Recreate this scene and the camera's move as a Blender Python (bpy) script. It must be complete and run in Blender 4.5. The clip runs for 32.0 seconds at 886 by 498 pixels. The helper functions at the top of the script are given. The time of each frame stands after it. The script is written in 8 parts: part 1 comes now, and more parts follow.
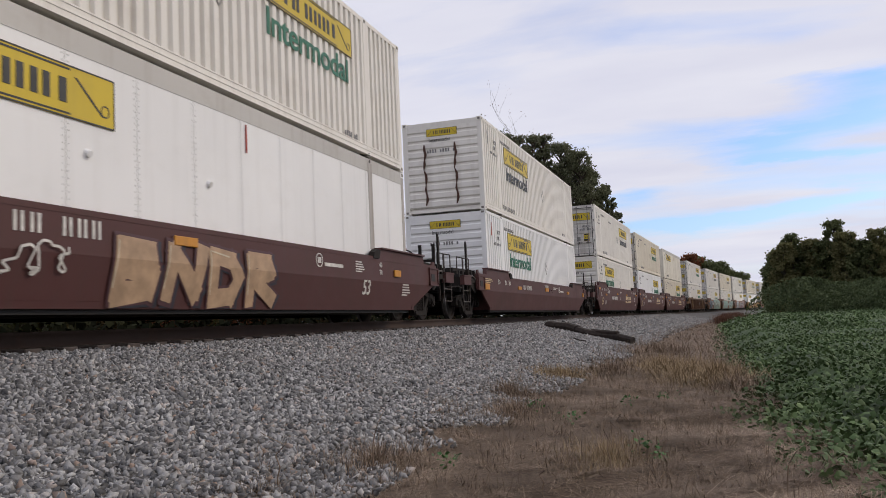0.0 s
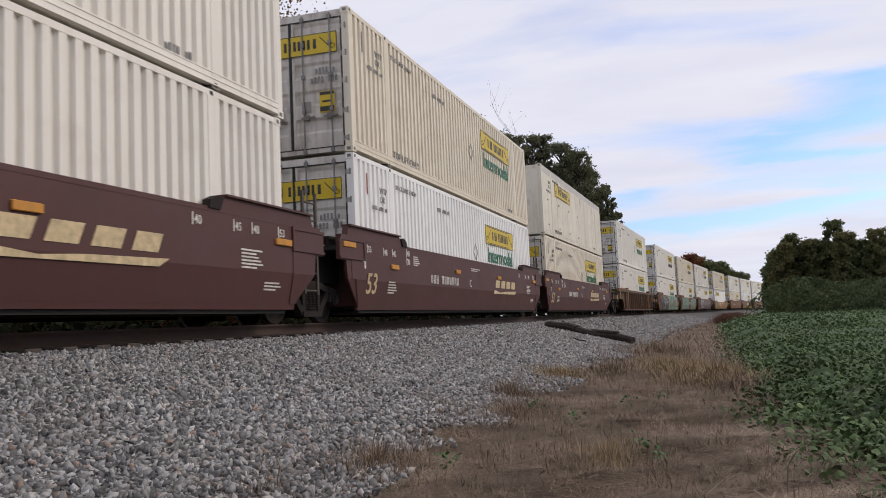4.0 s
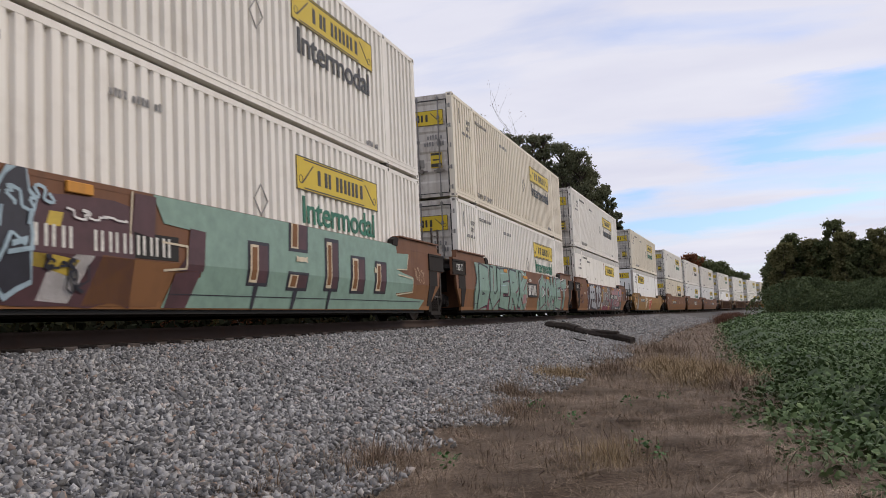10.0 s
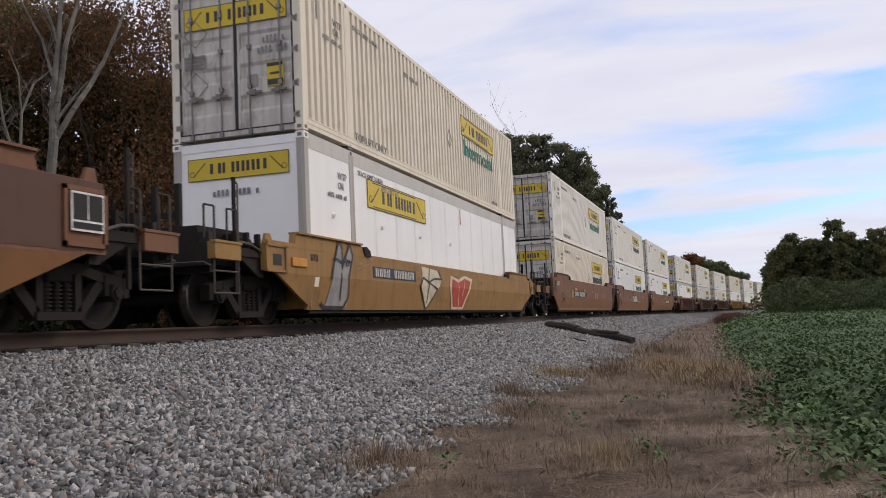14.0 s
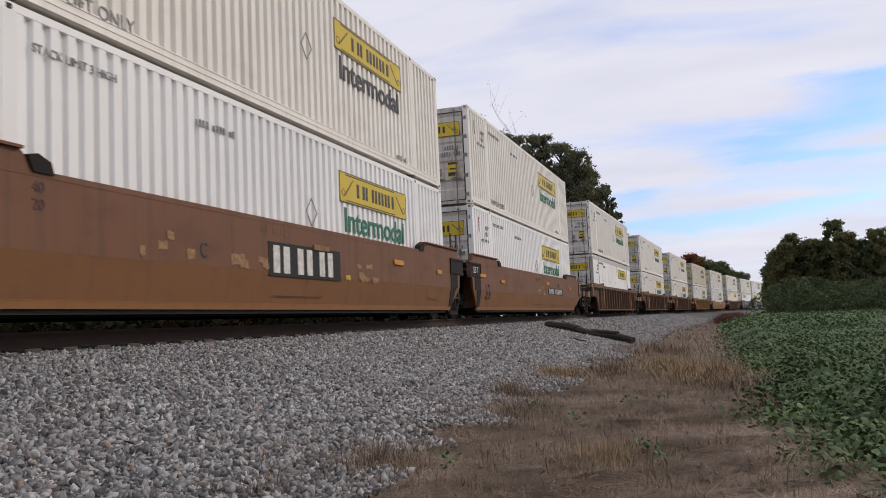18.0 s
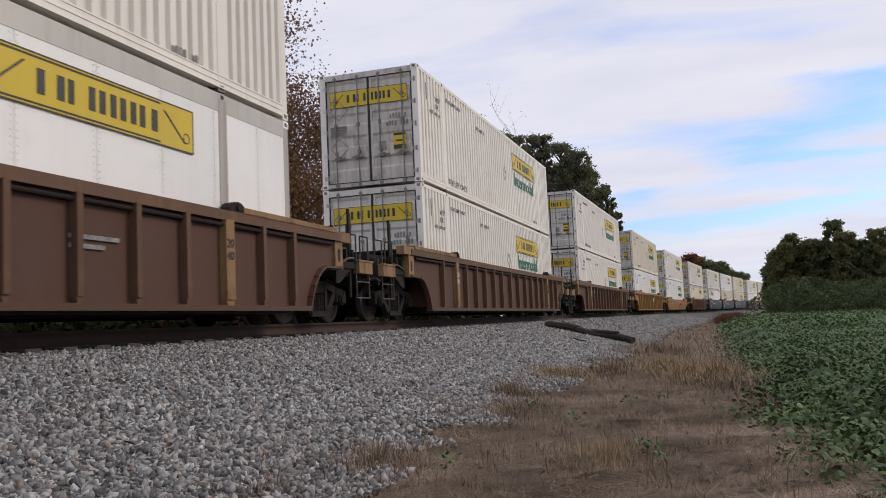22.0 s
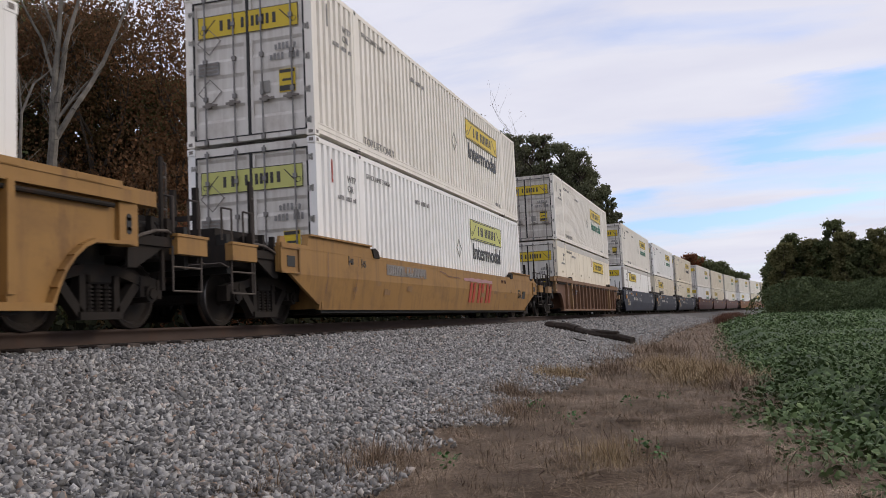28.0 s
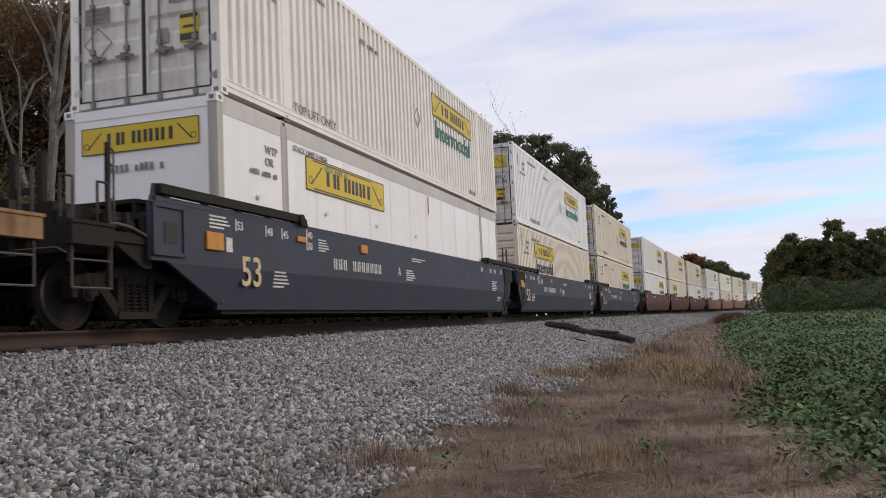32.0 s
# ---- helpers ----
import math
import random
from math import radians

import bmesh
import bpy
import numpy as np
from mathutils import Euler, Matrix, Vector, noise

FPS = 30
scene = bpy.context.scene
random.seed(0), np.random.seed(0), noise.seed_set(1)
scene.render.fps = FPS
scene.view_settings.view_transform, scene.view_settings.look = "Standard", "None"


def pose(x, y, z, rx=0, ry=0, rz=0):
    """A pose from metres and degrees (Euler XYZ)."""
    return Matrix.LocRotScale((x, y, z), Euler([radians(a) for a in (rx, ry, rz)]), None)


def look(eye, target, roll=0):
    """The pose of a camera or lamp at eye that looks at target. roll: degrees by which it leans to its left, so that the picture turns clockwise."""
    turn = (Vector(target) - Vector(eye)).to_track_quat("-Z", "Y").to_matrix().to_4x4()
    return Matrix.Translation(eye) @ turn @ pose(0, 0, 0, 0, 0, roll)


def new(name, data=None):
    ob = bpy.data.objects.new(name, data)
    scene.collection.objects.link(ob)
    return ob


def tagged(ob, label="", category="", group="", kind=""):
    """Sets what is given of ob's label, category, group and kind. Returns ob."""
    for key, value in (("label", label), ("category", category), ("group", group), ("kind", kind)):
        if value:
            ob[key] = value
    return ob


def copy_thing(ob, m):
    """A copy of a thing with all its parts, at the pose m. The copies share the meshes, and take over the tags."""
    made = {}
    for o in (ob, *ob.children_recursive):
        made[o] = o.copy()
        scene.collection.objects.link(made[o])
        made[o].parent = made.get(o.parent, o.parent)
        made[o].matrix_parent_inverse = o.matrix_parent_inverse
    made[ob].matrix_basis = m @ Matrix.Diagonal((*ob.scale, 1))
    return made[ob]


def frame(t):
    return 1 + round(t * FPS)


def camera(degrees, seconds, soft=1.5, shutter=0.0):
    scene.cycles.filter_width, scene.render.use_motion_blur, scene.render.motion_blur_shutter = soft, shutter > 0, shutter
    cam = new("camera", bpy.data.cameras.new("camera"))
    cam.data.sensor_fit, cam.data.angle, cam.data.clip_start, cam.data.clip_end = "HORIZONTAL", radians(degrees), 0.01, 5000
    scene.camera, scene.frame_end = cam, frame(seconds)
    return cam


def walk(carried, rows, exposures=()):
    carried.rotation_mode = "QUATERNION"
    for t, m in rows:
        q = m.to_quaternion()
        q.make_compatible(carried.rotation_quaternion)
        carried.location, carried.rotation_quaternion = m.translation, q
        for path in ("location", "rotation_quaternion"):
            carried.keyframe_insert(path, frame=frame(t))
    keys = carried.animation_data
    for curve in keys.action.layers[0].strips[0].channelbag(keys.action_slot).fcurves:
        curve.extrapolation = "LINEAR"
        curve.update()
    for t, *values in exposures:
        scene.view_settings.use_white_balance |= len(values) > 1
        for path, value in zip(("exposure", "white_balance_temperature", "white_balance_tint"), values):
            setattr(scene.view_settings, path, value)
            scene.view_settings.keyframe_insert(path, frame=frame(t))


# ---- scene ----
# ---- camera ----
# World: metres; the track leaves the camera along +x, the rails' heads lie at z = 0.
TRACK_Y, CURVE_FROM, EASE, BEND = 7.744, 5.24, 22.84, 0.00085
CAM_Z = -0.107
cam = camera(54.34, 32.0, soft=0.85, shutter=0.1)


def cam_pose(yaw, pitch, roll):
    f = Vector((math.cos(yaw) * math.cos(pitch), math.sin(yaw) * math.cos(pitch), math.sin(pitch)))
    eye = Vector((0, 0, CAM_Z))
    return look(eye, eye + f, math.degrees(roll))


EYE = cam_pose(0.29937, 0.08562, -0.04536)
walk(cam, [(0.0, EYE), (32.0, EYE)], exposures=[(t, e, 6660, 10) for t, e in ((0, -0.13), (1, 0.03), (2, -0.12), (3, -0.04), (6, -0.08), (7, -0.05), (9, -0.06), (12.9, -0.09), (14, -0.05), (20, -0.09), (24, -0.06), (28, -0.07), (29, -0.15), (30, -0.04), (32, -0.03))])

# ---- light ----
SUN_EL, SUN_AZ = radians(34), radians(-62)   # azimuth from +x towards +y
world = bpy.data.worlds.new("sky")
scene.world = world
world.use_nodes = True
wn, wl = world.node_tree.nodes, world.node_tree.links
wn.clear()
w_out = wn.new("ShaderNodeOutputWorld")
w_bg = wn.new("ShaderNodeBackground")
w_sky = wn.new("ShaderNodeTexSky")
w_sky.sky_type, w_sky.sun_disc = "NISHITA", False
w_sky.sun_elevation, w_sky.sun_rotation = SUN_EL, math.pi / 2 - SUN_AZ
w_sky.air_density, w_sky.dust_density = 1.0, 1.2
w_co = wn.new("ShaderNodeTexCoord")
w_sep = wn.new("ShaderNodeSeparateXYZ")
w_add = wn.new("ShaderNodeMath"); w_add.operation = "ADD"; w_add.inputs[1].default_value = 0.16
w_dx = wn.new("ShaderNodeMath"); w_dx.operation = "DIVIDE"
w_dy = wn.new("ShaderNodeMath"); w_dy.operation = "DIVIDE"
w_com = wn.new("ShaderNodeCombineXYZ")
w_map = wn.new("ShaderNodeMapping")
w_map.inputs["Rotation"].default_value = (0, 0, radians(-20))
w_map.inputs["Scale"].default_value = (1.25, 0.55, 1)
w_map.inputs["Location"].default_value = (2.55, 0.3, 0)
w_n = wn.new("ShaderNodeTexNoise")
w_n.inputs["Scale"].default_value, w_n.inputs["Detail"].default_value = 1.9, 9
w_n.inputs["Roughness"].default_value, w_n.inputs["Distortion"].default_value = 0.50, 0.35
w_r = wn.new("ShaderNodeValToRGB")
w_r.color_ramp.elements[0].position, w_r.color_ramp.elements[1].position = 0.20, 0.56
w_mix = wn.new("ShaderNodeMix"); w_mix.data_type = "RGBA"
w_cl = wn.new("ShaderNodeMix"); w_cl.data_type = "RGBA"
w_cl.inputs["A"].default_value, w_cl.inputs["B"].default_value = (6.8, 7.0, 8.75, 1), (9.25, 9.35, 10.3, 1)
w_n2 = wn.new("ShaderNodeTexNoise")
w_n2.inputs["Scale"].default_value, w_n2.inputs["Detail"].default_value = 3.0, 6
wl.new(w_co.outputs["Generated"], w_sep.inputs[0])
wl.new(w_sep.outputs["Z"], w_add.inputs[0])
wl.new(w_sep.outputs["X"], w_dx.inputs[0]); wl.new(w_add.outputs[0], w_dx.inputs[1])
wl.new(w_sep.outputs["Y"], w_dy.inputs[0]); wl.new(w_add.outputs[0], w_dy.inputs[1])
wl.new(w_dx.outputs[0], w_com.inputs["X"]); wl.new(w_dy.outputs[0], w_com.inputs["Y"])
wl.new(w_com.outputs[0], w_map.inputs["Vector"])
wl.new(w_map.outputs[0], w_n.inputs["Vector"]); wl.new(w_map.outputs[0], w_n2.inputs["Vector"])
# thin places in the cloud over the far end of the track, where blue shows: azimuth, height, half length, half depth, slope, strength


def sky_math(op, a, b=None, c=None):
    n = wn.new("ShaderNodeMath")
    n.operation = op
    for i, v in enumerate((a, b, c)):
        if isinstance(v, (int, float)):
            n.inputs[i].default_value = v
        elif v is not None:
            wl.new(v, n.inputs[i])
    return n.outputs[0]


w_warp = wn.new("ShaderNodeTexNoise")
w_warp.inputs["Scale"].default_value, w_warp.inputs["Detail"].default_value, w_warp.inputs["Roughness"].default_value = 4.2, 9, 0.66
w_wm = wn.new("ShaderNodeMapping")
w_wm.inputs["Scale"].default_value = (0.6, 0.6, 3.6)
w_wm.inputs["Rotation"].default_value = (radians(7), radians(-6), 0)
wl.new(w_co.outputs["Generated"], w_wm.inputs["Vector"]); wl.new(w_wm.outputs[0], w_warp.inputs["Vector"])
w_ws = wn.new("ShaderNodeSeparateColor")
wl.new(w_warp.outputs["Color"], w_ws.inputs[0])
sky_az = sky_math("MULTIPLY_ADD", w_ws.outputs[0], 0.16, sky_math("SUBTRACT", sky_math("ARCTAN2", w_sep.outputs["Y"], w_sep.outputs["X"]), 0.08))
sky_el = sky_math("MULTIPLY_ADD", w_ws.outputs[1], 0.075, sky_math("SUBTRACT", sky_math("ARCSINE", w_sep.outputs["Z"]), 0.0375))
blue_sum = None
for az, el, half, deep, slope, power in ((0.01, 0.100, 0.13, 0.014, 0.0, 1.0), (-0.135, 0.115, 0.11, 0.011, -0.06, 0.95), (-0.060, 0.182, 0.070, 0.018, -0.02, 0.95), (-0.185, 0.205, 0.065, 0.030, 0.0, 1.05), (-0.06, 0.150, 0.18, 0.06, 0.0, 0.12),
                                        (-0.125, 0.165, 0.09, 0.007, 0.04, 0.7), (0.085, 0.136, 0.03, 0.012, 0.0, 0.7), (-0.10, 0.232, 0.10, 0.008, 0.05, 0.4), (-0.42, 0.16, 0.16, 0.04, 0.0, 0.9)):
    du = sky_math("MULTIPLY", sky_math("SUBTRACT", sky_az, az), 1 / half)
    dv = sky_math("MULTIPLY", sky_math("SUBTRACT", sky_math("SUBTRACT", sky_el, el), sky_math("MULTIPLY", sky_math("SUBTRACT", sky_az, az), slope)), 1 / deep)
    g = sky_math("MULTIPLY", sky_math("EXPONENT", sky_math("MULTIPLY", sky_math("MULTIPLY_ADD", du, du, sky_math("MULTIPLY", dv, dv)), -1.0)), power)
    blue_sum = g if blue_sum is None else sky_math("ADD", blue_sum, g)
w_cov = wn.new("ShaderNodeMath"); w_cov.operation = "SUBTRACT"
wl.new(sky_math("ADD", w_n.outputs["Fac"], 0.10), w_cov.inputs[0])
wl.new(sky_math("MULTIPLY", blue_sum, 0.42), w_cov.inputs[1])
wl.new(w_cov.outputs[0], w_r.inputs["Fac"])
w_blue = wn.new("ShaderNodeMix"); w_blue.data_type, w_blue.blend_type = "RGBA", "MULTIPLY"
w_blue.inputs["Factor"].default_value, w_blue.inputs["B"].default_value = 1.0, (1.25, 1.5, 2.05, 1)
wl.new(w_n2.outputs["Fac"], w_cl.inputs["Factor"])
wl.new(w_r.outputs["Color"], w_mix.inputs["Factor"])
wl.new(w_sky.outputs["Color"], w_blue.inputs["A"]); wl.new(w_blue.outputs["Result"], w_mix.inputs["A"]); wl.new(w_cl.outputs["Result"], w_mix.inputs["B"])
wl.new(w_mix.outputs["Result"], w_bg.inputs["Color"])
w_bg.inputs["Strength"].default_value = 0.1
wl.new(w_bg.outputs[0], w_out.inputs["Surface"])

sun_data = bpy.data.lights.new("sun", "SUN")
sun_data.energy, sun_data.angle, sun_data.color = 1.26, radians(16), (1.0, 0.85, 0.66)
sun = new("sun", sun_data)
sun_dir = Vector((math.cos(SUN_EL) * math.cos(SUN_AZ), math.cos(SUN_EL) * math.sin(SUN_AZ), math.sin(SUN_EL)))
sun.matrix_world = look(sun_dir * 50, (0, 0, 0))


# ---- the track's line ----
def _line():
    step, x, y, th = 0.5, -60.0, TRACK_Y, 0.0
    rows, s = [], -60.0
    while s < 900:
        rows.append((s, x, y, th))
        d = s + step / 2 - CURVE_FROM
        k = 0 if d < 0 else BEND * min(1.0, d / EASE)
        th -= k * step
        x, y, s = x + math.cos(th) * step, y + math.sin(th) * step, s + step
    return np.array(rows)


LINE = _line()


def track(s):
    """x, y and heading of the track's middle at s metres along it."""
    return tuple(np.interp(s, LINE[:, 0], LINE[:, i]) for i in (1, 2, 3))


def off_track(x, y):
    """Distance of a point to the left (positive) or right of the track's middle."""
    ty = np.interp(x, LINE[:, 1], LINE[:, 2])
    th = np.interp(x, LINE[:, 1], LINE[:, 3])
    return (y - ty) * np.cos(th)


# ---- materials ----
def nodes_of(name):
    m = bpy.data.materials.new(name)
    m.use_nodes = True
    nt = m.node_tree
    return m, nt, nt.nodes["Principled BSDF"]


def ramp(nt, fac, lo, hi):
    r = nt.nodes.new("ShaderNodeMapRange")
    r.inputs["From Min"].default_value, r.inputs["From Max"].default_value = lo, hi
    nt.links.new(fac, r.inputs["Value"])
    return r.outputs["Result"]


def noise_tex(nt, scale, detail=4, stretch=(1, 1, 1), rough=0.55, coords="Object", shift=0.0):
    co = nt.nodes.new("ShaderNodeTexCoord")
    mp = nt.nodes.new("ShaderNodeMapping")
    mp.inputs["Scale"].default_value = stretch
    mp.inputs["Location"].default_value = (shift, shift * 0.7, shift * 1.3)
    nz = nt.nodes.new("ShaderNodeTexNoise")
    nz.inputs["Scale"].default_value, nz.inputs["Detail"].default_value = scale, detail
    nz.inputs["Roughness"].default_value = rough
    nt.links.new(co.outputs[coords], mp.inputs["Vector"])
    nt.links.new(mp.outputs[0], nz.inputs["Vector"])
    return nz.outputs["Fac"]


def blend(nt, fac, a, b, kind="MIX"):
    mx = nt.nodes.new("ShaderNodeMix")
    mx.data_type, mx.blend_type = "RGBA", kind
    for key, v in (("Factor", fac), ("A", a), ("B", b)):
        if isinstance(v, (int, float)):
            mx.inputs[key].default_value = v
        elif isinstance(v, tuple):
            mx.inputs[key].default_value = (*v, 1)
        else:
            nt.links.new(v, mx.inputs[key])
    return mx.outputs["Result"]


def times(nt, a, b):
    mt = nt.nodes.new("ShaderNodeMath")
    mt.operation = "MULTIPLY"
    nt.links.new(a, mt.inputs[0])
    if isinstance(b, (int, float)):
        mt.inputs[1].default_value = b
    else:
        nt.links.new(b, mt.inputs[1])
    return mt.outputs[0]


def bumped(nt, bsdf, height, strength, distance=0.01):
    b = nt.nodes.new("ShaderNodeBump")
    b.inputs["Strength"].default_value, b.inputs["Distance"].default_value = strength, distance
    nt.links.new(height, b.inputs["Height"])
    nt.links.new(b.outputs[0], bsdf.inputs["Normal"])


def paint(name, rgb, rough=0.5, dirt=(0.10, 0.075, 0.05), amount=0.5, rust=0.0, metal=0.0, shift=0.0, spread=0.06):
    """Weathered paint: broad fading, running streaks, grime and spots of rust."""
    m, nt, bs = nodes_of(name)
    info = nt.nodes.new("ShaderNodeObjectInfo")
    fade = noise_tex(nt, 0.5, 3, shift=shift)
    c = blend(nt, ramp(nt, fade, 0.3, 0.7), tuple(v * 0.94 for v in rgb), tuple(min(1, v * 1.03) for v in rgb))
    c = blend(nt, times(nt, info.outputs["Random"], spread * 3), c, tuple(v * 0.7 for v in rgb))
    streak = noise_tex(nt, 3.2, 5, (1.6, 1.6, 0.09), shift=shift + 3)
    c = blend(nt, times(nt, ramp(nt, streak, 0.5, 0.85), amount), c, dirt)
    grime = noise_tex(nt, 1.7, 8, (0.6, 1, 1), 0.65, shift=shift + 7)
    c = blend(nt, times(nt, ramp(nt, grime, 0.52, 0.8), amount * 0.8), c, dirt)
    if rust:
        spots = noise_tex(nt, 2.4, 10, (1, 1, 0.45), 0.7, shift=shift + 11)
        c = blend(nt, times(nt, ramp(nt, spots, 0.62 - rust * 0.18, 0.68), min(1.0, rust * 1.3)), c, (0.075, 0.03, 0.014))
    nt.links.new(c, bs.inputs["Base Color"])
    fine = noise_tex(nt, 60, 3)
    r = nt.nodes.new("ShaderNodeMapRange")
    r.inputs["To Min"].default_value, r.inputs["To Max"].default_value = rough, min(1, rough + 0.25)
    nt.links.new(grime, r.inputs["Value"])
    nt.links.new(r.outputs[0], bs.inputs["Roughness"])
    bs.inputs["Metallic"].default_value = metal
    bumped(nt, bs, fine, 0.12, 0.002)
    return m


def plain(name, rgb, rough=0.6, metal=0.0, vary=0.25, scale=4.0):
    m, nt, bs = nodes_of(name)
    n = noise_tex(nt, scale, 6, rough=0.6)
    c = blend(nt, ramp(nt, n, 0.3, 0.7), tuple(v * (1 - vary) for v in rgb), tuple(min(1, v * (1 + vary)) for v in rgb))
    nt.links.new(c, bs.inputs["Base Color"])
    bs.inputs["Roughness"].default_value, bs.inputs["Metallic"].default_value = rough, metal
    return m


def islands(name, low, high, mid=None, rough=0.85, bump=0.0, scale=25.0, patch=0.0, gloss=0.5, thin=0.0):
    """For heaps of small pieces: each piece has a shade of its own."""
    m, nt, bs = nodes_of(name)
    geo = nt.nodes.new("ShaderNodeNewGeometry")
    rp = nt.nodes.new("ShaderNodeValToRGB")
    rp.color_ramp.elements[0].color, rp.color_ramp.elements[1].color = (*low, 1), (*high, 1)
    if mid:
        e = rp.color_ramp.elements.new(0.5)
        e.color = (*mid, 1)
    nt.links.new(geo.outputs["Random Per Island"], rp.inputs["Fac"])
    n = noise_tex(nt, scale, 5)
    c = blend(nt, ramp(nt, n, 0.25, 0.75), rp.outputs["Color"], tuple(v * 0.6 for v in (mid or low)))
    c = blend(nt, 0.55, c, rp.outputs["Color"])
    if patch:
        big = noise_tex(nt, patch, 4, rough=0.6)
        c = blend(nt, ramp(nt, big, 0.42, 0.68), c, tuple(v * 0.55 for v in (mid or low)))
    nt.links.new(c, bs.inputs["Base Color"])
    bs.inputs["Roughness"].default_value = rough
    bs.inputs["Specular IOR Level"].default_value = gloss
    if bump:
        bumped(nt, bs, n, bump, 0.01)
    if thin:
        tr = nt.nodes.new("ShaderNodeBsdfTranslucent")
        mx = nt.nodes.new("ShaderNodeMixShader")
        mx.inputs[0].default_value = thin
        nt.links.new(c, tr.inputs["Color"])
        nt.links.new(bs.outputs[0], mx.inputs[1]), nt.links.new(tr.outputs[0], mx.inputs[2])
        nt.links.new(mx.outputs[0], nt.nodes["Material Output"].inputs["Surface"])
    return m


WHITE = paint("white_paint", (0.86, 0.825, 0.755), 0.42, (0.30, 0.23, 0.16), 0.22, 0.0)
BRIGHT = paint("clean_white_paint", (0.89, 0.885, 0.865), 0.38, (0.3, 0.26, 0.2), 0.10, 0.0, shift=5)
CREAM = paint("yellowed_white_paint", (0.80, 0.735, 0.605), 0.48, (0.24, 0.17, 0.10), 0.30, 0.0, shift=9)
DINGY = paint("dingy_white_paint", (0.74, 0.70, 0.60), 0.5, (0.22, 0.14, 0.075), 0.42, 0.16, shift=14)
DOORW = paint("door_paint", (0.70, 0.675, 0.63), 0.42, (0.20, 0.15, 0.11), 0.55, 0.10, shift=21)
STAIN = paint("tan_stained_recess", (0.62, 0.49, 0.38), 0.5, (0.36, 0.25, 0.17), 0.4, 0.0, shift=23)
SHADEW = paint("darker_white_recess", (0.74, 0.70, 0.63), 0.5, (0.36, 0.28, 0.2), 0.4, 0.0, shift=25)
DOORR = paint("rusting_door_paint", (0.60, 0.57, 0.52), 0.5, (0.15, 0.085, 0.045), 0.75, 0.45, shift=27)
RAILG = paint("grey_rail_metal", (0.30, 0.29, 0.27), 0.45, (0.12, 0.09, 0.06), 0.4, 0.0, 0.3, shift=31)
LIGHTRAIL = paint("pale_grey_rail_metal", (0.56, 0.54, 0.50), 0.45, (0.25, 0.2, 0.15), 0.4, 0.0, 0.1, shift=32)
PALEGRAB = paint("worn_grab_iron", (0.085, 0.068, 0.056), 0.5, (0.03, 0.02, 0.015), 0.7, 0.3, 0.3, shift=34)
ROD = paint("dull_galvanised_steel", (0.24, 0.235, 0.23), 0.42, (0.12, 0.08, 0.05), 0.5, 0.0, 0.6, shift=33)
CASTING = paint("grimy_corner_casting", (0.22, 0.20, 0.18), 0.6, (0.06, 0.045, 0.035), 0.6, 0.3, 0.2, shift=35)
# also colours holes and slots, whose inner dark is put into it
GASKET = plain("rubber_and_hole_black", (0.02, 0.02, 0.02), 0.7)
YELLOW = paint("yellow_sheet", (0.66, 0.48, 0.025), 0.4, (0.30, 0.20, 0.06), 0.25, 0.0, shift=41)
PALE = paint("faded_yellow_sheet", (0.55, 0.56, 0.18), 0.5, (0.30, 0.26, 0.12), 0.3, 0.0, shift=43)
INK = plain("black_lettering", (0.03, 0.028, 0.025), 0.5, vary=0.4)
GREEN = plain("green_lettering", (0.012, 0.14, 0.075), 0.5, vary=0.3)
GREYINK = plain("worn_grey_lettering", (0.22, 0.215, 0.21), 0.6, vary=0.5, scale=9)
WINK = plain("white_stencil", (0.62, 0.60, 0.55), 0.6, vary=0.3, scale=9)
GOLD = plain("pale_gold_stencil", (0.55, 0.43, 0.25), 0.6, vary=0.3, scale=9)
ORANGE = paint("orange_reflector", (0.62, 0.27, 0.03), 0.45, (0.2, 0.10, 0.04), 0.6, shift=47)
REDM = plain("red_stripe", (0.40, 0.055, 0.03), 0.6)
MAROON = paint("maroon_car_paint", (0.074, 0.021, 0.018), 0.5, (0.05, 0.032, 0.024), 0.5, 0.0, shift=51, spread=0.02)
BROWN = paint("weathered_brown_paint", (0.082, 0.035, 0.021), 0.6, (0.11, 0.054, 0.026), 0.45, 0.25, shift=55, spread=0.02)
BROWNP = paint("scuffed_brown_posts", (0.115, 0.056, 0.029), 0.6, (0.20, 0.11, 0.046), 0.75, 0.25, shift=56, spread=0.2)
BROWN2 = paint("rusty_brown_paint", (0.118, 0.052, 0.026), 0.6, (0.075, 0.04, 0.022), 0.55, 0.35, shift=59, spread=0.02)
TAN = paint("tan_end_paint", (0.265, 0.155, 0.068), 0.6, (0.07, 0.036, 0.024), 0.85, 0.55, shift=61, spread=0.02)
RUSTOR = paint("faded_rust_orange_paint", (0.165, 0.067, 0.028), 0.55, (0.062, 0.034, 0.022), 0.75, 0.22, shift=63, spread=0.02)
RUSTLOW = paint("rust_stained_orange_paint", (0.205, 0.088, 0.028), 0.6, (0.11, 0.055, 0.028), 0.55, 0.22, shift=65, spread=0.02)
RUSTLIP = paint("bright_orange_sill", (0.27, 0.12, 0.038), 0.55, (0.14, 0.07, 0.03), 0.5, 0.1, shift=66, spread=0.02)
YELOR = paint("yellow_orange_paint", (0.295, 0.158, 0.042), 0.55, (0.12, 0.065, 0.030), 0.8, 0.28, shift=67, spread=0.02)
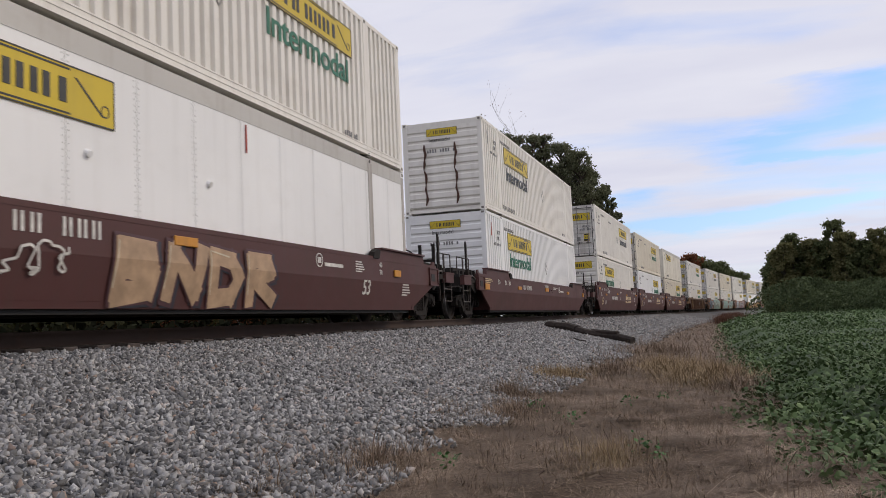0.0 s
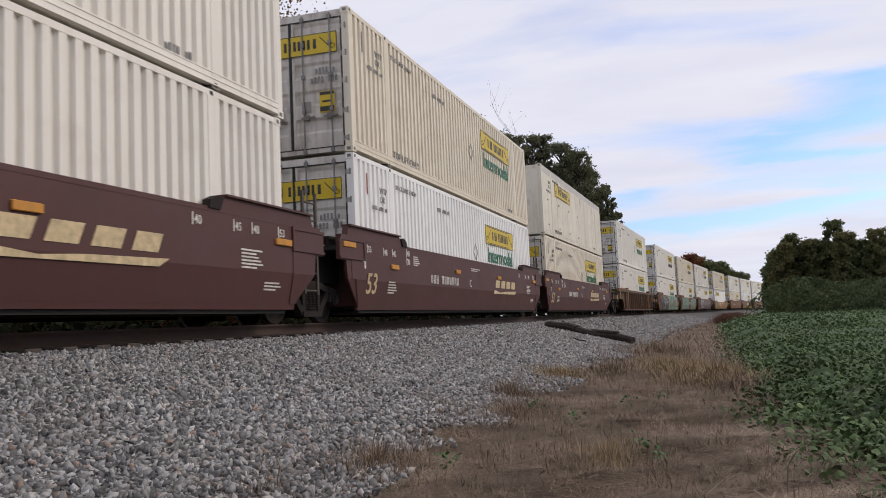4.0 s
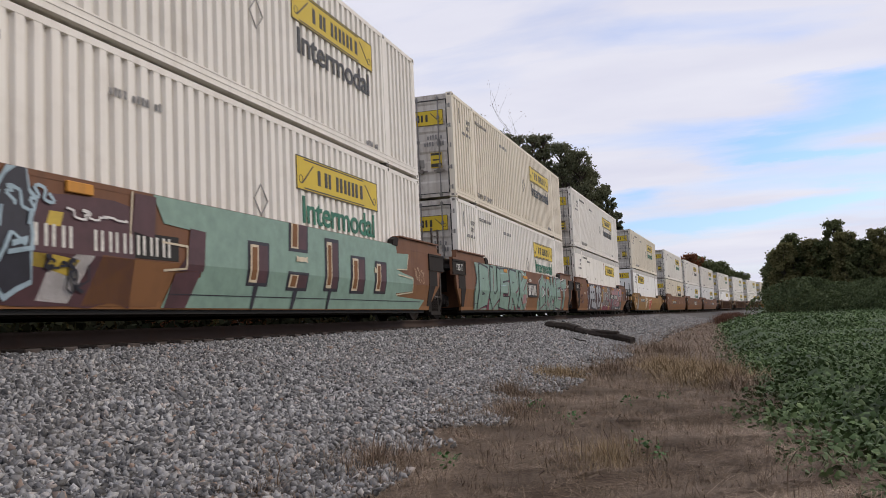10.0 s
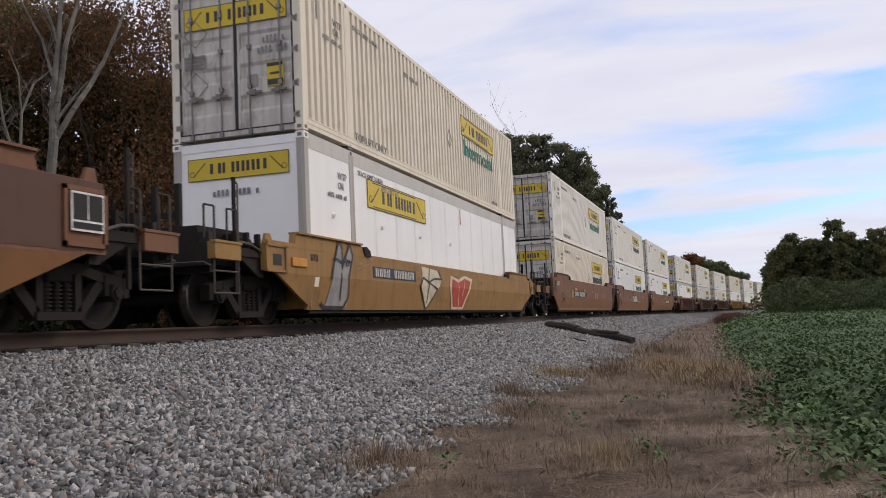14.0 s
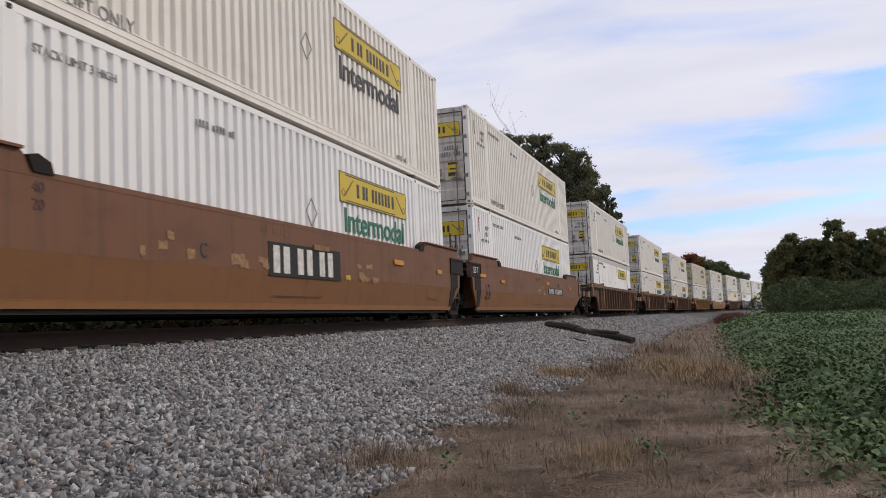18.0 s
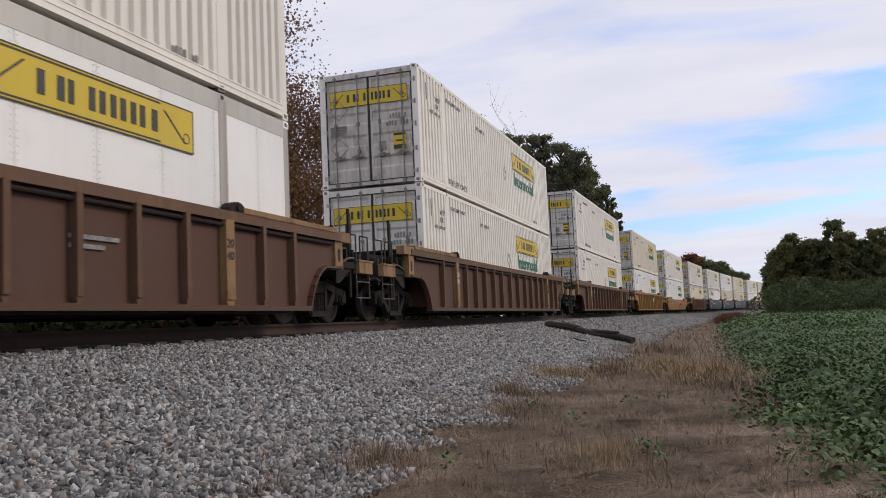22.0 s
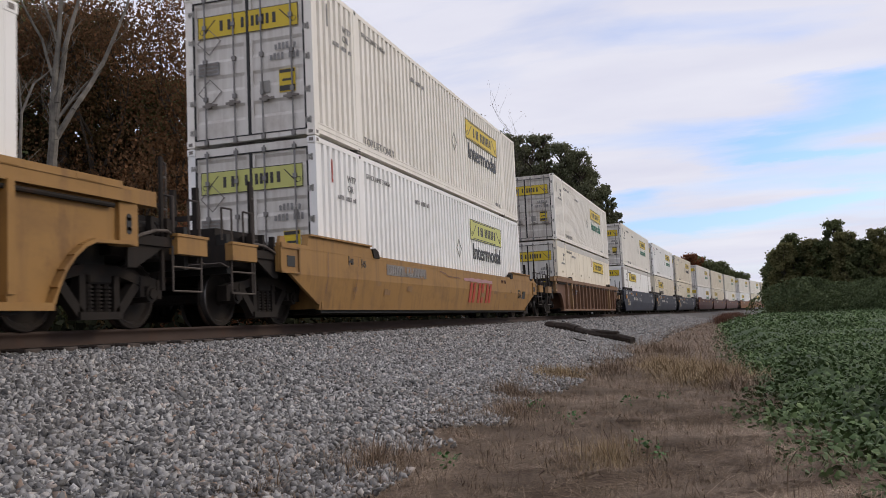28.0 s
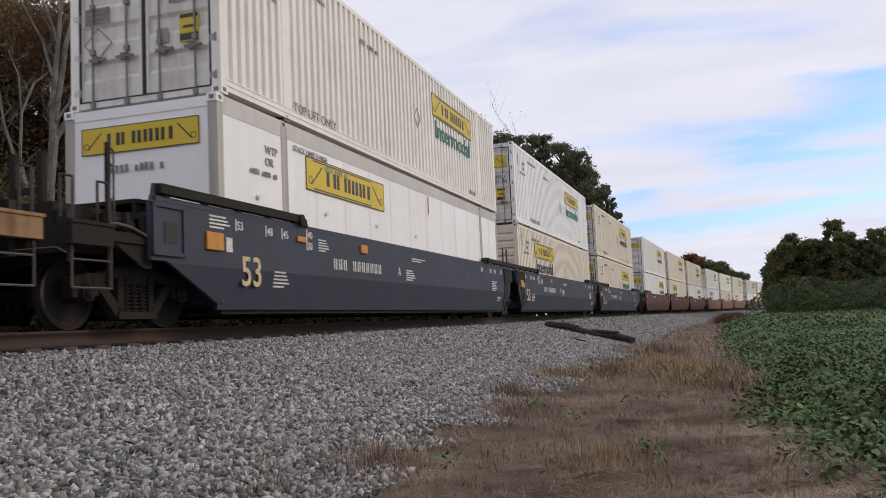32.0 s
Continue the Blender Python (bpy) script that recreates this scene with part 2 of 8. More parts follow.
NAVY = paint("dark_blue_paint", (0.027, 0.032, 0.052), 0.5, (0.06, 0.05, 0.045), 0.4, 0.0, shift=71, spread=0.02)
SCORCH = paint("weathered_dark_brown_paint", (0.088, 0.040, 0.026), 0.6, (0.045, 0.026, 0.018), 0.8, 0.3, shift=69, spread=0.02)
POSTG = paint("grey_stained_posts", (0.44, 0.41, 0.375), 0.5, (0.20, 0.15, 0.11), 0.6, 0.1, shift=37)
POSTM = paint("tan_worn_posts", (0.215, 0.115, 0.060), 0.6, (0.06, 0.034, 0.025), 0.8, 0.4, shift=72, spread=0.33)
STEEL = paint("grimy_cast_steel", (0.014, 0.0105, 0.0085), 0.85, (0.036, 0.022, 0.014), 0.5, 0.3, 0.1, shift=73)
BLACKD = plain("black_equipment", (0.012, 0.011, 0.010), 0.75)
TREAD = plain("worn_wheel_tread", (0.20, 0.19, 0.185), 0.35, 0.9)
RAILM = paint("rusty_rail_steel", (0.050, 0.030, 0.022), 0.7, (0.035, 0.024, 0.019), 0.5, 0.3, 0.2, shift=77)
HEADM = plain("worn_rail_head", (0.30, 0.27, 0.25), 0.35, 0.9)
TIE = plain("creosoted_timber", (0.055, 0.042, 0.035), 0.85, vary=0.4, scale=8)
MINT = plain("mint_spray_paint", (0.205, 0.315, 0.255), 0.5, vary=0.15)
SILVER = plain("silver_spray_paint", (0.42, 0.43, 0.46), 0.4, 0.2, vary=0.2)
SPRAYK = plain("black_spray_paint", (0.025, 0.025, 0.035), 0.55)
SPRAYW = plain("white_spray_paint", (0.68, 0.66, 0.64), 0.55)
SPRAYP = plain("pink_spray_paint", (0.36, 0.19, 0.20), 0.55)
SPRAYV = plain("violet_spray_paint", (0.17, 0.11, 0.25), 0.55)
SPRAYR = plain("crimson_spray_paint", (0.20, 0.03, 0.06), 0.55)
SPRAYB = plain("grey_blue_spray_paint", (0.11, 0.13, 0.18), 0.55)
DAB = plain("dull_yellow_touch_up", (0.27, 0.15, 0.062), 0.6, vary=0.45, scale=14)
SPRAYC = plain("pale_blue_spray_paint", (0.33, 0.44, 0.50), 0.55)
SPRAYG = plain("grey_spray_paint", (0.26, 0.25, 0.24), 0.55)
SPRAYY = plain("yellow_spray_paint", (0.50, 0.36, 0.05), 0.55)
SPRAYE = plain("teal_spray_paint", (0.06, 0.16, 0.19), 0.55)
SPRAYM = plain("dark_maroon_spray_paint", (0.075, 0.030, 0.035), 0.55)
SPRAYO = plain("cream_spray_paint", (0.58, 0.50, 0.36), 0.55)
SPRAYT = plain("tan_spray_paint", (0.42, 0.28, 0.17), 0.55)


# ---- small builders ----
MESHES = {}


def box(bm, x0, x1, y0, y1, z0, z1):
    v = [bm.verts.new((x, y, z)) for x in (x0, x1) for y in (y0, y1) for z in (z0, z1)]
    for f in ((0, 1, 3, 2), (4, 6, 7, 5), (0, 4, 5, 1), (2, 3, 7, 6), (0, 2, 6, 4), (1, 5, 7, 3)):
        bm.faces.new([v[i] for i in f])
    return v


def prism(bm, pts, y0, y1):
    """An outline in x, z drawn out from y0 to y1."""
    a = [bm.verts.new((x, y0, z)) for x, z in pts]
    b = [bm.verts.new((x, y1, z)) for x, z in pts]
    bm.faces.new(a), bm.faces.new(b[::-1])
    for i in range(len(pts)):
        j = (i + 1) % len(pts)
        bm.faces.new((a[j], a[i], b[i], b[j]))


def tube(bm, p, q, r, n=8, r2=None):
    p, q = Vector(p), Vector(q)
    m = (q - p).to_track_quat("Z", "Y").to_matrix()
    r2 = r if r2 is None else r2
    ring = [m @ Vector((math.cos(2 * math.pi * i / n), math.sin(2 * math.pi * i / n), 0)) for i in range(n)]
    a = [bm.verts.new(p + v * r) for v in ring]
    b = [bm.verts.new(q + v * r2) for v in ring]
    bm.faces.new(a[::-1]), bm.faces.new(b)
    for i in range(n):
        j = (i + 1) % n
        bm.faces.new((a[i], a[j], b[j], b[i]))


def bent(bm, pts, r, n=6):
    for p, q in zip(pts, pts[1:]):
        tube(bm, p, q, r, n)


def turned(bm, prof, n=20, c=(0, 0, 0), caps=True):
    """A profile of (radius, y) turned about the y axis through c."""
    rings = []
    for r, y in prof:
        rings.append([bm.verts.new((c[0] + r * math.cos(2 * math.pi * i / n), c[1] + y, c[2] + r * math.sin(2 * math.pi * i / n))) for i in range(n)])
    for a, b in zip(rings, rings[1:]):
        for i in range(n):
            j = (i + 1) % n
            bm.faces.new((a[i], a[j], b[j], b[i]))
    if caps:
        bm.faces.new(rings[0][::-1]), bm.faces.new(rings[-1])


def mesh(key, build, mat, bevel=0.0, smooth=False):
    """One mesh a key and material, shared by all alike parts."""
    k = (key, mat.name if hasattr(mat, "name") else tuple(x.name for x in mat))
    if k not in MESHES:
        bm = bmesh.new()
        build(bm)
        if bevel:
            bmesh.ops.bevel(bm, geom=bm.edges[:], offset=bevel, segments=1, affect="EDGES", clamp_overlap=True)
        bmesh.ops.recalc_face_normals(bm, faces=bm.faces[:])
        me = bpy.data.meshes.new(key)
        bm.to_mesh(me)
        bm.free()
        for x in ([mat] if hasattr(mat, "name") else mat):
            me.materials.append(x)
        if smooth:
            me.polygons.foreach_set("use_smooth", [True] * len(me.polygons))
        MESHES[k] = me
    return MESHES[k]


def part(name, me, parent, label="", m=None):
    ob = new(name, me)
    ob.parent = parent
    if m is not None:
        ob.matrix_basis = m
    return tagged(ob, label) if label else ob


def thing(name, label, category, m=None, group="", kind=""):
    ob = new(name)
    ob.empty_display_size = 0.3
    if m is not None:
        ob.matrix_basis = m
    return tagged(ob, label, category, group, kind)


def bulk(name, verts, faces, mat, smooth=False):
    """A mesh from arrays: verts (n, 3), faces (m, k)."""
    me = bpy.data.meshes.new(name)
    n, k = faces.shape
    me.vertices.add(len(verts)), me.loops.add(n * k), me.polygons.add(n)
    me.vertices.foreach_set("co", np.ascontiguousarray(verts, dtype=np.float32).ravel())
    me.loops.foreach_set("vertex_index", np.ascontiguousarray(faces, dtype=np.int32).ravel())
    me.polygons.foreach_set("loop_start", np.arange(0, n * k, k, dtype=np.int32))
    me.polygons.foreach_set("loop_total", np.full(n, k, dtype=np.int32))
    if smooth:
        me.polygons.foreach_set("use_smooth", np.ones(n, dtype=bool))
    me.update(calc_edges=True)
    me.materials.append(mat)
    return me


def words(text, height, mat, bold=0.0, spacing=1.0):
    """A mesh of lettering, in the x, z plane, lower left corner at the origin, read from -y."""
    k = ("text", text, height, mat.name)
    if k not in MESHES:
        cu = bpy.data.curves.new("lettering", "FONT")
        cu.body, cu.size, cu.extrude, cu.offset, cu.space_character = text, height / 0.70, 0.004, bold * height, spacing
        cu.resolution_u = 3
        ob = bpy.data.objects.new("lettering", cu)
        scene.collection.objects.link(ob)
        bpy.context.view_layer.update()
        me = bpy.data.meshes.new_from_object(ob.evaluated_get(bpy.context.evaluated_depsgraph_get()))
        bpy.data.objects.remove(ob)
        me.transform(Matrix.Rotation(radians(90), 4, "X"))
        lo = min(v.co.x for v in me.vertices)
        me.transform(Matrix.Translation((-lo, 0, 0)))
        me.materials.clear()
        me.materials.append(mat)
        MESHES[k] = me
    return MESHES[k]


def stripes(key, rects, mat, y=-0.003, t=0.006):
    """Bars for writing that is not lettered: rects of x0, x1, z0, z1."""
    def build(bm):
        for x0, x1, z0, z1 in rects:
            box(bm, x0, x1, y, y + t, z0, z1)
    return mesh(key, build, mat)


# ---- containers: origin at the middle of the base, doors at -x, 16.15 x 2.59 x 2.90 m ----
CL, CW, CH = 8.077, 1.295, 2.896
POST = 6.10                                   # the lifting posts stand at 40 ft


def corr_side(bm):
    """Ribbed sheet between the end post and the other, with plain strips at the lifting posts."""
    def rows():
        yield -CL + 0.14, 0.0
        for a, b in ((-CL + 0.16, -POST - 0.14), (-POST + 0.14, POST - 0.14), (POST + 0.14, CL - 0.16)):
            n = max(1, round((b - a) / 0.25))
            w = (b - a) / n
            for i in range(n):
                x = a + i * w
                yield x + w * 0.25, 0.0
                yield x + w * 0.33, 0.055
                yield x + w * 0.67, 0.055
                yield x + w * 0.75, 0.0
        yield CL - 0.14, 0.0
    prev = None
    for x, d in rows():
        cur = [bm.verts.new((x, -CW + 0.004 + d, z)) for z in (0.245, 2.80)]
        if prev:
            f = bm.faces.new((prev[0], cur[0], cur[1], prev[1]))
            # groove floors take the panel's second material, darker on cream and white boxes
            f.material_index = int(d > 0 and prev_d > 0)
        prev, prev_d = cur, d


PLATE_X = [-CL + 0.14] + [-CL + 1.2 * i + 0.75 for i in range(1, 13)] + [CL - 0.14]


def plate_back(bm):
    box(bm, -CL + 0.14, CL - 0.14, -CW + 0.03, -CW + 0.05, 0.16, 2.62)


def one_plate(a, b):
    return lambda bm: box(bm, a + 0.005, b - 0.005, -CW + 0.006, -CW + 0.029, 0.246, 2.62)


def rivets(bm):
    for i in range(1, 13):
        x = -CL + 1.2 * i + 0.75
        for z in np.arange(0.25, 2.6, 0.075):
            for dx in (-0.045, 0.045):
                box(bm, x + dx - 0.009, x + dx + 0.009, -CW - 0.002, -CW + 0.012, z - 0.009, z + 0.009)


def shell(bm):
    """Floor and inner lining that close the box, and its roof."""
    box(bm, -CL + 0.1, CL - 0.1, -CW + 0.07, CW - 0.07, 0.10, 2.84)


def rails_low(bm):
    """A rolled rail with three shallow ridges along it."""
    prof = [(-CW + 0.09, 0.05)]
    for z in (0.05, 0.135, 0.222):
        prof += [(-CW - 0.009, z), (-CW - 0.009, z + 0.020), (-CW, z + 0.023)] + ([(-CW, z + 0.082)] if z < 0.2 else [])
    prof += [(-CW + 0.09, 0.245)]
    a, b = ([bm.verts.new((x, y, z)) for y, z in prof] for x in (-CL + 0.15, CL - 0.15))
    bm.faces.new(a), bm.faces.new(b[::-1])
    for i in range(len(prof)):
        j = (i + 1) % len(prof)
        bm.faces.new((a[j], a[i], b[i], b[j]))


def rails_top(bm):
    box(bm, -CL + 0.15, CL - 0.15, -CW, -CW + 0.06, 2.80, 2.886)


def rails_top_wide(bm):
    box(bm, -CL + 0.15, CL - 0.15, -CW, -CW + 0.06, 2.62, 2.886)


def corner_post(bm):
    box(bm, -0.075, 0.075, -0.075, 0.075, 0.118, CH - 0.118)


def lift_post(bm):
    box(bm, -0.10, 0.10, -0.012, 0.05, 0.17, 2.80)


def casting(bm):
    box(bm, -0.089, 0.089, -0.081, 0.081, 0, 0.118)
    n = len(bm.faces)
    # the holes are proud blocks in a darker material, their inner dark in the colour
    box(bm, -0.04, 0.04, -0.086, -0.078, 0.03, 0.09)
    box(bm, -0.093, -0.086, -0.04, 0.04, 0.03, 0.09)
    box(bm, -0.04, 0.04, 0.078, 0.086, 0.03, 0.09)
    bm.faces.ensure_lookup_table()
    for f in bm.faces[n:]:
        f.material_index = 1


def door_leaf(bm):
    """One leaf, its hinges on -y; x is outwards, built about its own middle, 1.16 wide and 2.56 high."""
    zs = [0.0, 0.30, 0.36, 0.56, 0.62, 0.86, 0.92, 1.12, 1.18, 1.42, 1.48, 1.68, 1.74, 2.28, 2.34, 2.48, 2.54, 2.58]
    deep, prev = False, None
    box(bm, -0.02, 0.03, -0.553, -0.50, 0, 2.58)
    box(bm, -0.02, 0.03, 0.50, 0.553, 0, 2.58)
    for i, z in enumerate(zs):
        d = 0.0 if (i // 2) % 2 == 0 else 0.03
        cur = [bm.verts.new((-0.012 + d, y, z)) for y in (-0.50, 0.50)]
        if prev:
            bm.faces.new((prev[0], prev[1], cur[1], cur[0]))
        prev = cur


def flat_leaf(bm):
    box(bm, -0.02, 0.03, -0.553, 0.553, 0, 2.58)


def rod(bm):
    tube(bm, (-0.05, 0, -0.12), (-0.05, 0, 2.70), 0.017, 8)
    for z in (-0.06, 0.75, 1.45, 2.1, 2.62):
        box(bm, -0.075, -0.015, -0.035, 0.035, z - 0.04, z + 0.04)


def rod_handle(bm):
    box(bm, -0.085, -0.06, -0.03, 0.27, 0.60, 0.64)
    box(bm, -0.09, -0.03, 0.10, 0.19, 0.57, 0.67)


def hinge(bm):
    box(bm, -0.03, 0.02, -0.06, 0.06, -0.05, 0.05)
    tube(bm, (-0.03, -0.05, -0.06), (-0.03, -0.05, 0.06), 0.02, 6)


def head_ribs(bm):
    """The closed end: nine ribs across it."""
    prev = None
    for i in range(10):
        z0 = 0.16 + i * 0.264
        for z, d in ((z0 + 0.02, 0.0), (z0 + 0.06, 0.035), (z0 + 0.20, 0.035), (z0 + 0.24, 0.0)):
            cur = [bm.verts.new((CL - 0.045 + d, y, z)) for y in (-1.15, 1.15)]
            if prev:
                bm.faces.new((prev[0], prev[1], cur[1], cur[0]))
            prev = cur


def head_flat(bm):
    box(bm, CL - 0.05, CL - 0.02, -1.16, 1.16, 0.12, 2.72)


def rust_streak(bm):
    """A ragged run of rust down the closed end."""
    rnd = random.Random(17)
    pts = [(-0.05 + rnd.uniform(-0.04, 0.03), 0.25 + 0.16 * i) for i in range(13)]
    prism(bm, pts + [(x + rnd.uniform(0.02, 0.09), z) for x, z in pts[::-1]], -0.004, 0.004)


def placard(bm):
    for i in range(4):
        a, b = i * math.pi / 2, (i + 1) * math.pi / 2
        prism(bm, [(r * math.cos(q), r * math.sin(q)) for r, q in ((0.25, a), (0.25, b), (0.232, b), (0.232, a))], -0.006, 0.004)


def end_sill(bm):
    box(bm, -0.05, 0.05, -1.14, 1.14, 0.03, 0.12)


def end_header(bm):
    box(bm, -0.05, 0.05, -1.14, 1.14, 2.72, 2.87)


def badge_block(bm, w, h):
    """Dark blocks in the badge where its heavy capitals stand."""
    u = w / 10.0
    z0, z1 = h * 0.27, h * 0.73
    for a, b in ((2.25, 2.55), (3.05, 3.35), (3.5, 3.75), (4.4, 4.68), (4.88, 5.16), (5.4, 5.68), (5.88, 6.16), (6.4, 6.68), (6.88, 7.16), (7.52, 7.84)):
        box(bm, a * u, b * u, -0.012, -0.002, z0, z1)


def emblem(bm, w, h):
    """A thin frame line and the sloping lines and ring of the emblem."""
    t = h * 0.018
    for x0, x1, z0, z1 in ((0, w, 0, t * 1.6), (0, w, h - t * 1.6, h), (0, t * 1.6, 0, h), (w - t * 1.6, w, 0, h)):
        box(bm, x0, x1, -0.010, -0.002, z0, z1)
    for end, sg in ((w, -1), (0, 1)):
        a = end + sg * w * 0.17
        b = end + sg * w * 0.05
        prism(bm, [(a, h * 0.80), (a + sg * w * 0.012, h * 0.80), (b + sg * w * 0.012, h * 0.2), (b, h * 0.2)][::-sg], -0.010, -0.002)
        for i in range(8):
            t0, t1 = 2 * math.pi * i / 8, 2 * math.pi * (i + 1) / 8
            cx, cz, r = end + sg * w * 0.045, h * 0.32, h * 0.13
            prism(bm, [(cx + r * math.cos(q) * k, cz + r * math.sin(q) * k) for q, k in ((t0, 1), (t1, 1), (t1, 0.8), (t0, 0.8))][::-1], -0.010, -0.002)
    if w > 3:
        for f in (0.08, 0.92):
            box(bm, w * 0.08, w * 0.80, -0.010, -0.002, h * f - t, h * f + t)


def badge(parent, w, h, m, sheet=YELLOW):
    me = mesh("badge_%g_%g" % (w, h), lambda bm: box(bm, 0, w, -0.006, 0.004, 0, h), sheet)
    b = part("badge", me, parent, "yellow badge sheet with black blocks", m)
    part("emblem", mesh("emblem_%g_%g" % (w, h), lambda bm: emblem(bm, w, h), INK), b)
    tagged(part("lettering", mesh("badge_block_%g_%g" % (w, h), lambda bm: badge_block(bm, w, h), INK), b), kind="stuff")
    return b


NEAR_SIDE = Matrix.Identity(4)
FAR_SIDE = Matrix.Rotation(math.pi, 4, "Z")


def code_bars(key, n, w, h, mat=GREYINK):
    """A line of small marks too worn to read, n of them."""
    return stripes(key, [(i * w, i * w + w * 0.62, 0, h * (1 if (i * 7) % 5 else 0.8)) for i in range(n) if i % 5 != 4], mat, -0.006, 0.006)


def ink(me, parent, m, label=""):
    return tagged(part("lettering", me, parent, label, m), kind="stuff")


def container(kind, skin, door, word, sheet, turned_, plain_):
    """kind: ribbed or plate. Doors at -x; turned_: the closed end will lead, and the other flank shows."""
    c = thing("shipping_container", "", "container", group="stacked containers")
    ribbed = kind == "ribbed"
    posts = skin if ribbed or skin is not BRIGHT else POSTG
    part("body", mesh("shell", shell, skin), c)
    for side in (NEAR_SIDE, FAR_SIDE):
        seen = (side is FAR_SIDE) == bool(turned_)
        if ribbed:
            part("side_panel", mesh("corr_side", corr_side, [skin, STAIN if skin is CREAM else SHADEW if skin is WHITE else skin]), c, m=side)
            part("top_rail", mesh("rails_top", rails_top, skin), c, m=side)
        else:
            p = part("side_panel", mesh("plate_back", plate_back, skin), c, m=side)
            part("top_rail", mesh("rails_top_wide", rails_top_wide, LIGHTRAIL), c, "pale grey metal top rail", m=side)
            if seen:
                for a, b in zip(PLATE_X, PLATE_X[1:]):
                    part("plate", mesh("plate_%g" % a, one_plate(a, b), skin), p)
                tagged(part("rivet_rows", mesh("rivets", rivets, skin), p), kind="stuff")
        part("bottom_rail", mesh("rails_low", rails_low, skin), c, m=side)
        for x in (-POST, POST):
            part("lift_post", mesh("lift_post", lift_post, posts), c, m=side @ Matrix.Translation((x, -CW + 0.008, 0)))
            if seen:
                part("lift_casting", mesh("casting", casting, [CASTING, GASKET]), c, m=side @ Matrix.Translation((x, -CW + 0.085, CH - 0.118)))
                part("lift_casting", mesh("casting", casting, [CASTING, GASKET]), c, m=side @ Matrix.Translation((x, -CW + 0.085, 0)))
        if not seen:
            continue
        at = lambda x, y, z, side=side: side @ Matrix.Translation((x, -CW + y, z))
        sh = -7.1 if turned_ else 0.0            # the badge stands near the closed end
        bz = 2.42 if ribbed else 2.46
        badge(c, 3.6, 0.58, at(1.75 + sh, -0.003, bz - 0.58), sheet)
        if ribbed:
            wd = words("Intermodal", 0.45, word, 0.020, 0.94)
            ink(wd, c, at(1.95 + sh, -0.006, 1.30) @ Matrix.Diagonal((3.2 / max(v.co.x for v in wd.vertices), 1, 1, 1)), "large dark word lettering")
        if plain_:
            continue
        ink(words("TOP LIFT ONLY", 0.17, GREYINK), c, at(-5.85, -0.006, 0.22))
        ink(words("WTP\nOR", 0.13, GREYINK), c, at(-6.75, -0.006, 2.25))
        ink(code_bars("code_a", 12, 0.07, 0.085), c, at(-7.2, -0.006, 1.88))
        ink(words("STACK LIMIT 3 HIGH", 0.10, GREYINK), c, at(-5.8, -0.006, 2.46))
        ink(code_bars("code_c", 12, 0.085, 0.10), c, at(-2.9 if ribbed else -4.6, -0.006, 2.3))
        ink(code_bars("code_d", 7, 0.09, 0.11), c, at(4.9, -0.006, 0.24))
        part("stripe", mesh("red_mark", lambda bm: box(bm, 0, 0.035, -0.008, 0, 0, 0.42), REDM if not ribbed or skin is BRIGHT else GREYINK), c, "", at(1.2 if not ribbed else -7.45, -0.004, 2.15))
        if not ribbed:
            for x in (-7.0, -4.6, -2.2, 0.2):
                for z in (0.5, 1.55):
                    part("vent_cap", mesh("vent_cap", lambda bm: tube(bm, (0, 0.02, 0), (0, -0.04, -0.02), 0.055, 10, 0.04), skin), c, "", at(x, 0, z))
        else:
            def diamond(bm):
                for i in range(4):
                    a, b = i * math.pi / 2, (i + 1) * math.pi / 2
                    prism(bm, [(r * math.cos(q), r * math.sin(q) * 1.15) for r, q in ((0.22, a), (0.22, b), (0.19, b), (0.19, a))][::-1], -0.008, 0.0)
            part("placard_holder", mesh("diamond", diamond, RAILG), c, "", at(0.55 if not turned_ else 0.9, -0.002, 1.5))
    for x in (-CL + 0.075, CL - 0.075):
        for y in (-CW + 0.075, CW - 0.075):
            part("corner_post", mesh("corner_post", corner_post, posts), c, m=Matrix.Translation((x, y, 0)))
            turn = Matrix.Rotation(math.pi, 4, "Z") if x > 0 else Matrix.Identity(4)
            for z in (0, CH - 0.118):
                part("corner_casting", mesh("casting_holes", casting, [skin, CASTING]), c, m=Matrix.Translation((x, y, z)) @ turn)
    for x in (-CL + 0.06, CL - 0.06):
        part("end_sill", mesh("end_sill", end_sill, door if x < 0 else skin), c, m=Matrix.Translation((x, 0, 0)))
        part("end_header", mesh("end_header", end_header, door if x < 0 else skin), c, m=Matrix.Translation((x, 0, 0)))
    # doors
    for y in (-0.585, 0.585):
        leaf = part("door", mesh("door_leaf" if ribbed else "flat_leaf", door_leaf if ribbed else flat_leaf, door), c, "", Matrix.Translation((-CL + 0.04, y, 0.125)))
        if turned_:
            continue
        for ry in (-0.30, 0.30) if ribbed else (-0.34, 0.34):
            part("lock_rod", mesh("rod", rod, ROD), leaf, "", Matrix.Translation((0, ry, 0)))
        if plain_:
            continue
        for ry in (-0.30, 0.18):
            part("handle", mesh("rod_handle", rod_handle, CASTING), leaf, "", Matrix.Translation((0, ry - 0.1, 0)))
        for z in (0.15, 0.7, 1.3, 1.85, 2.4):
            part("hinge", mesh("hinge", hinge, RAILG), leaf, "", Matrix.Translation((-0.01, (-1 if y < 0 else 1) * 0.585, z)))
    part("end_panel", mesh("head_ribs" if ribbed else "head_flat", head_ribs if ribbed else head_flat, skin), c)
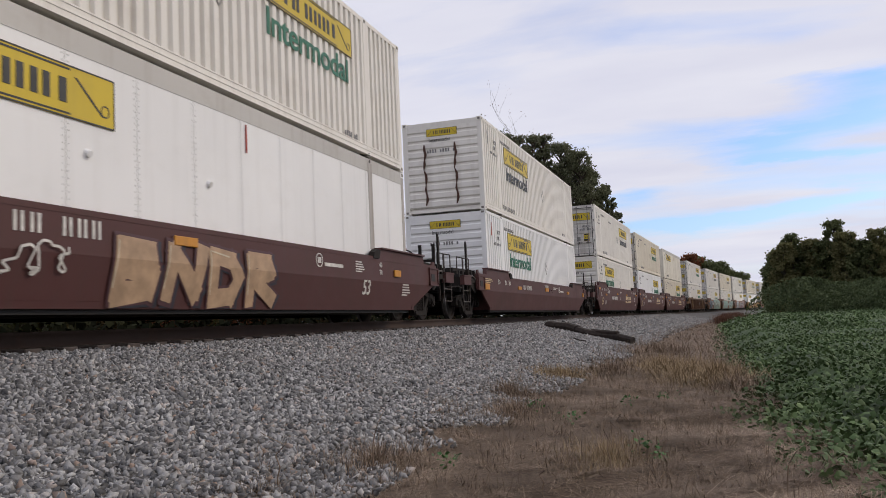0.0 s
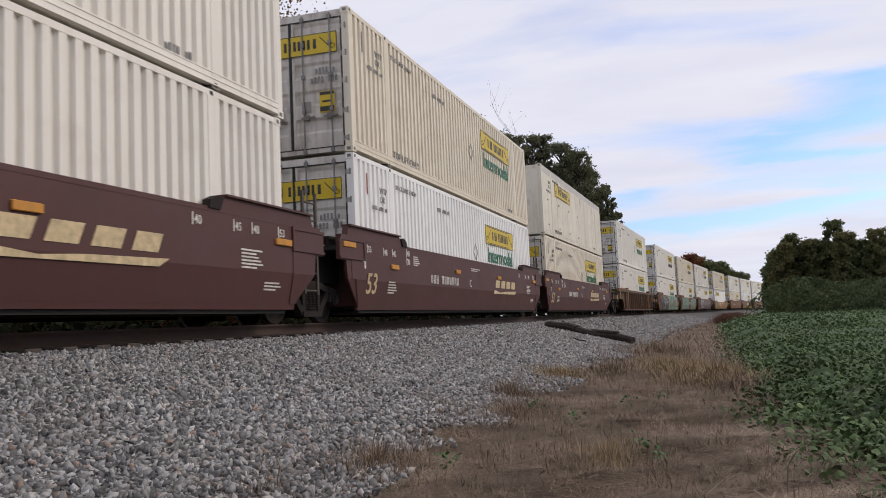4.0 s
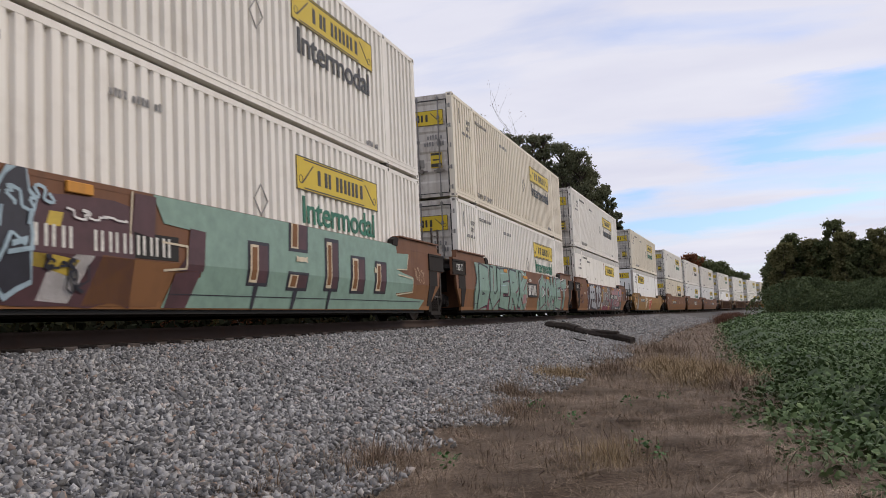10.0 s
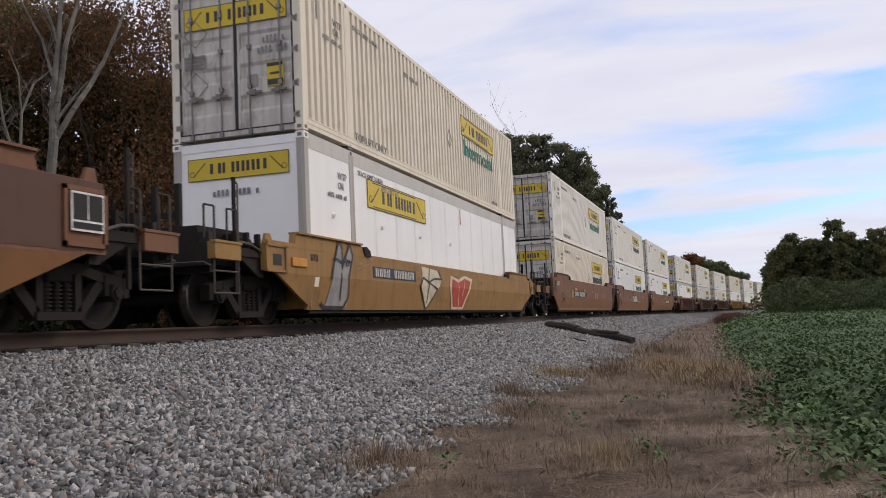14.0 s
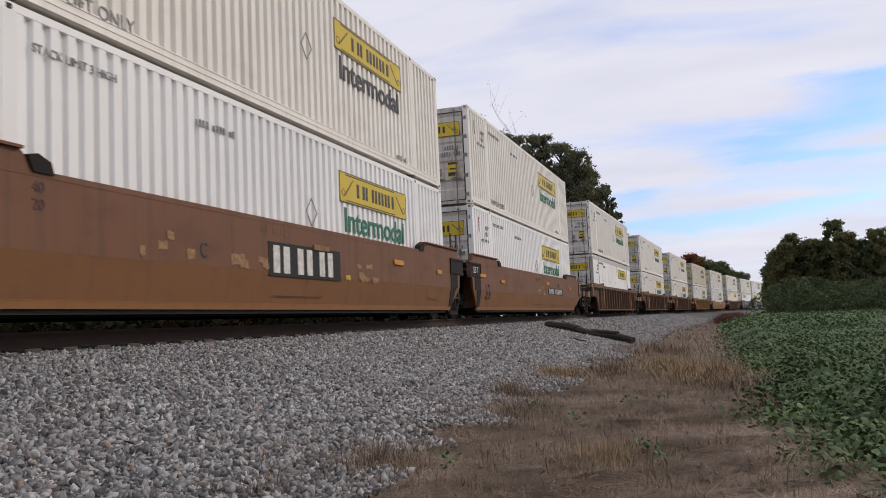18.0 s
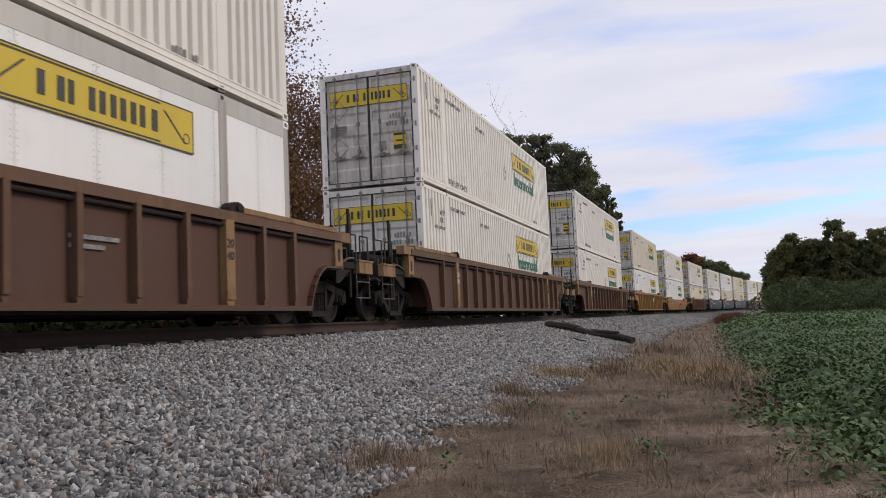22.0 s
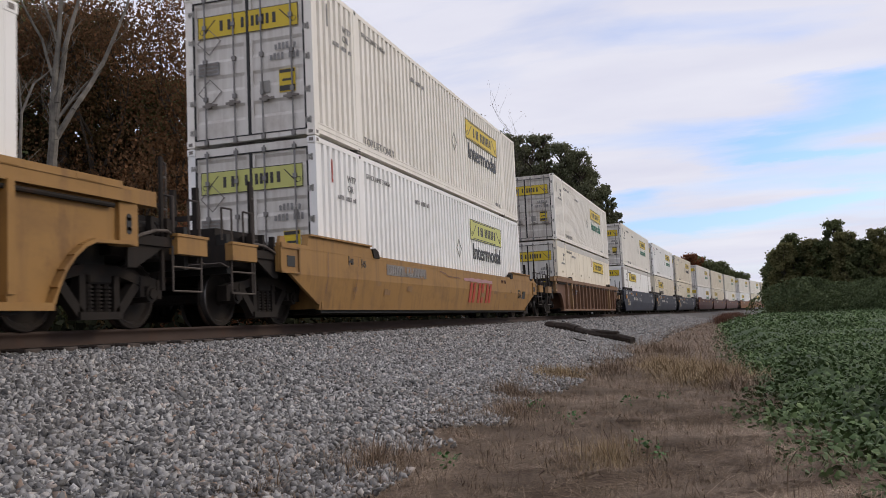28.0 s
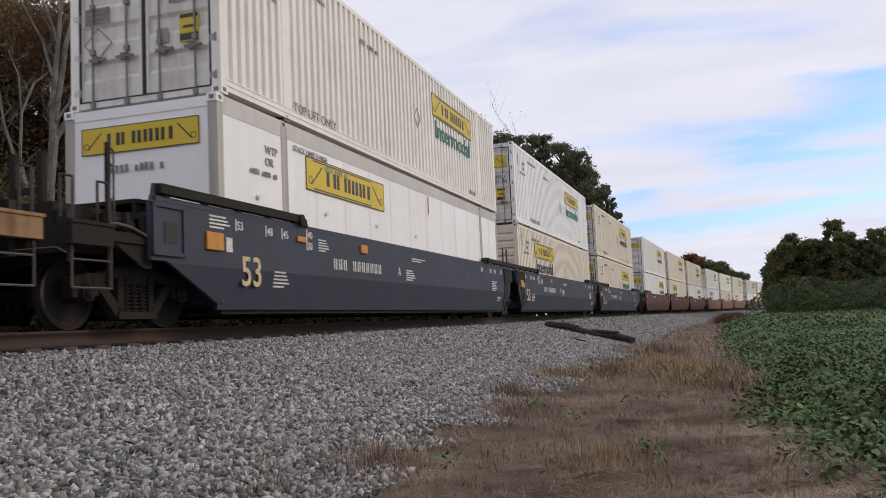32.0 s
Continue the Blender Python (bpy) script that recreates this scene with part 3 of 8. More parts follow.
    if not turned_:
        for k, y in (("mid", 0.0), ("side", -1.126), ("side", 1.126)):
            part("gasket", mesh("gasket_" + k, lambda bm, k=k: box(bm, -CL + 0.004, -CL + 0.05, -0.026 if k == "mid" else -0.018, 0.026 if k == "mid" else 0.018, 0.12, 2.72), GASKET), c, "", Matrix.Translation((0, y, 0)))
        for z in (0.118, 2.708):
            part("gasket", mesh("gasket_cross", lambda bm: box(bm, -CL + 0.002, -CL + 0.05, -1.14, 1.14, 0, 0.020), GASKET), c, "", Matrix.Translation((0, 0, z)))
        facing = Matrix.Translation((-CL + 0.012, 0, 0)) @ Matrix.Rotation(radians(-90), 4, "Z")
        badge(c, 2.06, 0.42, facing @ Matrix.Translation((-1.03, 0, 2.02)), sheet)
        if not plain_:
            sign = part("caution_sign", mesh("caution", lambda bm: box(bm, -0.16, 0.16, -0.004, 0.004, 0, 0.42), YELLOW), c, "small yellow caution sign", facing @ Matrix.Translation((0.78, 0, 0.83)))
            ink(stripes("caution_bars", [(-0.15, 0.15, 0.35, 0.41), (-0.1, 0.1, 0.2, 0.24), (-0.15, 0.15, 0.02, 0.12)], INK, -0.008, 0.006), sign, Matrix.Identity(4))
            for y, z in ((-0.80, 1.0), (-0.80, 1.95 if ribbed else 1.05)):
                part("placard", mesh("placard", placard, CASTING), c, "thin diamond placard outline", facing @ Matrix.Translation((y, -0.004, z)))
            note = part("notice", mesh("notice", lambda bm: box(bm, -0.22, 0.22, -0.004, 0.004, 0, 0.24), GREYINK), c, "dark notice plate", facing @ Matrix.Translation((-0.82, 0, 1.32)))
            ink(stripes("notice_bars", [(-0.19, 0.19, 0.04 + 0.07 * i, 0.08 + 0.07 * i) for i in range(3)], CASTING, -0.008, 0.006), note, Matrix.Identity(4))
            part("notice", mesh("small_notice", lambda bm: box(bm, -0.1, 0.1, -0.004, 0.004, 0, 0.22), RAILG), c, "", facing @ Matrix.Translation((0.33, 0, 0.86)))
            ink(code_bars("code_e", 6, 0.075, 0.12), c, facing @ Matrix.Translation((0.55, -0.006, 1.62)))
            ink(code_bars("code_f", 8, 0.075, 0.12), c, facing @ Matrix.Translation((0.45, -0.006, 1.44)))
    else:
        facing = Matrix.Translation((CL - 0.006, 0, 0)) @ Matrix.Rotation(radians(90), 4, "Z")
        if ribbed and sheet is YELLOW and skin is not WHITE or door is DOORR:
            badge(c, 1.0, 0.24, facing @ Matrix.Translation((-0.5, 0, 2.42)), sheet)
            ink(words("Intermodal", 0.11, INK), c, facing @ Matrix.Translation((-0.42, -0.006, 2.25)))
        else:
            badge(c, 2.0, 0.40, facing @ Matrix.Translation((-1.0, 0, 2.2)), sheet)
        ink(code_bars("code_g", 11, 0.085, 0.11), c, facing @ Matrix.Translation((-0.5, -0.006, 1.9)))
        if door is DOORR and ribbed:
            for y in (-0.55, 0.45):
                part("rust_streak", mesh("rust_streak", rust_streak, BROWN), c, "dark rust streak", facing @ Matrix.Translation((y, -0.03, 0)))
        if not ribbed and skin is DINGY:
            part("hatch", mesh("hatch", lambda bm: box(bm, -0.16, 0.16, -0.02, 0.004, 0, 0.4), RAILG, 0.02), c, "small grey service hatch", facing @ Matrix.Translation((0.3, 0, 0.85)))
    return c


# ---- well cars: origin on the rails under the middle of the load, front to -x ----
FOLD = 0.78                                    # height of the bend along the smooth sides


def lean(z):
    """How far a smooth side lies inwards at height z."""
    return max(0.0, FOLD - z) * 0.19


FLOOR_Z, STACK_Z = 0.385, 0.385 + CH + 0.024
HW = 1.45                                      # half width over the side sheets
WHEEL_R = 0.419


def wheelset(bm):
    for s in (-1, 1):
        prof = [(0.05, -0.02), (0.10, -0.03), (0.13, 0.0), (0.33, 0.02), (0.36, -0.02), (0.415, -0.02), (0.419, 0.06), (0.445, 0.075), (0.445, 0.10), (0.36, 0.11), (0.12, 0.09), (0.05, 0.1)]
        turned(bm, [(r, s * (-(y) + 0.80)) for r, y in prof], 28)
    tube(bm, (0, -0.72, 0), (0, 0.72, 0), 0.08, 10)
    n = len(bm.faces)
    for s in (-1, 1):
        turned(bm, [(0.412, s * 0.824), (0.4205, s * 0.815), (0.4205, s * 0.745), (0.40, s * 0.745)], 28, caps=False)
    bm.faces.ensure_lookup_table()
    for f in bm.faces[n:]:
        f.material_index = 1


def axle_cap(bm):
    for s in (-1, 1):
        tube(bm, (0, s * 0.84, 0), (0, s * 1.10, 0), 0.105, 14)
        tube(bm, (0, s * 1.10, 0), (0, s * 1.13, 0), 0.07, 10)
        for i in range(3):
            a = 2 * math.pi * i / 3
            tube(bm, (0.06 * math.cos(a), s * 1.10, 0.06 * math.sin(a)), (0.06 * math.cos(a), s * 1.125, 0.06 * math.sin(a)), 0.018, 6)


def side_frame(bm):
    """The cast frame on one side of a truck, with its two arches and spring opening, at y = 0."""
    top = [(-1.12, 0.56), (-0.98, 0.62), (-0.62, 0.66), (-0.30, 0.74), (0.30, 0.74), (0.62, 0.66), (0.98, 0.62), (1.12, 0.56)]
    low = [(1.12, 0.40), (1.04, 0.44), (0.74, 0.46), (0.62, 0.40), (0.36, 0.16), (0.26, 0.12), (-0.26, 0.12), (-0.36, 0.16), (-0.62, 0.40), (-0.74, 0.46), (-1.04, 0.44), (-1.12, 0.40)]
    # built as bars: top chord, diagonals, bottom chord, columns, pedestals
    for (a, b) in zip(top, top[1:]):
        prism(bm, [a, b, (b[0], b[1] - 0.12), (a[0], a[1] - 0.12)][::-1], -0.07, 0.07)
    for s in (-1, 1):
        prism(bm, [(s * 0.60, 0.56), (s * 0.72, 0.50), (s * 0.36, 0.13), (s * 0.26, 0.20)][::-s], -0.06, 0.06)
        prism(bm, [(s * 0.24, 0.70), (s * 0.34, 0.70), (s * 0.34, 0.18), (s * 0.24, 0.18)][::-s], -0.06, 0.06)
        prism(bm, [(s * 0.70, 0.62), (s * 0.78, 0.62), (s * 0.78, 0.38), (s * 0.70, 0.38)][::-s], -0.08, 0.08)
        prism(bm, [(s * 1.03, 0.60), (s * 1.13, 0.58), (s * 1.13, 0.36), (s * 1.04, 0.36)][::-s], -0.08, 0.08)
    box(bm, -0.36, 0.36, -0.09, 0.09, 0.11, 0.20)


def springs(bm):
    for x in (-0.15, 0.0, 0.15):
        for i in range(7):
            tube(bm, (x, 0, 0.205 + i * 0.044), (x, 0, 0.228 + i * 0.044), 0.068, 9)
        tube(bm, (x, 0, 0.20), (x, 0, 0.52), 0.045, 8)


def bolster(bm):
    box(bm, -0.2, 0.2, -1.06, 1.06, 0.52, 0.66)
    box(bm, -0.35, 0.35, -0.6, 0.6, 0.45, 0.62)


WHEELS = []


def truck(car, x):
    t = part("truck", mesh("bolster", bolster, STEEL, 0.02), car, "grimy cast-steel truck", Matrix.Translation((x, 0, 0)))
    for s in (-1, 1):
        part("side_frame", mesh("side_frame", side_frame, STEEL), t, "", Matrix.Translation((0, s * 0.99, 0)))
        part("spring_nest", mesh("springs", springs, STEEL), t, "", Matrix.Translation((0, s * 0.99, 0)))
    for k, ax in enumerate((-0.889, 0.889)):
        w = part("wheelset", mesh("wheelset", lambda bm: (axle_cap(bm), wheelset(bm)), [STEEL, TREAD]), t, "", Matrix.Translation((ax, 0, WHEEL_R)))
        WHEELS.append((k, w))
    return t


def flipped(build, m):
    def run(bm):
        build(bm)
        bmesh.ops.transform(bm, matrix=m, verts=bm.verts[:])
    return run


def ledge(bm):
    """Raised guide along the top of the side, at its end."""
    prism(bm, [(-CL - 0.75, 1.585), (-CL - 0.70, 1.76), (-CL + 1.95, 1.76), (-CL + 2.14, 1.60), (-CL + 2.14, 1.585)][::-1], -HW, -HW + 0.12)
    prism(bm, [(-CL - 0.70, 1.76), (-CL + 1.95, 1.76), (-CL + 1.95, 1.79), (-CL - 0.70, 1.79)][::-1], -HW - 0.05, -HW + 0.14)


def open_guide(bm):
    """A solid guide beam on low feet, with a roller at its end."""
    box(bm, -CL - 1.6, -CL + 2.02, -HW - 0.05, -HW + 0.06, 1.615, 1.735)
    for x in np.arange(-1.5, 2.0, 0.85):
        box(bm, -CL + x, -CL + x + 0.12, -HW - 0.02, -HW + 0.04, 1.585, 1.615)
    tube(bm, (-CL + 2.08, -HW - 0.09, 1.66), (-CL + 2.08, -HW + 0.08, 1.66), 0.085, 12)


def guide_ribbed(bm):
    box(bm, -CL - 1.3, -CL + 1.85, -HW - 0.08, -HW + 0.14, 1.56, 1.64)
    for x in (-CL - 0.9, -CL + 0.2, -CL + 1.2):
        box(bm, x, x + 0.35, -HW - 0.085, -HW - 0.06, 1.57, 1.63)


def low_stop(bm):
    prism(bm, [(-CL + 2.10, 1.56), (-CL + 2.02, 1.72), (-CL + 2.16, 1.75), (-CL + 2.34, 1.68), (-CL + 2.38, 1.56)][::-1], -HW - 0.03, -HW + 0.10)


def hump_stop(bm):
    """A rounded stop with its pin at the end of the guide."""
    pts = [(-CL + 1.98 + 0.22 * math.cos(a), 1.56 + 0.15 * math.sin(a)) for a in np.linspace(0, math.pi, 9)]
    prism(bm, pts[::-1], -HW - 0.06, -HW + 0.10)
    tube(bm, (-CL + 1.98, -HW - 0.09, 1.63), (-CL + 1.98, -HW - 0.05, 1.63), 0.05, 8)


def well_floor(bm):
    box(bm, -CL + 0.02, CL - 0.02, -HW + 0.15, HW - 0.15, 0.26, 0.375)
    for x in np.arange(-7.5, 7.6, 1.5):
        box(bm, x - 0.1, x + 0.1, -HW + 0.16, HW - 0.16, 0.20, 0.27)
    box(bm, -CL, CL, -HW + 0.16, -HW + 0.26, 0.16, 0.27), box(bm, -CL, CL, HW - 0.26, HW - 0.16, 0.16, 0.27)


def pipes(bm):
    for y in (-0.75, 0.7):
        tube(bm, (-CL, y, 0.17), (CL, y, 0.17), 0.03, 6)


def bulkhead(bm):
    box(bm, CL + 0.05, CL + 0.11, -HW + 0.08, HW - 0.08, 0.30, 1.40)


def end_deck(bm, e):
    box(bm, CL + 0.11, CL + e - 0.03, -HW + 0.07, HW - 0.07, 1.30, 1.38)
    box(bm, CL + 0.11, CL + e - 0.05, -0.95, 0.95, 0.72, 1.30)


def end_tray(bm, e):
    """The dark upper tray and stiffeners over the truck."""
    box(bm, CL + 0.15, CL + e, -1.25, 1.25, 1.50, 1.55)


def tray_rib(bm, e):
    box(bm, CL + 0.15, CL + e - 0.02, -0.03, 0.03, 1.38, 1.50)


def draft(bm):
    box(bm, CL + 1.0, CL + 3.05, -0.22, 0.22, 0.66, 0.98)
    box(bm, CL + 2.95, CL + 3.50, -0.09, 0.09, 0.76, 0.95)
    box(bm, CL + 3.30, CL + 3.52, -0.16, 0.16, 0.70, 0.99)


def platform(bm):
    box(bm, CL + 1.62, CL + 2.95, -1.10, 1.10, 0.86, 1.385)


def end_beam(bm):
    """The outer corner of the end frame, with a folded lip."""
    box(bm, CL + 2.42, CL + 3.08, -0.06, 0.06, 0.90, 1.14)
    box(bm, CL + 2.40, CL + 3.10, -0.075, 0.0, 1.12, 1.155)


def side_bracket(bm):
    """Dark framing between the corner block and the end beam."""
    box(bm, CL + 1.58, CL + 2.44, -0.05, 0.05, 0.98, 1.10)
    prism(bm, [(CL + 1.6, 0.98), (CL + 2.3, 0.98), (CL + 1.75, 0.70), (CL + 1.6, 0.70)][::-1], -0.02, 0.02)
    for x in (1.70, 2.02, 2.34):
        box(bm, CL + x, CL + x + 0.06, -0.04, 0.04, 1.10, 1.34)


def end_face(bm):
    """The black end plate, standing between the end beams."""
    box(bm, CL + 2.84, CL + 2.93, -1.27, 1.27, 0.78, 1.34)


def brake_cylinder(bm):
    tube(bm, (CL + 1.80, -1.18, 1.20), (CL + 2.26, -1.18, 1.20), 0.10, 12)
    tube(bm, (CL + 2.26, -1.18, 1.20), (CL + 2.32, -1.18, 1.20), 0.12, 12)
    tube(bm, (CL + 2.32, -1.18, 1.20), (CL + 2.6, -1.18, 1.20), 0.025, 6)


def air_pipe(bm):
    bent(bm, [(CL + 1.62, -1.36, 1.02), (CL + 1.80, -1.40, 1.09), (CL + 2.05, -1.40, 1.16), (CL + 2.30, -1.39, 1.18), (CL + 2.44, -1.36, 1.15)], 0.022, 7)


def cut_lever(bm):
    """The bent uncoupling rod across the end."""
    bent(bm, [(CL + 3.10, -1.40, 0.80), (CL + 3.13, -1.30, 0.86), (CL + 3.13, -0.30, 0.86), (CL + 3.25, -0.12, 0.98)], 0.014, 6)


def post_rail(bm):
    """The thin rail beside the tall post, hooked in at its top, with two brackets."""
    bent(bm, [(0.10, 0, 1.10), (0.10, 0, 2.04), (0.02, 0, 2.07)], 0.013, 6)
    for z in (1.45, 1.85):
        box(bm, 0.0, 0.10, -0.01, 0.01, z, z + 0.03)


def cross_beam(bm):
    box(bm, CL + 2.95, CL + 3.06, -1.38, 1.38, 0.82, 1.12)


def jack_block(bm):
    """Box at the end of the side, with the slot for a jack."""
    box(bm, CL + 1.30, CL + 1.62, -0.08, 0.08, 0.93, 1.60)
    box(bm, CL + 1.24, CL + 1.95, -0.10, 0.08, 1.42, 1.60)


def jack_slot(bm):
    # the slot is a raised black shape, its inner dark put into the colour
    tube(bm, (CL + 1.46, -0.085, 1.10), (CL + 1.46, -0.05, 1.10), 0.045, 10)
    box(bm, CL + 1.415, CL + 1.505, -0.085, -0.05, 1.10, 1.25)
    tube(bm, (CL + 1.46, -0.085, 1.25), (CL + 1.46, -0.05, 1.25), 0.045, 10)


def corner_frame(bm):
    """Raised frame at the end of a smooth side."""
    x0, x1, z0, z1 = CL + 1.08, CL + 1.74, 0.86, 1.50
    for a, b, c, d in ((x0, x1, z0, z0 + 0.05), (x0, x1, z1 - 0.05, z1), (x0, x0 + 0.05, z0, z1), (x1 - 0.05, x1, z0, z1)):
        box(bm, a, b, -0.035, 0.0, c, d)
    box(bm, x0 + 0.03, x1 - 0.03, -0.01, 0.0, z0 + 0.03, z1 - 0.03)


def corner_hole(bm):
    # a black block on the frame, with the opening's dark in its colour
    box(bm, CL + 1.24, CL + 1.50, -0.018, -0.008, 1.02, 1.28)


def corner_ear(bm):
    prism(bm, [(CL + 1.40, 1.50), (CL + 1.68, 1.50), (CL + 1.62, 1.74), (CL + 1.50, 1.74)], -0.02, 0.03)


def sill_step(bm):
    for a in (CL + 2.40, CL + 3.02):
        tube(bm, (a, 0, 0.44), (a, 0, 1.0), 0.014, 6)
    for z in (0.44, 0.74):
        tube(bm, (CL + 2.40, 0, z), (CL + 3.02, 0, z), 0.014, 6)


def grab(bm):
    bent(bm, [(0, 0, 1.08), (0, 0, 1.62), (0, 0.16, 1.66), (0, 0.16, 1.2)], 0.016)


def upright(bm):
    box(bm, -0.028, 0.028, -0.02, 0.02, 0.45, 2.12)


def hose(bm):
    bent(bm, [(CL + 3.0, 0.35, 0.85), (CL + 3.2, 0.33, 0.72), (CL + 3.35, 0.3, 0.5), (CL + 3.5, 0.2, 0.42)], 0.025)


def brake_stand(bm):
    for y in (-0.35, 0.05):
        box(bm, -CL - 2.32, -CL - 2.24, y - 0.04, y + 0.04, 1.05, 2.12)
    box(bm, -CL - 2.3, -CL - 2.26, -0.38, 0.08, 1.62, 1.70)


def hand_wheel(bm):
    n, r = 18, 0.27
    pts = [(-CL - 2.4, 0.45 + r * math.cos(2 * math.pi * i / n), 1.72 + r * math.sin(2 * math.pi * i / n)) for i in range(n + 1)]
    bent(bm, pts, 0.02, 5)
    for i in range(0, n, 6):
        tube(bm, (-CL - 2.4, 0.45, 1.72), pts[i], 0.014, 5)
    tube(bm, (-CL - 2.4, 0.45, 1.72), (-CL - 2.2, 0.45, 1.72), 0.03, 6)


def side_ladder(bm):
    for x in (-0.24, 0.24):
        box(bm, x - 0.03, x + 0.03, -0.02, 0.02, 0, 1.75)
    for i in range(6):
        tube(bm, (-0.24, 0, 0.06 + i * 0.30), (0.24, 0, 0.06 + i * 0.30), 0.015, 6)


def joint(bm):
    box(bm, -CL - 2.3, -CL - 0.7, -0.3, 0.3, 0.66, 0.95)
    tube(bm, (-CL - 1.5, 0, 0.6), (-CL - 1.5, 0, 1.0), 0.35, 14)


def dark_box(bm):
    """Framed dark panel on the end of the side sheet."""
    box(bm, -CL - 1.14, -CL - 0.02, -0.012, 0.0, 1.16, 1.50)
    for x0, x1, z0, z1 in ((-1.15, -0.01, 1.48, 1.53), (-1.15, -0.01, 1.14, 1.18), (-0.05, 0.0, 1.14, 1.53)):
        box(bm, -CL + x0, -CL + x1, -0.03, 0.0, z0, z1)


def dark_slope(bm):
    prism(bm, [(-CL - 0.46, FOLD), (-CL - 0.22, 0.31), (-CL + 0.0, 0.31), (-CL - 0.01, FOLD)], -0.012, -0.004)
    for v in bm.verts:
        v.co.y += lean(v.co.z)
    box(bm, -CL - 0.62, -CL - 0.02, -0.008, 0.0, FOLD, 1.13)


POSTS = (-7.35, -6.2, -5.35, -4.34, -3.4, -2.4, -1.4, -0.27, 0.83, 1.92, 2.9, 3.87, 4.85, 5.83, 6.79, 7.75)
RIBBED = set()                                 # names of the cars with ribbed sides


def car(kind, skin, single_front, single_rear, label, extra, beam):
    c = thing("well_car", label, "freight car", group="train of well cars")
    if kind != "smooth":
        RIBBED.add(c.name)
    smooth = kind == "smooth"
    low = smooth and bool(single_front and single_rear)      # single cars have lower sides
    drop = Matrix.Translation((0, 0, -0.33 if low else 0.0))
    top = 1.20 if low else 1.52
    raise_ = Matrix.Translation((0, 0, 0.215)) @ Matrix.Diagonal((1, 1, 0.66, 1)) if low else Matrix.Identity(4)
    ef, er = (CL + (1.75 if q else 1.15) for q in (single_front, single_rear))
    lf, lr = (0.80 if q else 1.12 for q in (single_front, single_rear))

    def sheet(bm):
        if smooth:
            lf_, lr_ = max(lf, FOLD + 0.02), max(lr, FOLD + 0.02)
            prism(bm, [(-ef, lf_), (-ef + 0.30, lf_), (-ef + 0.36, FOLD), (er - 0.36, FOLD), (er - 0.30, lr_), (er, lr_), (er, top), (-ef, top)][::-1], -HW, -HW + 0.06)
            box(bm, -ef + 0.1, er - 0.1, -HW - 0.004, -HW + 0.10, top, top + 0.065)
        else:
            arch = [(CL + 0.25, 0.22), (CL + 0.32, 0.40), (CL + 0.42, 0.58), (CL + 0.56, 0.74), (CL + 0.72, 0.86), (CL + 0.88, 0.92), (CL + 1.55, 0.94)]
            pts = [(-x, z) for x, z in arch][::-1] + arch + [(CL + 1.55, 1.45), (-CL - 1.55, 1.45)]
            prism(bm, pts[::-1], -HW + 0.02, -HW + 0.05)
            for sg in (-1, 1):
                for (a, b) in zip(arch, arch[1:]):
                    prism(bm, [(sg * a[0], a[1]), (sg * b[0], b[1]), (sg * b[0], b[1] + 0.05), (sg * (a[0] - 0.04), a[1] + 0.03)][::-sg], -HW - 0.07, -HW + 0.05)

    def lower(bm):
        """The lower half of the side, folded inwards."""
        prism(bm, [(-ef + 0.36, FOLD), (-CL - 0.2, 0.30), (CL + 0.2, 0.30), (er - 0.36, FOLD)][::-1], -HW + 0.001, -HW + 0.05)
        for v in bm.verts:
            v.co.y += lean(v.co.z)

    def lip(bm):
        box(bm, -CL - 0.19, CL + 0.19, -HW - 0.003, -HW + 0.05, 0.215, 0.299)
        box(bm, -CL - 0.20, CL + 0.20, -HW - 0.006, -HW + 0.02, 0.297, 0.309)
        for v in bm.verts:
            v.co.y += lean(v.co.z)

    def chord(bm):
        box(bm, -CL - 1.5, CL + 1.5, -HW - 0.07, -HW + 0.10, 1.42, 1.56)

    def sill(bm):
        box(bm, -CL - 0.25, CL + 0.25, -HW - 0.07, -HW + 0.06, 0.19, 0.27)

    def wide_rib(bm):
        prism(bm, [(-0.105, 0.34), (0.105, 0.34), (0.105, 1.43), (-0.105, 1.43)], -0.09, 0.03)
        prism(bm, [(-0.08, 0.26), (0.08, 0.26), (0.105, 0.34), (-0.105, 0.34)], -0.07, 0.03)

    def rib(bm):
        """A hat-shaped post whose foot tapers in."""
        prism(bm, [(-0.045, 0.34), (0.045, 0.34), (0.045, 1.43), (-0.045, 1.43)], -0.09, 0.03)
        prism(bm, [(-0.03, 0.26), (0.03, 0.26), (0.045, 0.34), (-0.045, 0.34)], -0.07, 0.03)

    tip = lambda bm: prism(bm, [(-0.05, 0.26), (0.05, 0.26), (0.05, 0.45), (-0.05, 0.45)], -0.095, -0.07)
    mirror_y, mirror_x = Matrix.Diagonal((1, -1, 1, 1)), Matrix.Diagonal((-1, 1, 1, 1))
    for side in (0, 1):
        m = mirror_y if side else Matrix.Identity(4)
        s = part("side_sheet", mesh("sheet_%s_%d%d_%d" % (kind, single_front, single_rear, side), flipped(sheet, m), skin), c)
        if smooth:
            part("lower_sheet", mesh("lower_%d%d_%d" % (single_front, single_rear, side), flipped(lower, m), RUSTLOW if skin is RUSTOR else skin), s, "rust-stained lower sheet" if skin is RUSTOR else "")
            part("bottom_sill", mesh("lip_%d" % side, flipped(lip, m), RUSTLIP if skin is RUSTOR else skin), s)
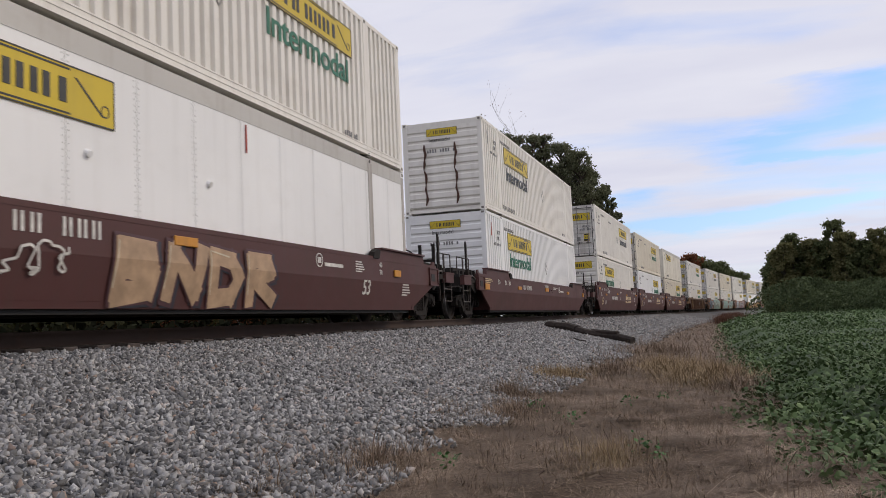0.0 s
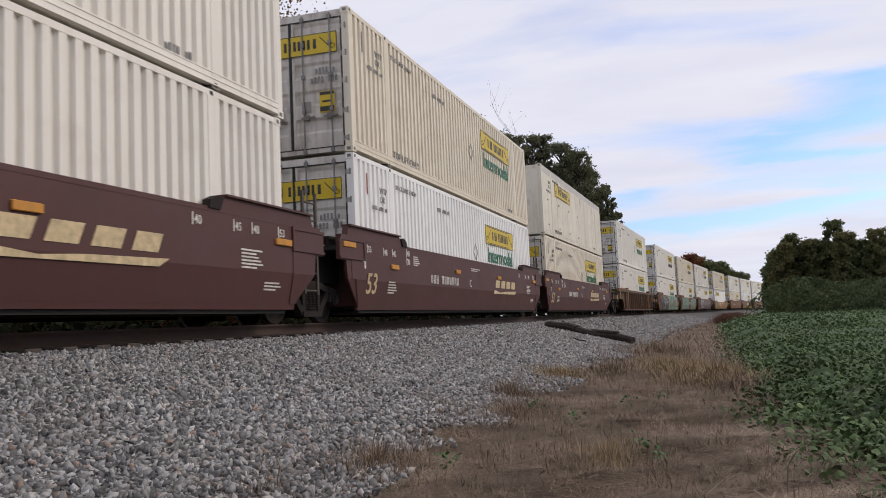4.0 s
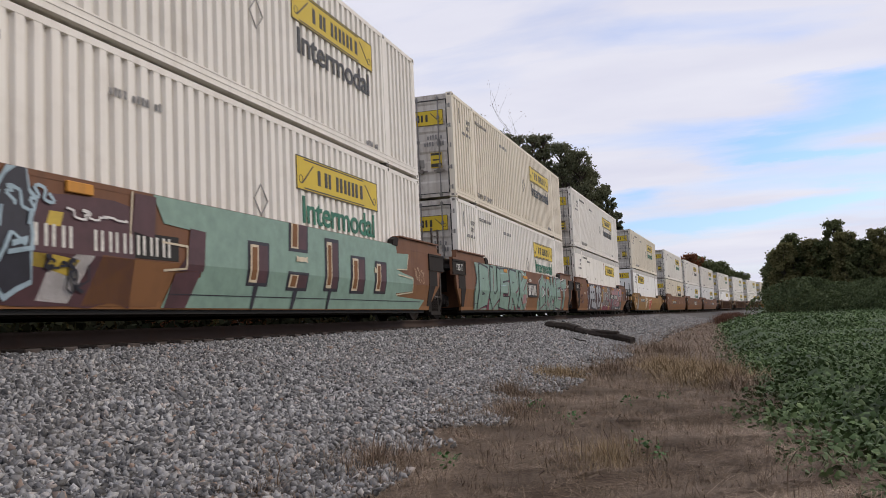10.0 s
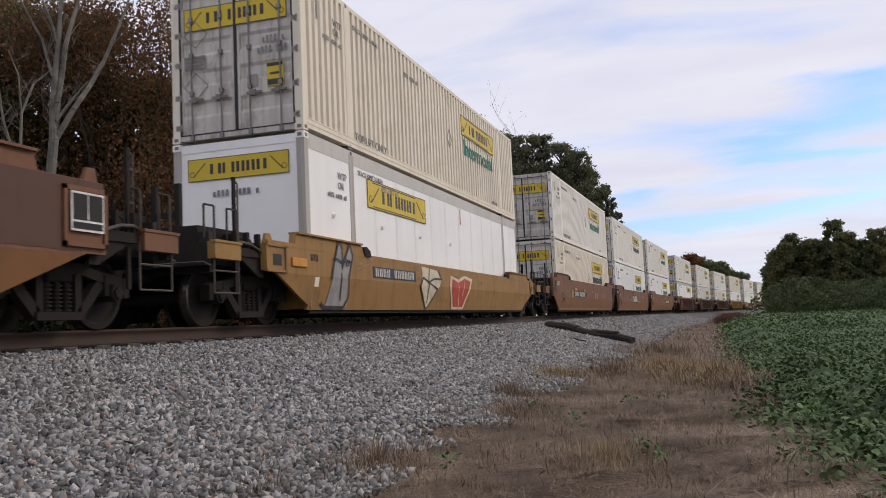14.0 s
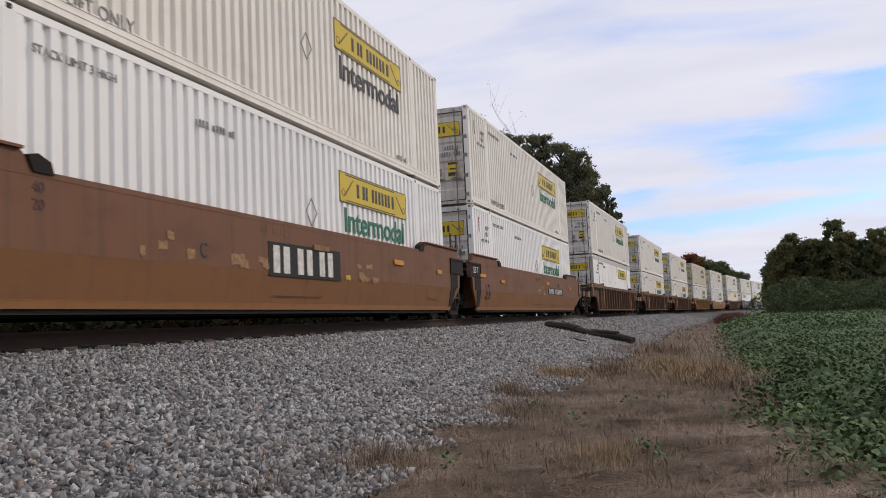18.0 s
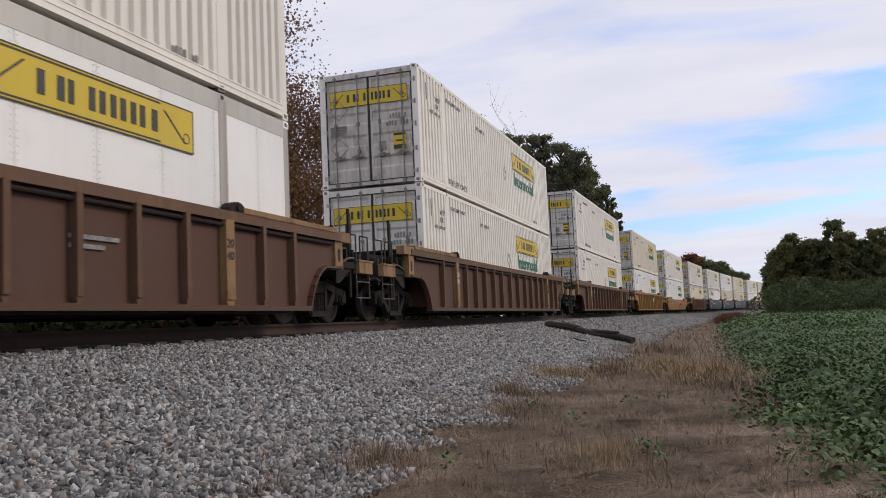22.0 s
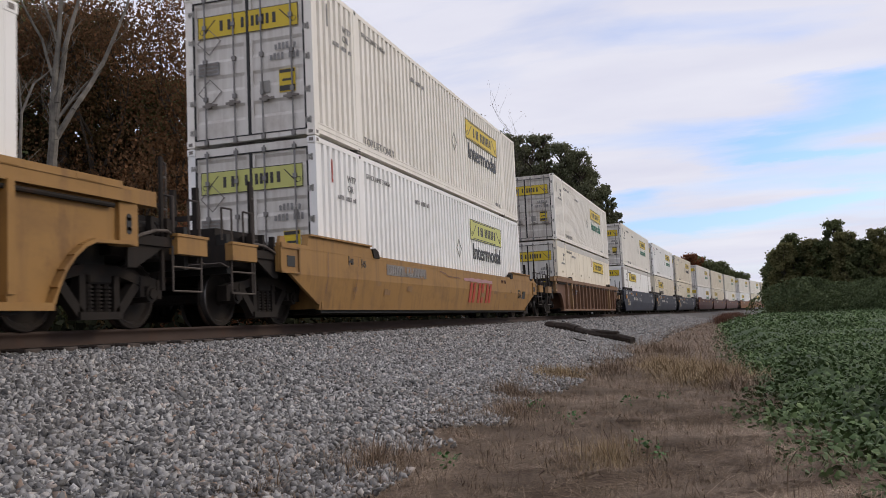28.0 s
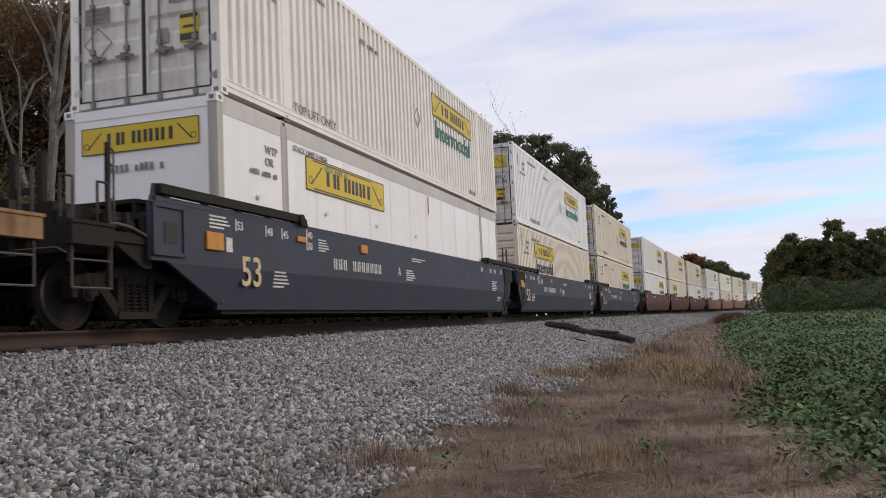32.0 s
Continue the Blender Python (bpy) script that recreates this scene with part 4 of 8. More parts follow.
        if not smooth:
            part("top_chord", mesh("chord_%d" % side, flipped(chord, m), BROWNP if skin is BROWN else POSTM if skin is not YELOR else skin), s, "worn top chord")
            part("bottom_sill", mesh("ribbed_sill_%d" % side, flipped(sill, m), BROWN if skin is BROWN else POSTM if skin is not YELOR else skin), s)
        for end in (0, 1):
            mm = m @ (mirror_x if end else Matrix.Identity(4))
            part("guide_plate", mesh("guide_%s_%d%d_%d%d" % (kind, side, end, skin is NAVY, low), flipped((open_guide if skin is NAVY else ledge) if smooth else guide_ribbed, drop @ mm), STEEL if skin is NAVY else skin if smooth else beam), s)
            part("guide_stop", mesh("stop_%d%d_%d%d" % (side, end, smooth, low), flipped(low_stop if smooth else hump_stop, drop @ mm), STEEL), s)
        if not smooth and side == 0:
            for x in POSTS:
                wide = x in (-6.2, 5.83)
                part("side_post", mesh("wide_rib" if wide else "rib", wide_rib if wide else rib, beam if wide or skin is YELOR else BROWNP if skin is BROWN else POSTM), s, "", Matrix.Translation((x, -HW, 0)))
            part("top_pipe", mesh("top_pipe", lambda bm: tube(bm, (-CL - 1.2, -HW - 0.03, 1.36), (CL + 1.2, -HW - 0.03, 1.36), 0.028, 8), STEEL), s)
        elif not smooth:
            part("side_posts", mesh("ribs_far", lambda bm: [box(bm, -7.80 + i * 15.5 / 15, -7.70 + i * 15.5 / 15, HW, HW + 0.07, 0.26, 1.43) for i in range(16)], skin), s)
    part("floor", mesh("well_floor", well_floor, BLACKD), c, "black grimy well floor")
    part("brake_pipe", mesh("pipes", pipes, STEEL), c)
    for end, single in ((-1, single_front), (1, single_rear)):
        mx = (mirror_x if end < 0 else Matrix.Identity(4))
        fall = drop @ mx
        put = lambda name, key, build, mat, y=0.0, lab="", bev=0.0, par=c, mx=mx, end=end: part(name, mesh("%s_%d" % (key, end), flipped(build, mx), mat, bev), par, lab, Matrix.Translation((0, y, 0)))
        put("bulkhead", "bulkhead_%d" % low, lambda bm: (bulkhead(bm), bmesh.ops.scale(bm, vec=(1, 1, 0.8 if low else 1), verts=bm.verts[:])), skin)
        e = 1.75 if single else 1.15
        put("end_deck", "end_deck_%d_%d" % (single, low), lambda bm, e=e: end_deck(bm, e), BLACKD, mx=Matrix.Translation((0, 0, -0.2 if low else 0)) @ mx)
        tray = put("end_tray", "end_tray_%d_%d" % (single, low), lambda bm, e=e: end_tray(bm, e), STEEL, mx=fall)
        for y in (-1.2, 1.2):
            put("stiffener", "tray_rib_%d_%d" % (single, low), lambda bm, e=e: tray_rib(bm, e), STEEL, y, "", 0.0, tray, mx=fall)
        if single:
            put("coupler", "draft", draft, STEEL, 0.0, "dark steel coupler and draft sill", 0.015)
            put("end_platform", "platform", platform, STEEL)
            put("cross_beam", "cross_beam", cross_beam, STEEL)
            put("end_face", "end_face", end_face, BLACKD, 0.0, "black grimy end plate", mx=Matrix.Translation((0, 0, -0.05 if low else 0.0)) @ mx)
            if len(extra) != len(MAROON_SINGLE):
                put("brake_cylinder", "brake_cylinder", brake_cylinder, STEEL)
                put("air_pipe", "air_pipe", air_pipe, PALEGRAB)
                put("cut_lever", "cut_lever", cut_lever, PALEGRAB)
            put("air_hose", "hose", hose, GASKET)
            for y in (-1.40, 1.40):
                # blue cars' end beams take dark steel: deep shade there put into the material
                put("end_beam", "end_beam", end_beam, STEEL if skin is NAVY else beam, y)
                if y < 0:
                    put("side_bracket", "side_bracket", side_bracket, STEEL, y * 0.95)
                    part("post_rail", mesh("post_rail", post_rail, PALEGRAB), c, "", Matrix.Translation((end * (CL + 2.32), y * 0.93, 0)))
                put("sill_step", "sill_step", sill_step, PALEGRAB, y)
                for x in (CL + 2.42, CL + 3.0):
                    part("grab_rail", mesh("grab", grab, PALEGRAB), c, "", Matrix.Translation((end * x, y, 0)))
                part("upright", mesh("upright", upright, STEEL), c, "", Matrix.Translation((end * (CL + 2.32), y * 0.93, 0)))
                if smooth and y < 0:
                    if skin is RUSTOR and end > 0:
                        sign = put("sign_board", "sign_board", lambda bm: box(bm, CL + 1.16, CL + 1.66, -0.008, 0.0, 1.02, 1.44), SPRAYW, -HW - 0.044, "white-bordered dark sign board")
                        tagged(put("sign_panel", "sign_panel", lambda bm: [box(bm, CL + a, CL + b, -0.006, 0.0, c_, d_) for a, b, c_, d_ in ((1.185, 1.40, 1.14, 1.415), (1.425, 1.635, 1.14, 1.415), (1.185, 1.635, 1.045, 1.115))], BLACKD, -0.008, "", 0.0, sign), kind="stuff")
                    j = put("corner_frame", "corner_frame_%d" % low, corner_frame, skin, -HW - 0.002, mx=raise_ @ mx)
                    put("slot", "corner_hole_%d" % low, corner_hole, GASKET, 0.0, "", 0.0, j, mx=raise_ @ mx)
                    put("corner_ear", "corner_ear_%d" % low, corner_ear, skin, 0.05, "", 0.0, j, mx=raise_ @ mx)
                if not smooth:
                    j = put("jack_block", "jack_block", jack_block, beam, y)
                    if y < 0:
                        put("slot", "jack_slot", jack_slot, GASKET, 0.0, "", 0.0, j)
            truck(c, end * (CL + 1.5))
            if end == -1:
                part("brake_stand", mesh("brake_stand", brake_stand, STEEL), c, "dark hand-brake stand")
                part("hand_wheel", mesh("hand_wheel", hand_wheel, STEEL), c)
        elif end == -1:
            truck(c, -CL - 1.5)
            part("ladder", mesh("side_ladder", side_ladder, PALEGRAB), c, "dark worn steel ladder", Matrix.Translation((-CL - 2.0, -1.30, 0.48)))
            part("articulation", mesh("joint", joint, STEEL), c)
        if smooth and not single:
            for build, key in ((dark_box, "dark_box"), (dark_slope, "dark_slope")):
                part("end_patch", mesh("%s_%d" % (key, end), flipped(build, mirror_x if end > 0 else Matrix.Identity(4)), STEEL if skin is not MAROON else skin), c, "", Matrix.Translation((0, -HW - 0.002, 0)))
    for a in extra:
        a(c)
    return c


# ---- stencils and sprayed pieces on the car sides ----
def on_side(me, x, z, name="stencil", label="", proud=0.004, sx=1.0):
    def put(c):
        mid = z + max(v.co.z for v in me.vertices) / 2
        low = mid < FOLD - 0.03 and c.name not in RIBBED
        tilt = Matrix.Rotation(math.atan(0.19), 4, "X") if low else Matrix.Identity(4)
        ob = part(name, me, c, label, Matrix.Translation((x - CL, -HW - proud + (lean(z) if low else 0), z)) @ tilt @ Matrix.Diagonal((sx, 1, 1, 1)))
        if name in ("stencil", "emblem"):
            tagged(ob, kind="stuff")
    return put


def folded(build):
    """Lays a flat drawing onto the bent side."""
    def run(bm):
        build(bm)
        bmesh.ops.bisect_plane(bm, geom=bm.verts[:] + bm.edges[:] + bm.faces[:], plane_co=(0, 0, FOLD), plane_no=(0, 0, 1))
        for v in bm.verts:
            v.co.y += lean(v.co.z)
    return run


def reach(z):
    """Spreads sprayed paint from the sill to the top edge."""
    z = 1.40 + (z - 1.40) * 1.5 if z > 1.40 else 0.40 - (0.40 - z) * 1.3 if z < 0.40 else z
    return min(1.578, max(0.222, z))


def ribbon(bm, pts, w, y, grow=0.0):
    """A broad line through pts (x, z), w wide, with overlapping pieces."""
    for i, (p, q) in enumerate(zip(pts, pts[1:])):
        d = Vector((q[0] - p[0], q[1] - p[1]))
        if d.length < 1e-4:
            continue
        d.normalize()
        n, e = Vector((-d.y, d.x)) * (w / 2 + grow), d * (w * 0.36 + grow)
        a, b = Vector(p) - e, Vector(q) + e
        poly = [(a + n * 0.82), (a - n * 0.82), (b - n), (b + n)]
        v = [bm.verts.new((s.x, y - 0.0004 * i, reach(s.y))) for s in poly]
        f = bm.faces.new(v)


LETTER = {
    "B": [[(0.1, 0.0), (0.08, 1.0), (0.75, 0.92), (0.8, 0.65), (0.2, 0.52), (0.9, 0.4), (0.85, 0.08), (0.1, 0.0)]],
    "N": [[(0.05, -0.05), (0.12, 1.0), (0.85, 0.0), (0.95, 1.05)]],
    "C": [[(0.95, 0.80), (0.6, 0.98), (0.12, 0.80), (0.05, 0.35), (0.4, 0.04), (0.95, 0.18)]],
    "D": [[(0.1, 0.0), (0.1, 1.0)], [(0.1, 1.0), (0.7, 0.9), (0.95, 0.5), (0.7, 0.08), (0.1, 0.0)]],
    "E": [[(0.95, 1.0), (0.1, 0.95), (0.05, 0.05), (0.95, 0.02)], [(0.1, 0.52), (0.75, 0.55)]],
    "F": [[(0.95, 0.98), (0.12, 0.92), (0.05, -0.05)], [(0.1, 0.50), (0.8, 0.55)]],
    "K": [[(0.08, 1.0), (0.08, 0.0)], [(0.95, 1.0), (0.15, 0.5), (0.95, -0.05)]],
    "L": [[(0.15, 1.0), (0.08, 0.05), (0.9, 0.05)]],
    "M": [[(0.02, -0.05), (0.12, 1.0), (0.5, 0.40), (0.88, 1.0), (0.98, -0.05)]],
    "O": [[(0.5, 1.0), (0.1, 0.72), (0.1, 0.25), (0.5, 0.0), (0.9, 0.25), (0.9, 0.72), (0.5, 1.0)]],
    "R": [[(0.08, -0.05), (0.08, 1.0), (0.75, 0.95), (0.85, 0.65), (0.15, 0.48), (0.95, -0.08)]],
    "S": [[(0.95, 0.92), (0.4, 1.0), (0.08, 0.75), (0.85, 0.35), (0.7, 0.04), (0.05, 0.06)]],
    "U": [[(0.08, 1.0), (0.06, 0.25), (0.45, 0.0), (0.9, 0.25), (0.95, 1.0)]],
    "T": [[(-0.02, 0.92), (1.02, 1.0)], [(0.5, 0.95), (0.46, -0.05)]],
    "J": [[(0.3, 1.0), (0.85, 0.98), (0.75, 0.2), (0.35, 0.0), (0.02, 0.2)]],
    "H": [[(0.1, 1.0), (0.06, 0.0)], [(0.9, 1.0), (0.94, 0.0)], [(0.1, 0.52), (0.9, 0.5)]],
}


def lettered(key, text, x0, x1, z0, z1, fill, edge, width=0.24, drop=None, halo=None, shine=None, sway=0.06):
    """Fat sprayed letters with an outline, a dropped shade and an outer line."""
    n = len(text)
    w = (x1 - x0) / n

    def lines(k):
        up = sway * math.sin(k * 2.1)
        lean_ = 0.07 * math.cos(k * 1.3)
        for path in LETTER[text[k]]:
            yield [(x0 + (k + 0.12 + 0.76 * u + lean_ * v) * w, z0 + width / 2 + up * (1 - v) * 0.5 + v * (z1 - z0 - width)) for u, v in path]

    def layer(k, grow, dx=0.0, dz=0.0):
        def build(bm):
            for j, path in enumerate(lines(k)):
                ribbon(bm, [(a + dx, b + dz) for a, b in path], width, -0.0016 * j, grow)
        return folded(build)

    def put(c):
        at = lambda d: Matrix.Translation((-CL, -HW - d, 0))
        for k in range(n):
            if halo:
                part("spray_halo", mesh("%s_halo%d" % (key, k), layer(k, 0.095, 0.02, -0.01), halo), c, "", at(0.009))
            if drop:
                part("spray_shade", mesh("%s_drop%d" % (key, k), layer(k, 0.045, 0.06, -0.03), drop), c, "", at(0.014))
            part("spray_outline", mesh("%s_edge%d" % (key, k), layer(k, 0.042), edge), c, "", at(0.019))
            part("spray_letter", mesh("%s_fill%d" % (key, k), layer(k, 0.0), fill), c, "fat sprayed letter", at(0.025))
            if shine:
                def gleam(bm, k=k):
                    for j, path in enumerate(lines(k)):
                        ribbon(bm, [(a - width * 0.33, b + width * 0.2) for a, b in path[:2]], 0.022, 0.0)
                part("spray_shine", mesh("%s_shine%d" % (key, k), folded(gleam), shine), c, "", at(0.032))
    return put


def shape(key, polys, mat, name="spray_shape", label="", proud=0.012):
    """Flat sprayed shapes, each given by its outline in x and z."""
    def build(bm):
        for i, pts in enumerate(polys):
            v = [bm.verts.new((x, -0.0008 * i, reach(z))) for x, z in pts]
            bm.faces.new(v)
    return lambda c: tagged(part(name, mesh(key, folded(build), mat), c, label, Matrix.Translation((-CL, -HW - proud, 0))), kind="stuff" if len(polys) > 1 else "")


def line_mark(key, paths, w, mat, name="spray_line", proud=0.02):
    def build(bm):
        for j, p in enumerate(paths):
            ribbon(bm, p, w, -0.002 * j)
    return lambda c: tagged(part(name, mesh(key, folded(build), mat), c, "", Matrix.Translation((-CL, -HW - proud, 0))), kind="stuff" if len(paths) > 1 else "")


def rag(x0, x1, z0, z1, seed, k=14, rough=0.05):
    """A field with an uneven edge."""
    rnd = random.Random(seed)
    low = [(x0 + (x1 - x0) * i / k, z0 + rnd.uniform(-rough, rough)) for i in range(k + 1)]
    return low + [(x + rnd.uniform(-rough, rough), z1 + rnd.uniform(-rough, rough)) for x, z in low[::-1]]


def counters(key, cuts, dark, inner, edge_in, outline=None):
    """Openings in a sprayed field: black rim, shaded side, pale line and bare paint. cuts: x, z, width, height, tail."""
    def quad(x, z, w, h, a, b, sk=0.03):
        return [(x + w * a, z), (x + w * b, z), (x + w * b + sk, z + h), (x + w * a + sk, z + h)]
    rims = [quad(x - 0.06, z - 0.05, w + 0.12, h + 0.1, 0, 1) for x, z, w, h, t in cuts]
    rims += [[(x + w * 0.35, z), (x + w * 0.62, z), (x + w * 0.42, 0.26), (x + w * 0.28, 0.26)] for x, z, w, h, t in cuts if t]
    return [shape(key + "_rim", rims, SPRAYK, "spray_outline", "", 0.016),
            shape(key + "_side", [quad(x, z, w, h, 0.4, 1) for x, z, w, h, t in cuts], dark, "spray_shade", "", 0.021),
            shape(key + "_line", [quad(x, z, w, h, 0, 0.46) for x, z, w, h, t in cuts], edge_in, "spray_line", "", 0.024),
            shape(key + "_bare", [quad(x, z + h * 0.07, w, h * 0.86, 0.09, 0.38) for x, z, w, h, t in cuts], inner, "bare_patch", "", 0.028)]


def road_number(key, x, z, w, h, n, col=WINK, back=BLACKD, gap=0.36, proud=0.004):
    """A dark panel with stencilled blocks for a reporting mark."""
    u = w / (n + 1.0)
    rects = [(u * (i + 0.6 + a), u * (i + 0.6 + b), h * 0.12, h * 0.88) for i in range(n) if i != int(n * gap + 0.5) for a, b in ((0.0, 0.2), (0.44, 0.64))]
    return [panel(key + "_panel", w, h, back, x, z, "stencil_panel", proud), on_side(stripes(key + "_bars", rects, col), x, z, "stencil", "", proud + 0.008)]


def ring_mark(key, x, z, r, col):
    def build(bm):
        for i in range(16):
            a, b = 2 * math.pi * i / 16, 2 * math.pi * (i + 1) / 16
            prism(bm, [(q * math.cos(t) * 1.1, q * math.sin(t)) for q, t in ((r, a), (r, b), (r * 0.86, b), (r * 0.86, a))], -0.004, 0.003)
        for i in range(2):
            box(bm, -r * 0.5 + i * r * 0.55, -r * 0.5 + i * r * 0.55 + r * 0.4, -0.004, 0.003, -r * 0.4, r * 0.4)
    return on_side(mesh(key, build, col), x, z, "emblem", "pale ring emblem")


def splashes(key, seed, x0, x1, z0, z1, n, mat, w=0.3, h=0.1):
    """Worn patches of touch-up paint."""
    rnd = random.Random(seed)
    polys = []
    for i in range(n):
        x, z, a, b = rnd.uniform(x0, x1), rnd.uniform(z0, z1), w * rnd.uniform(0.4, 1), h * rnd.uniform(0.4, 1)
        polys.append(rag(x, x + a, z, z + b, seed + i, 5, 0.015))
    return shape(key, polys, mat, "touched_up_patch", "", 0.006)


def reflector(x, z, w=0.45, h=0.10, mat=ORANGE):
    return on_side(mesh("refl_%g_%g" % (w, h), lambda bm: box(bm, 0, w, -0.034, 0.004, 0, h), mat, 0.008), x, z, "reflector", "orange reflector strip")


def bars(key, n, w, h, mat, x, z, label=""):
    return on_side(stripes(key, [(i * w + a * w, i * w + b * w, 0, h) for i in range(n) if n < 6 or i != n // 3 for a, b in ((0.0, 0.2), (0.42, 0.62))], mat), x, z, "stencil", label)


def number(text, h, mat, x, z):
    return on_side(words(text, h, mat, 0.015), x, z, "stencil", "large stencilled number")


def block_lines(key, n, w, h, mat, x, z):
    return on_side(stripes(key, [(0, w * (0.7 + 0.3 * ((i * 3) % 4) / 3), i * h, i * h + h * 0.5) for i in range(n)], mat), x, z, "stencil")


def slanted_mark(key, w, h, mat, x, z):
    """Sloping blocks over a long swoosh."""
    def build(bm):
        u = w / 4.4
        for i in range(4):
            a = w * 0.08 + i * u
            prism(bm, [(a, h * 0.45), (a + u * 0.72, h * 0.45), (a + u * 0.88, h), (a + u * 0.16, h)][::-1], -0.004, 0.003)
        prism(bm, [(0, 0), (w * 0.93, h * 0.05), (w, h * 0.30), (w * 0.5, h * 0.22), (w * 0.28, h * 0.12), (w * 0.04, h * 0.28)][::-1], -0.004, 0.003)
    return on_side(mesh(key, build, mat), x, z, "emblem", "pale gold sloping emblem")


def three_mark(key, w, h, mat, x, z):
    """Three plain blocks in a row, for a maker's emblem."""
    u = w / 3
    return on_side(stripes(key, [(i * u + a * u, i * u + b * u, 0, h) for i in range(3) for a, b in ((0.05, 0.30), (0.46, 0.71))], mat), x, z, "emblem", "plain block emblem", 0.010)


def panel(key, w, h, mat, x, z, name="stencil_panel", proud=0.004):
    return on_side(mesh(key, lambda bm: box(bm, 0, w, -0.004, 0.004, 0, h), mat), x, z, name, "", proud)


def sprayed(key, seed, x0, x1, z0, z1, n, fill, edge, shine=None, back=None, cut=None):
    """A sprayed piece: fat bent glyph-like shapes that can't be read, an outline behind them and gloss marks on them."""
    rnd = random.Random(seed)
    w = (x1 - x0) / n

    def glyphs(grow):
        """Fat swollen shapes with points and spurs."""
        rnd.seed(seed)
        polys = []
        for i in range(n):
            cx, cz = x0 + (i + 0.5) * w, (z0 + z1) / 2 + rnd.uniform(-0.05, 0.05)
            lean = rnd.uniform(0.05, 0.35)
            ph = rnd.uniform(0, 6.28)
            pts = []
            for k in range(22):
                a = 2 * math.pi * k / 22
                ca, sa = math.cos(a), math.sin(a)
                q = (abs(ca) ** 3.5 + abs(sa) ** 3.5) ** (-1 / 3.5)
                r = q * (1 + 0.16 * math.sin(3 * a + ph) + 0.10 * math.sin(5 * a + 2 * ph)) * (1.25 if rnd.random() < 0.10 else 0.92)
                px, pz = r * ca * w * 0.52, r * sa * (z1 - z0) * 0.5
                px += lean * pz
                rr = math.hypot(px, pz) or 1
                pts.append((cx + px * (1 + grow / rr), reach(cz + pz * (1 + grow / rr))))
            polys.append(pts)
        return polys

    def slits(bm):
        """Bent cuts inside the shapes."""
        rnd.seed(seed + 3)
        for i in range(n):
            cx = x0 + (i + 0.5) * w
            for _ in range(3):
                x, z = cx + rnd.uniform(-0.3, 0.25) * w, z0 + (z1 - z0) * rnd.uniform(0.15, 0.65)
                l, t, sl = rnd.uniform(0.16, 0.42) * (z1 - z0), rnd.uniform(0.03, 0.075), rnd.uniform(-0.1, 0.2)
                if rnd.random() < 0.5:
                    prism(bm, [(x, z), (x + t, z), (x + t + sl, z + l), (x + sl, z + l)][::-1], -0.004, 0.003)
                    prism(bm, [(x + sl, z + l), (x + t + sl, z + l), (x + sl + 0.22, z + l - 0.1), (x + sl + 0.2, z + l - 0.14)][::-1], -0.004, 0.003)
                else:
                    prism(bm, [(x, z), (x + l * 0.8, z + 0.06), (x + l * 0.8, z + 0.06 + t), (x, z + t)][::-1], -0.004, 0.003)

    def flat(bm, polys, y):
        for i, pts in enumerate(polys):
            if not pts:
                continue
            yy = y - 0.0012 * i
            v = [bm.verts.new((px, yy, pz)) for px, pz in pts]
            w_ = [bm.verts.new((px, yy + 0.003, pz)) for px, pz in pts]
            f = bm.faces.new(v)
            bm.faces.new(w_[::-1])
            for j in range(len(v)):
                k = (j + 1) % len(v)
                bm.faces.new((v[k], v[j], w_[j], w_[k]))
            if f.normal.y > 0:
                f.normal_flip()

    def ground_patch(bm):
        rnd.seed(seed + 5)
        k = 22
        top = [(x0 - 0.15 + (x1 - x0 + 0.3) * i / k, z1 + rnd.uniform(-0.10, 0.06)) for i in range(k + 1)]
        low = [(x0 - 0.2 + (x1 - x0 + 0.4) * i / k, max(0.26, z0 + rnd.uniform(-0.08, 0.12))) for i in range(k + 1)]
        prism(bm, (low + top[::-1]), -0.002, 0.003)

    def put(c):
        if back:
            part("spray_fill", mesh(key + "_back", folded(ground_patch), back), c, "", Matrix.Translation((-CL, -HW - 0.003, 0)))
        for k in range(n):
            pick = lambda grow, k=k: [[]] * k + [glyphs(grow)[k]]
            part("spray_outline", mesh("%s_edge%d" % (key, k), folded(lambda bm, pick=pick: flat(bm, pick(0.055), -0.002)), edge), c, "", Matrix.Translation((-CL, -HW - 0.018, 0)))
            g = part("spray_piece", mesh("%s_fill%d" % (key, k), folded(lambda bm, pick=pick: flat(bm, pick(0.0), -0.002)), fill), c, "swollen sprayed shape", Matrix.Translation((-CL, -HW - 0.026, 0)))
        tagged(part("spray_cut", mesh(key + "_slits", folded(slits), cut or edge), g, "", Matrix.Translation((0, -0.016, 0))), kind="stuff")
        if shine:
            def marks(bm):
                rnd.seed(seed + 9)
                for i in range(n * 3):
                    x, z = rnd.uniform(x0, x1), rnd.uniform(z0 + 0.1, z1 - 0.1)
                    l = rnd.uniform(0.05, 0.22)
                    prism(bm, [(x, z), (x + 0.03, z), (x + 0.06, z + l), (x + 0.03, z + l)][::-1], -0.005, 0.003)
            tagged(part("spray_shine", mesh(key + "_shine", folded(marks), shine), g, "", Matrix.Translation((0, -0.020, 0))), kind="stuff")
    return put


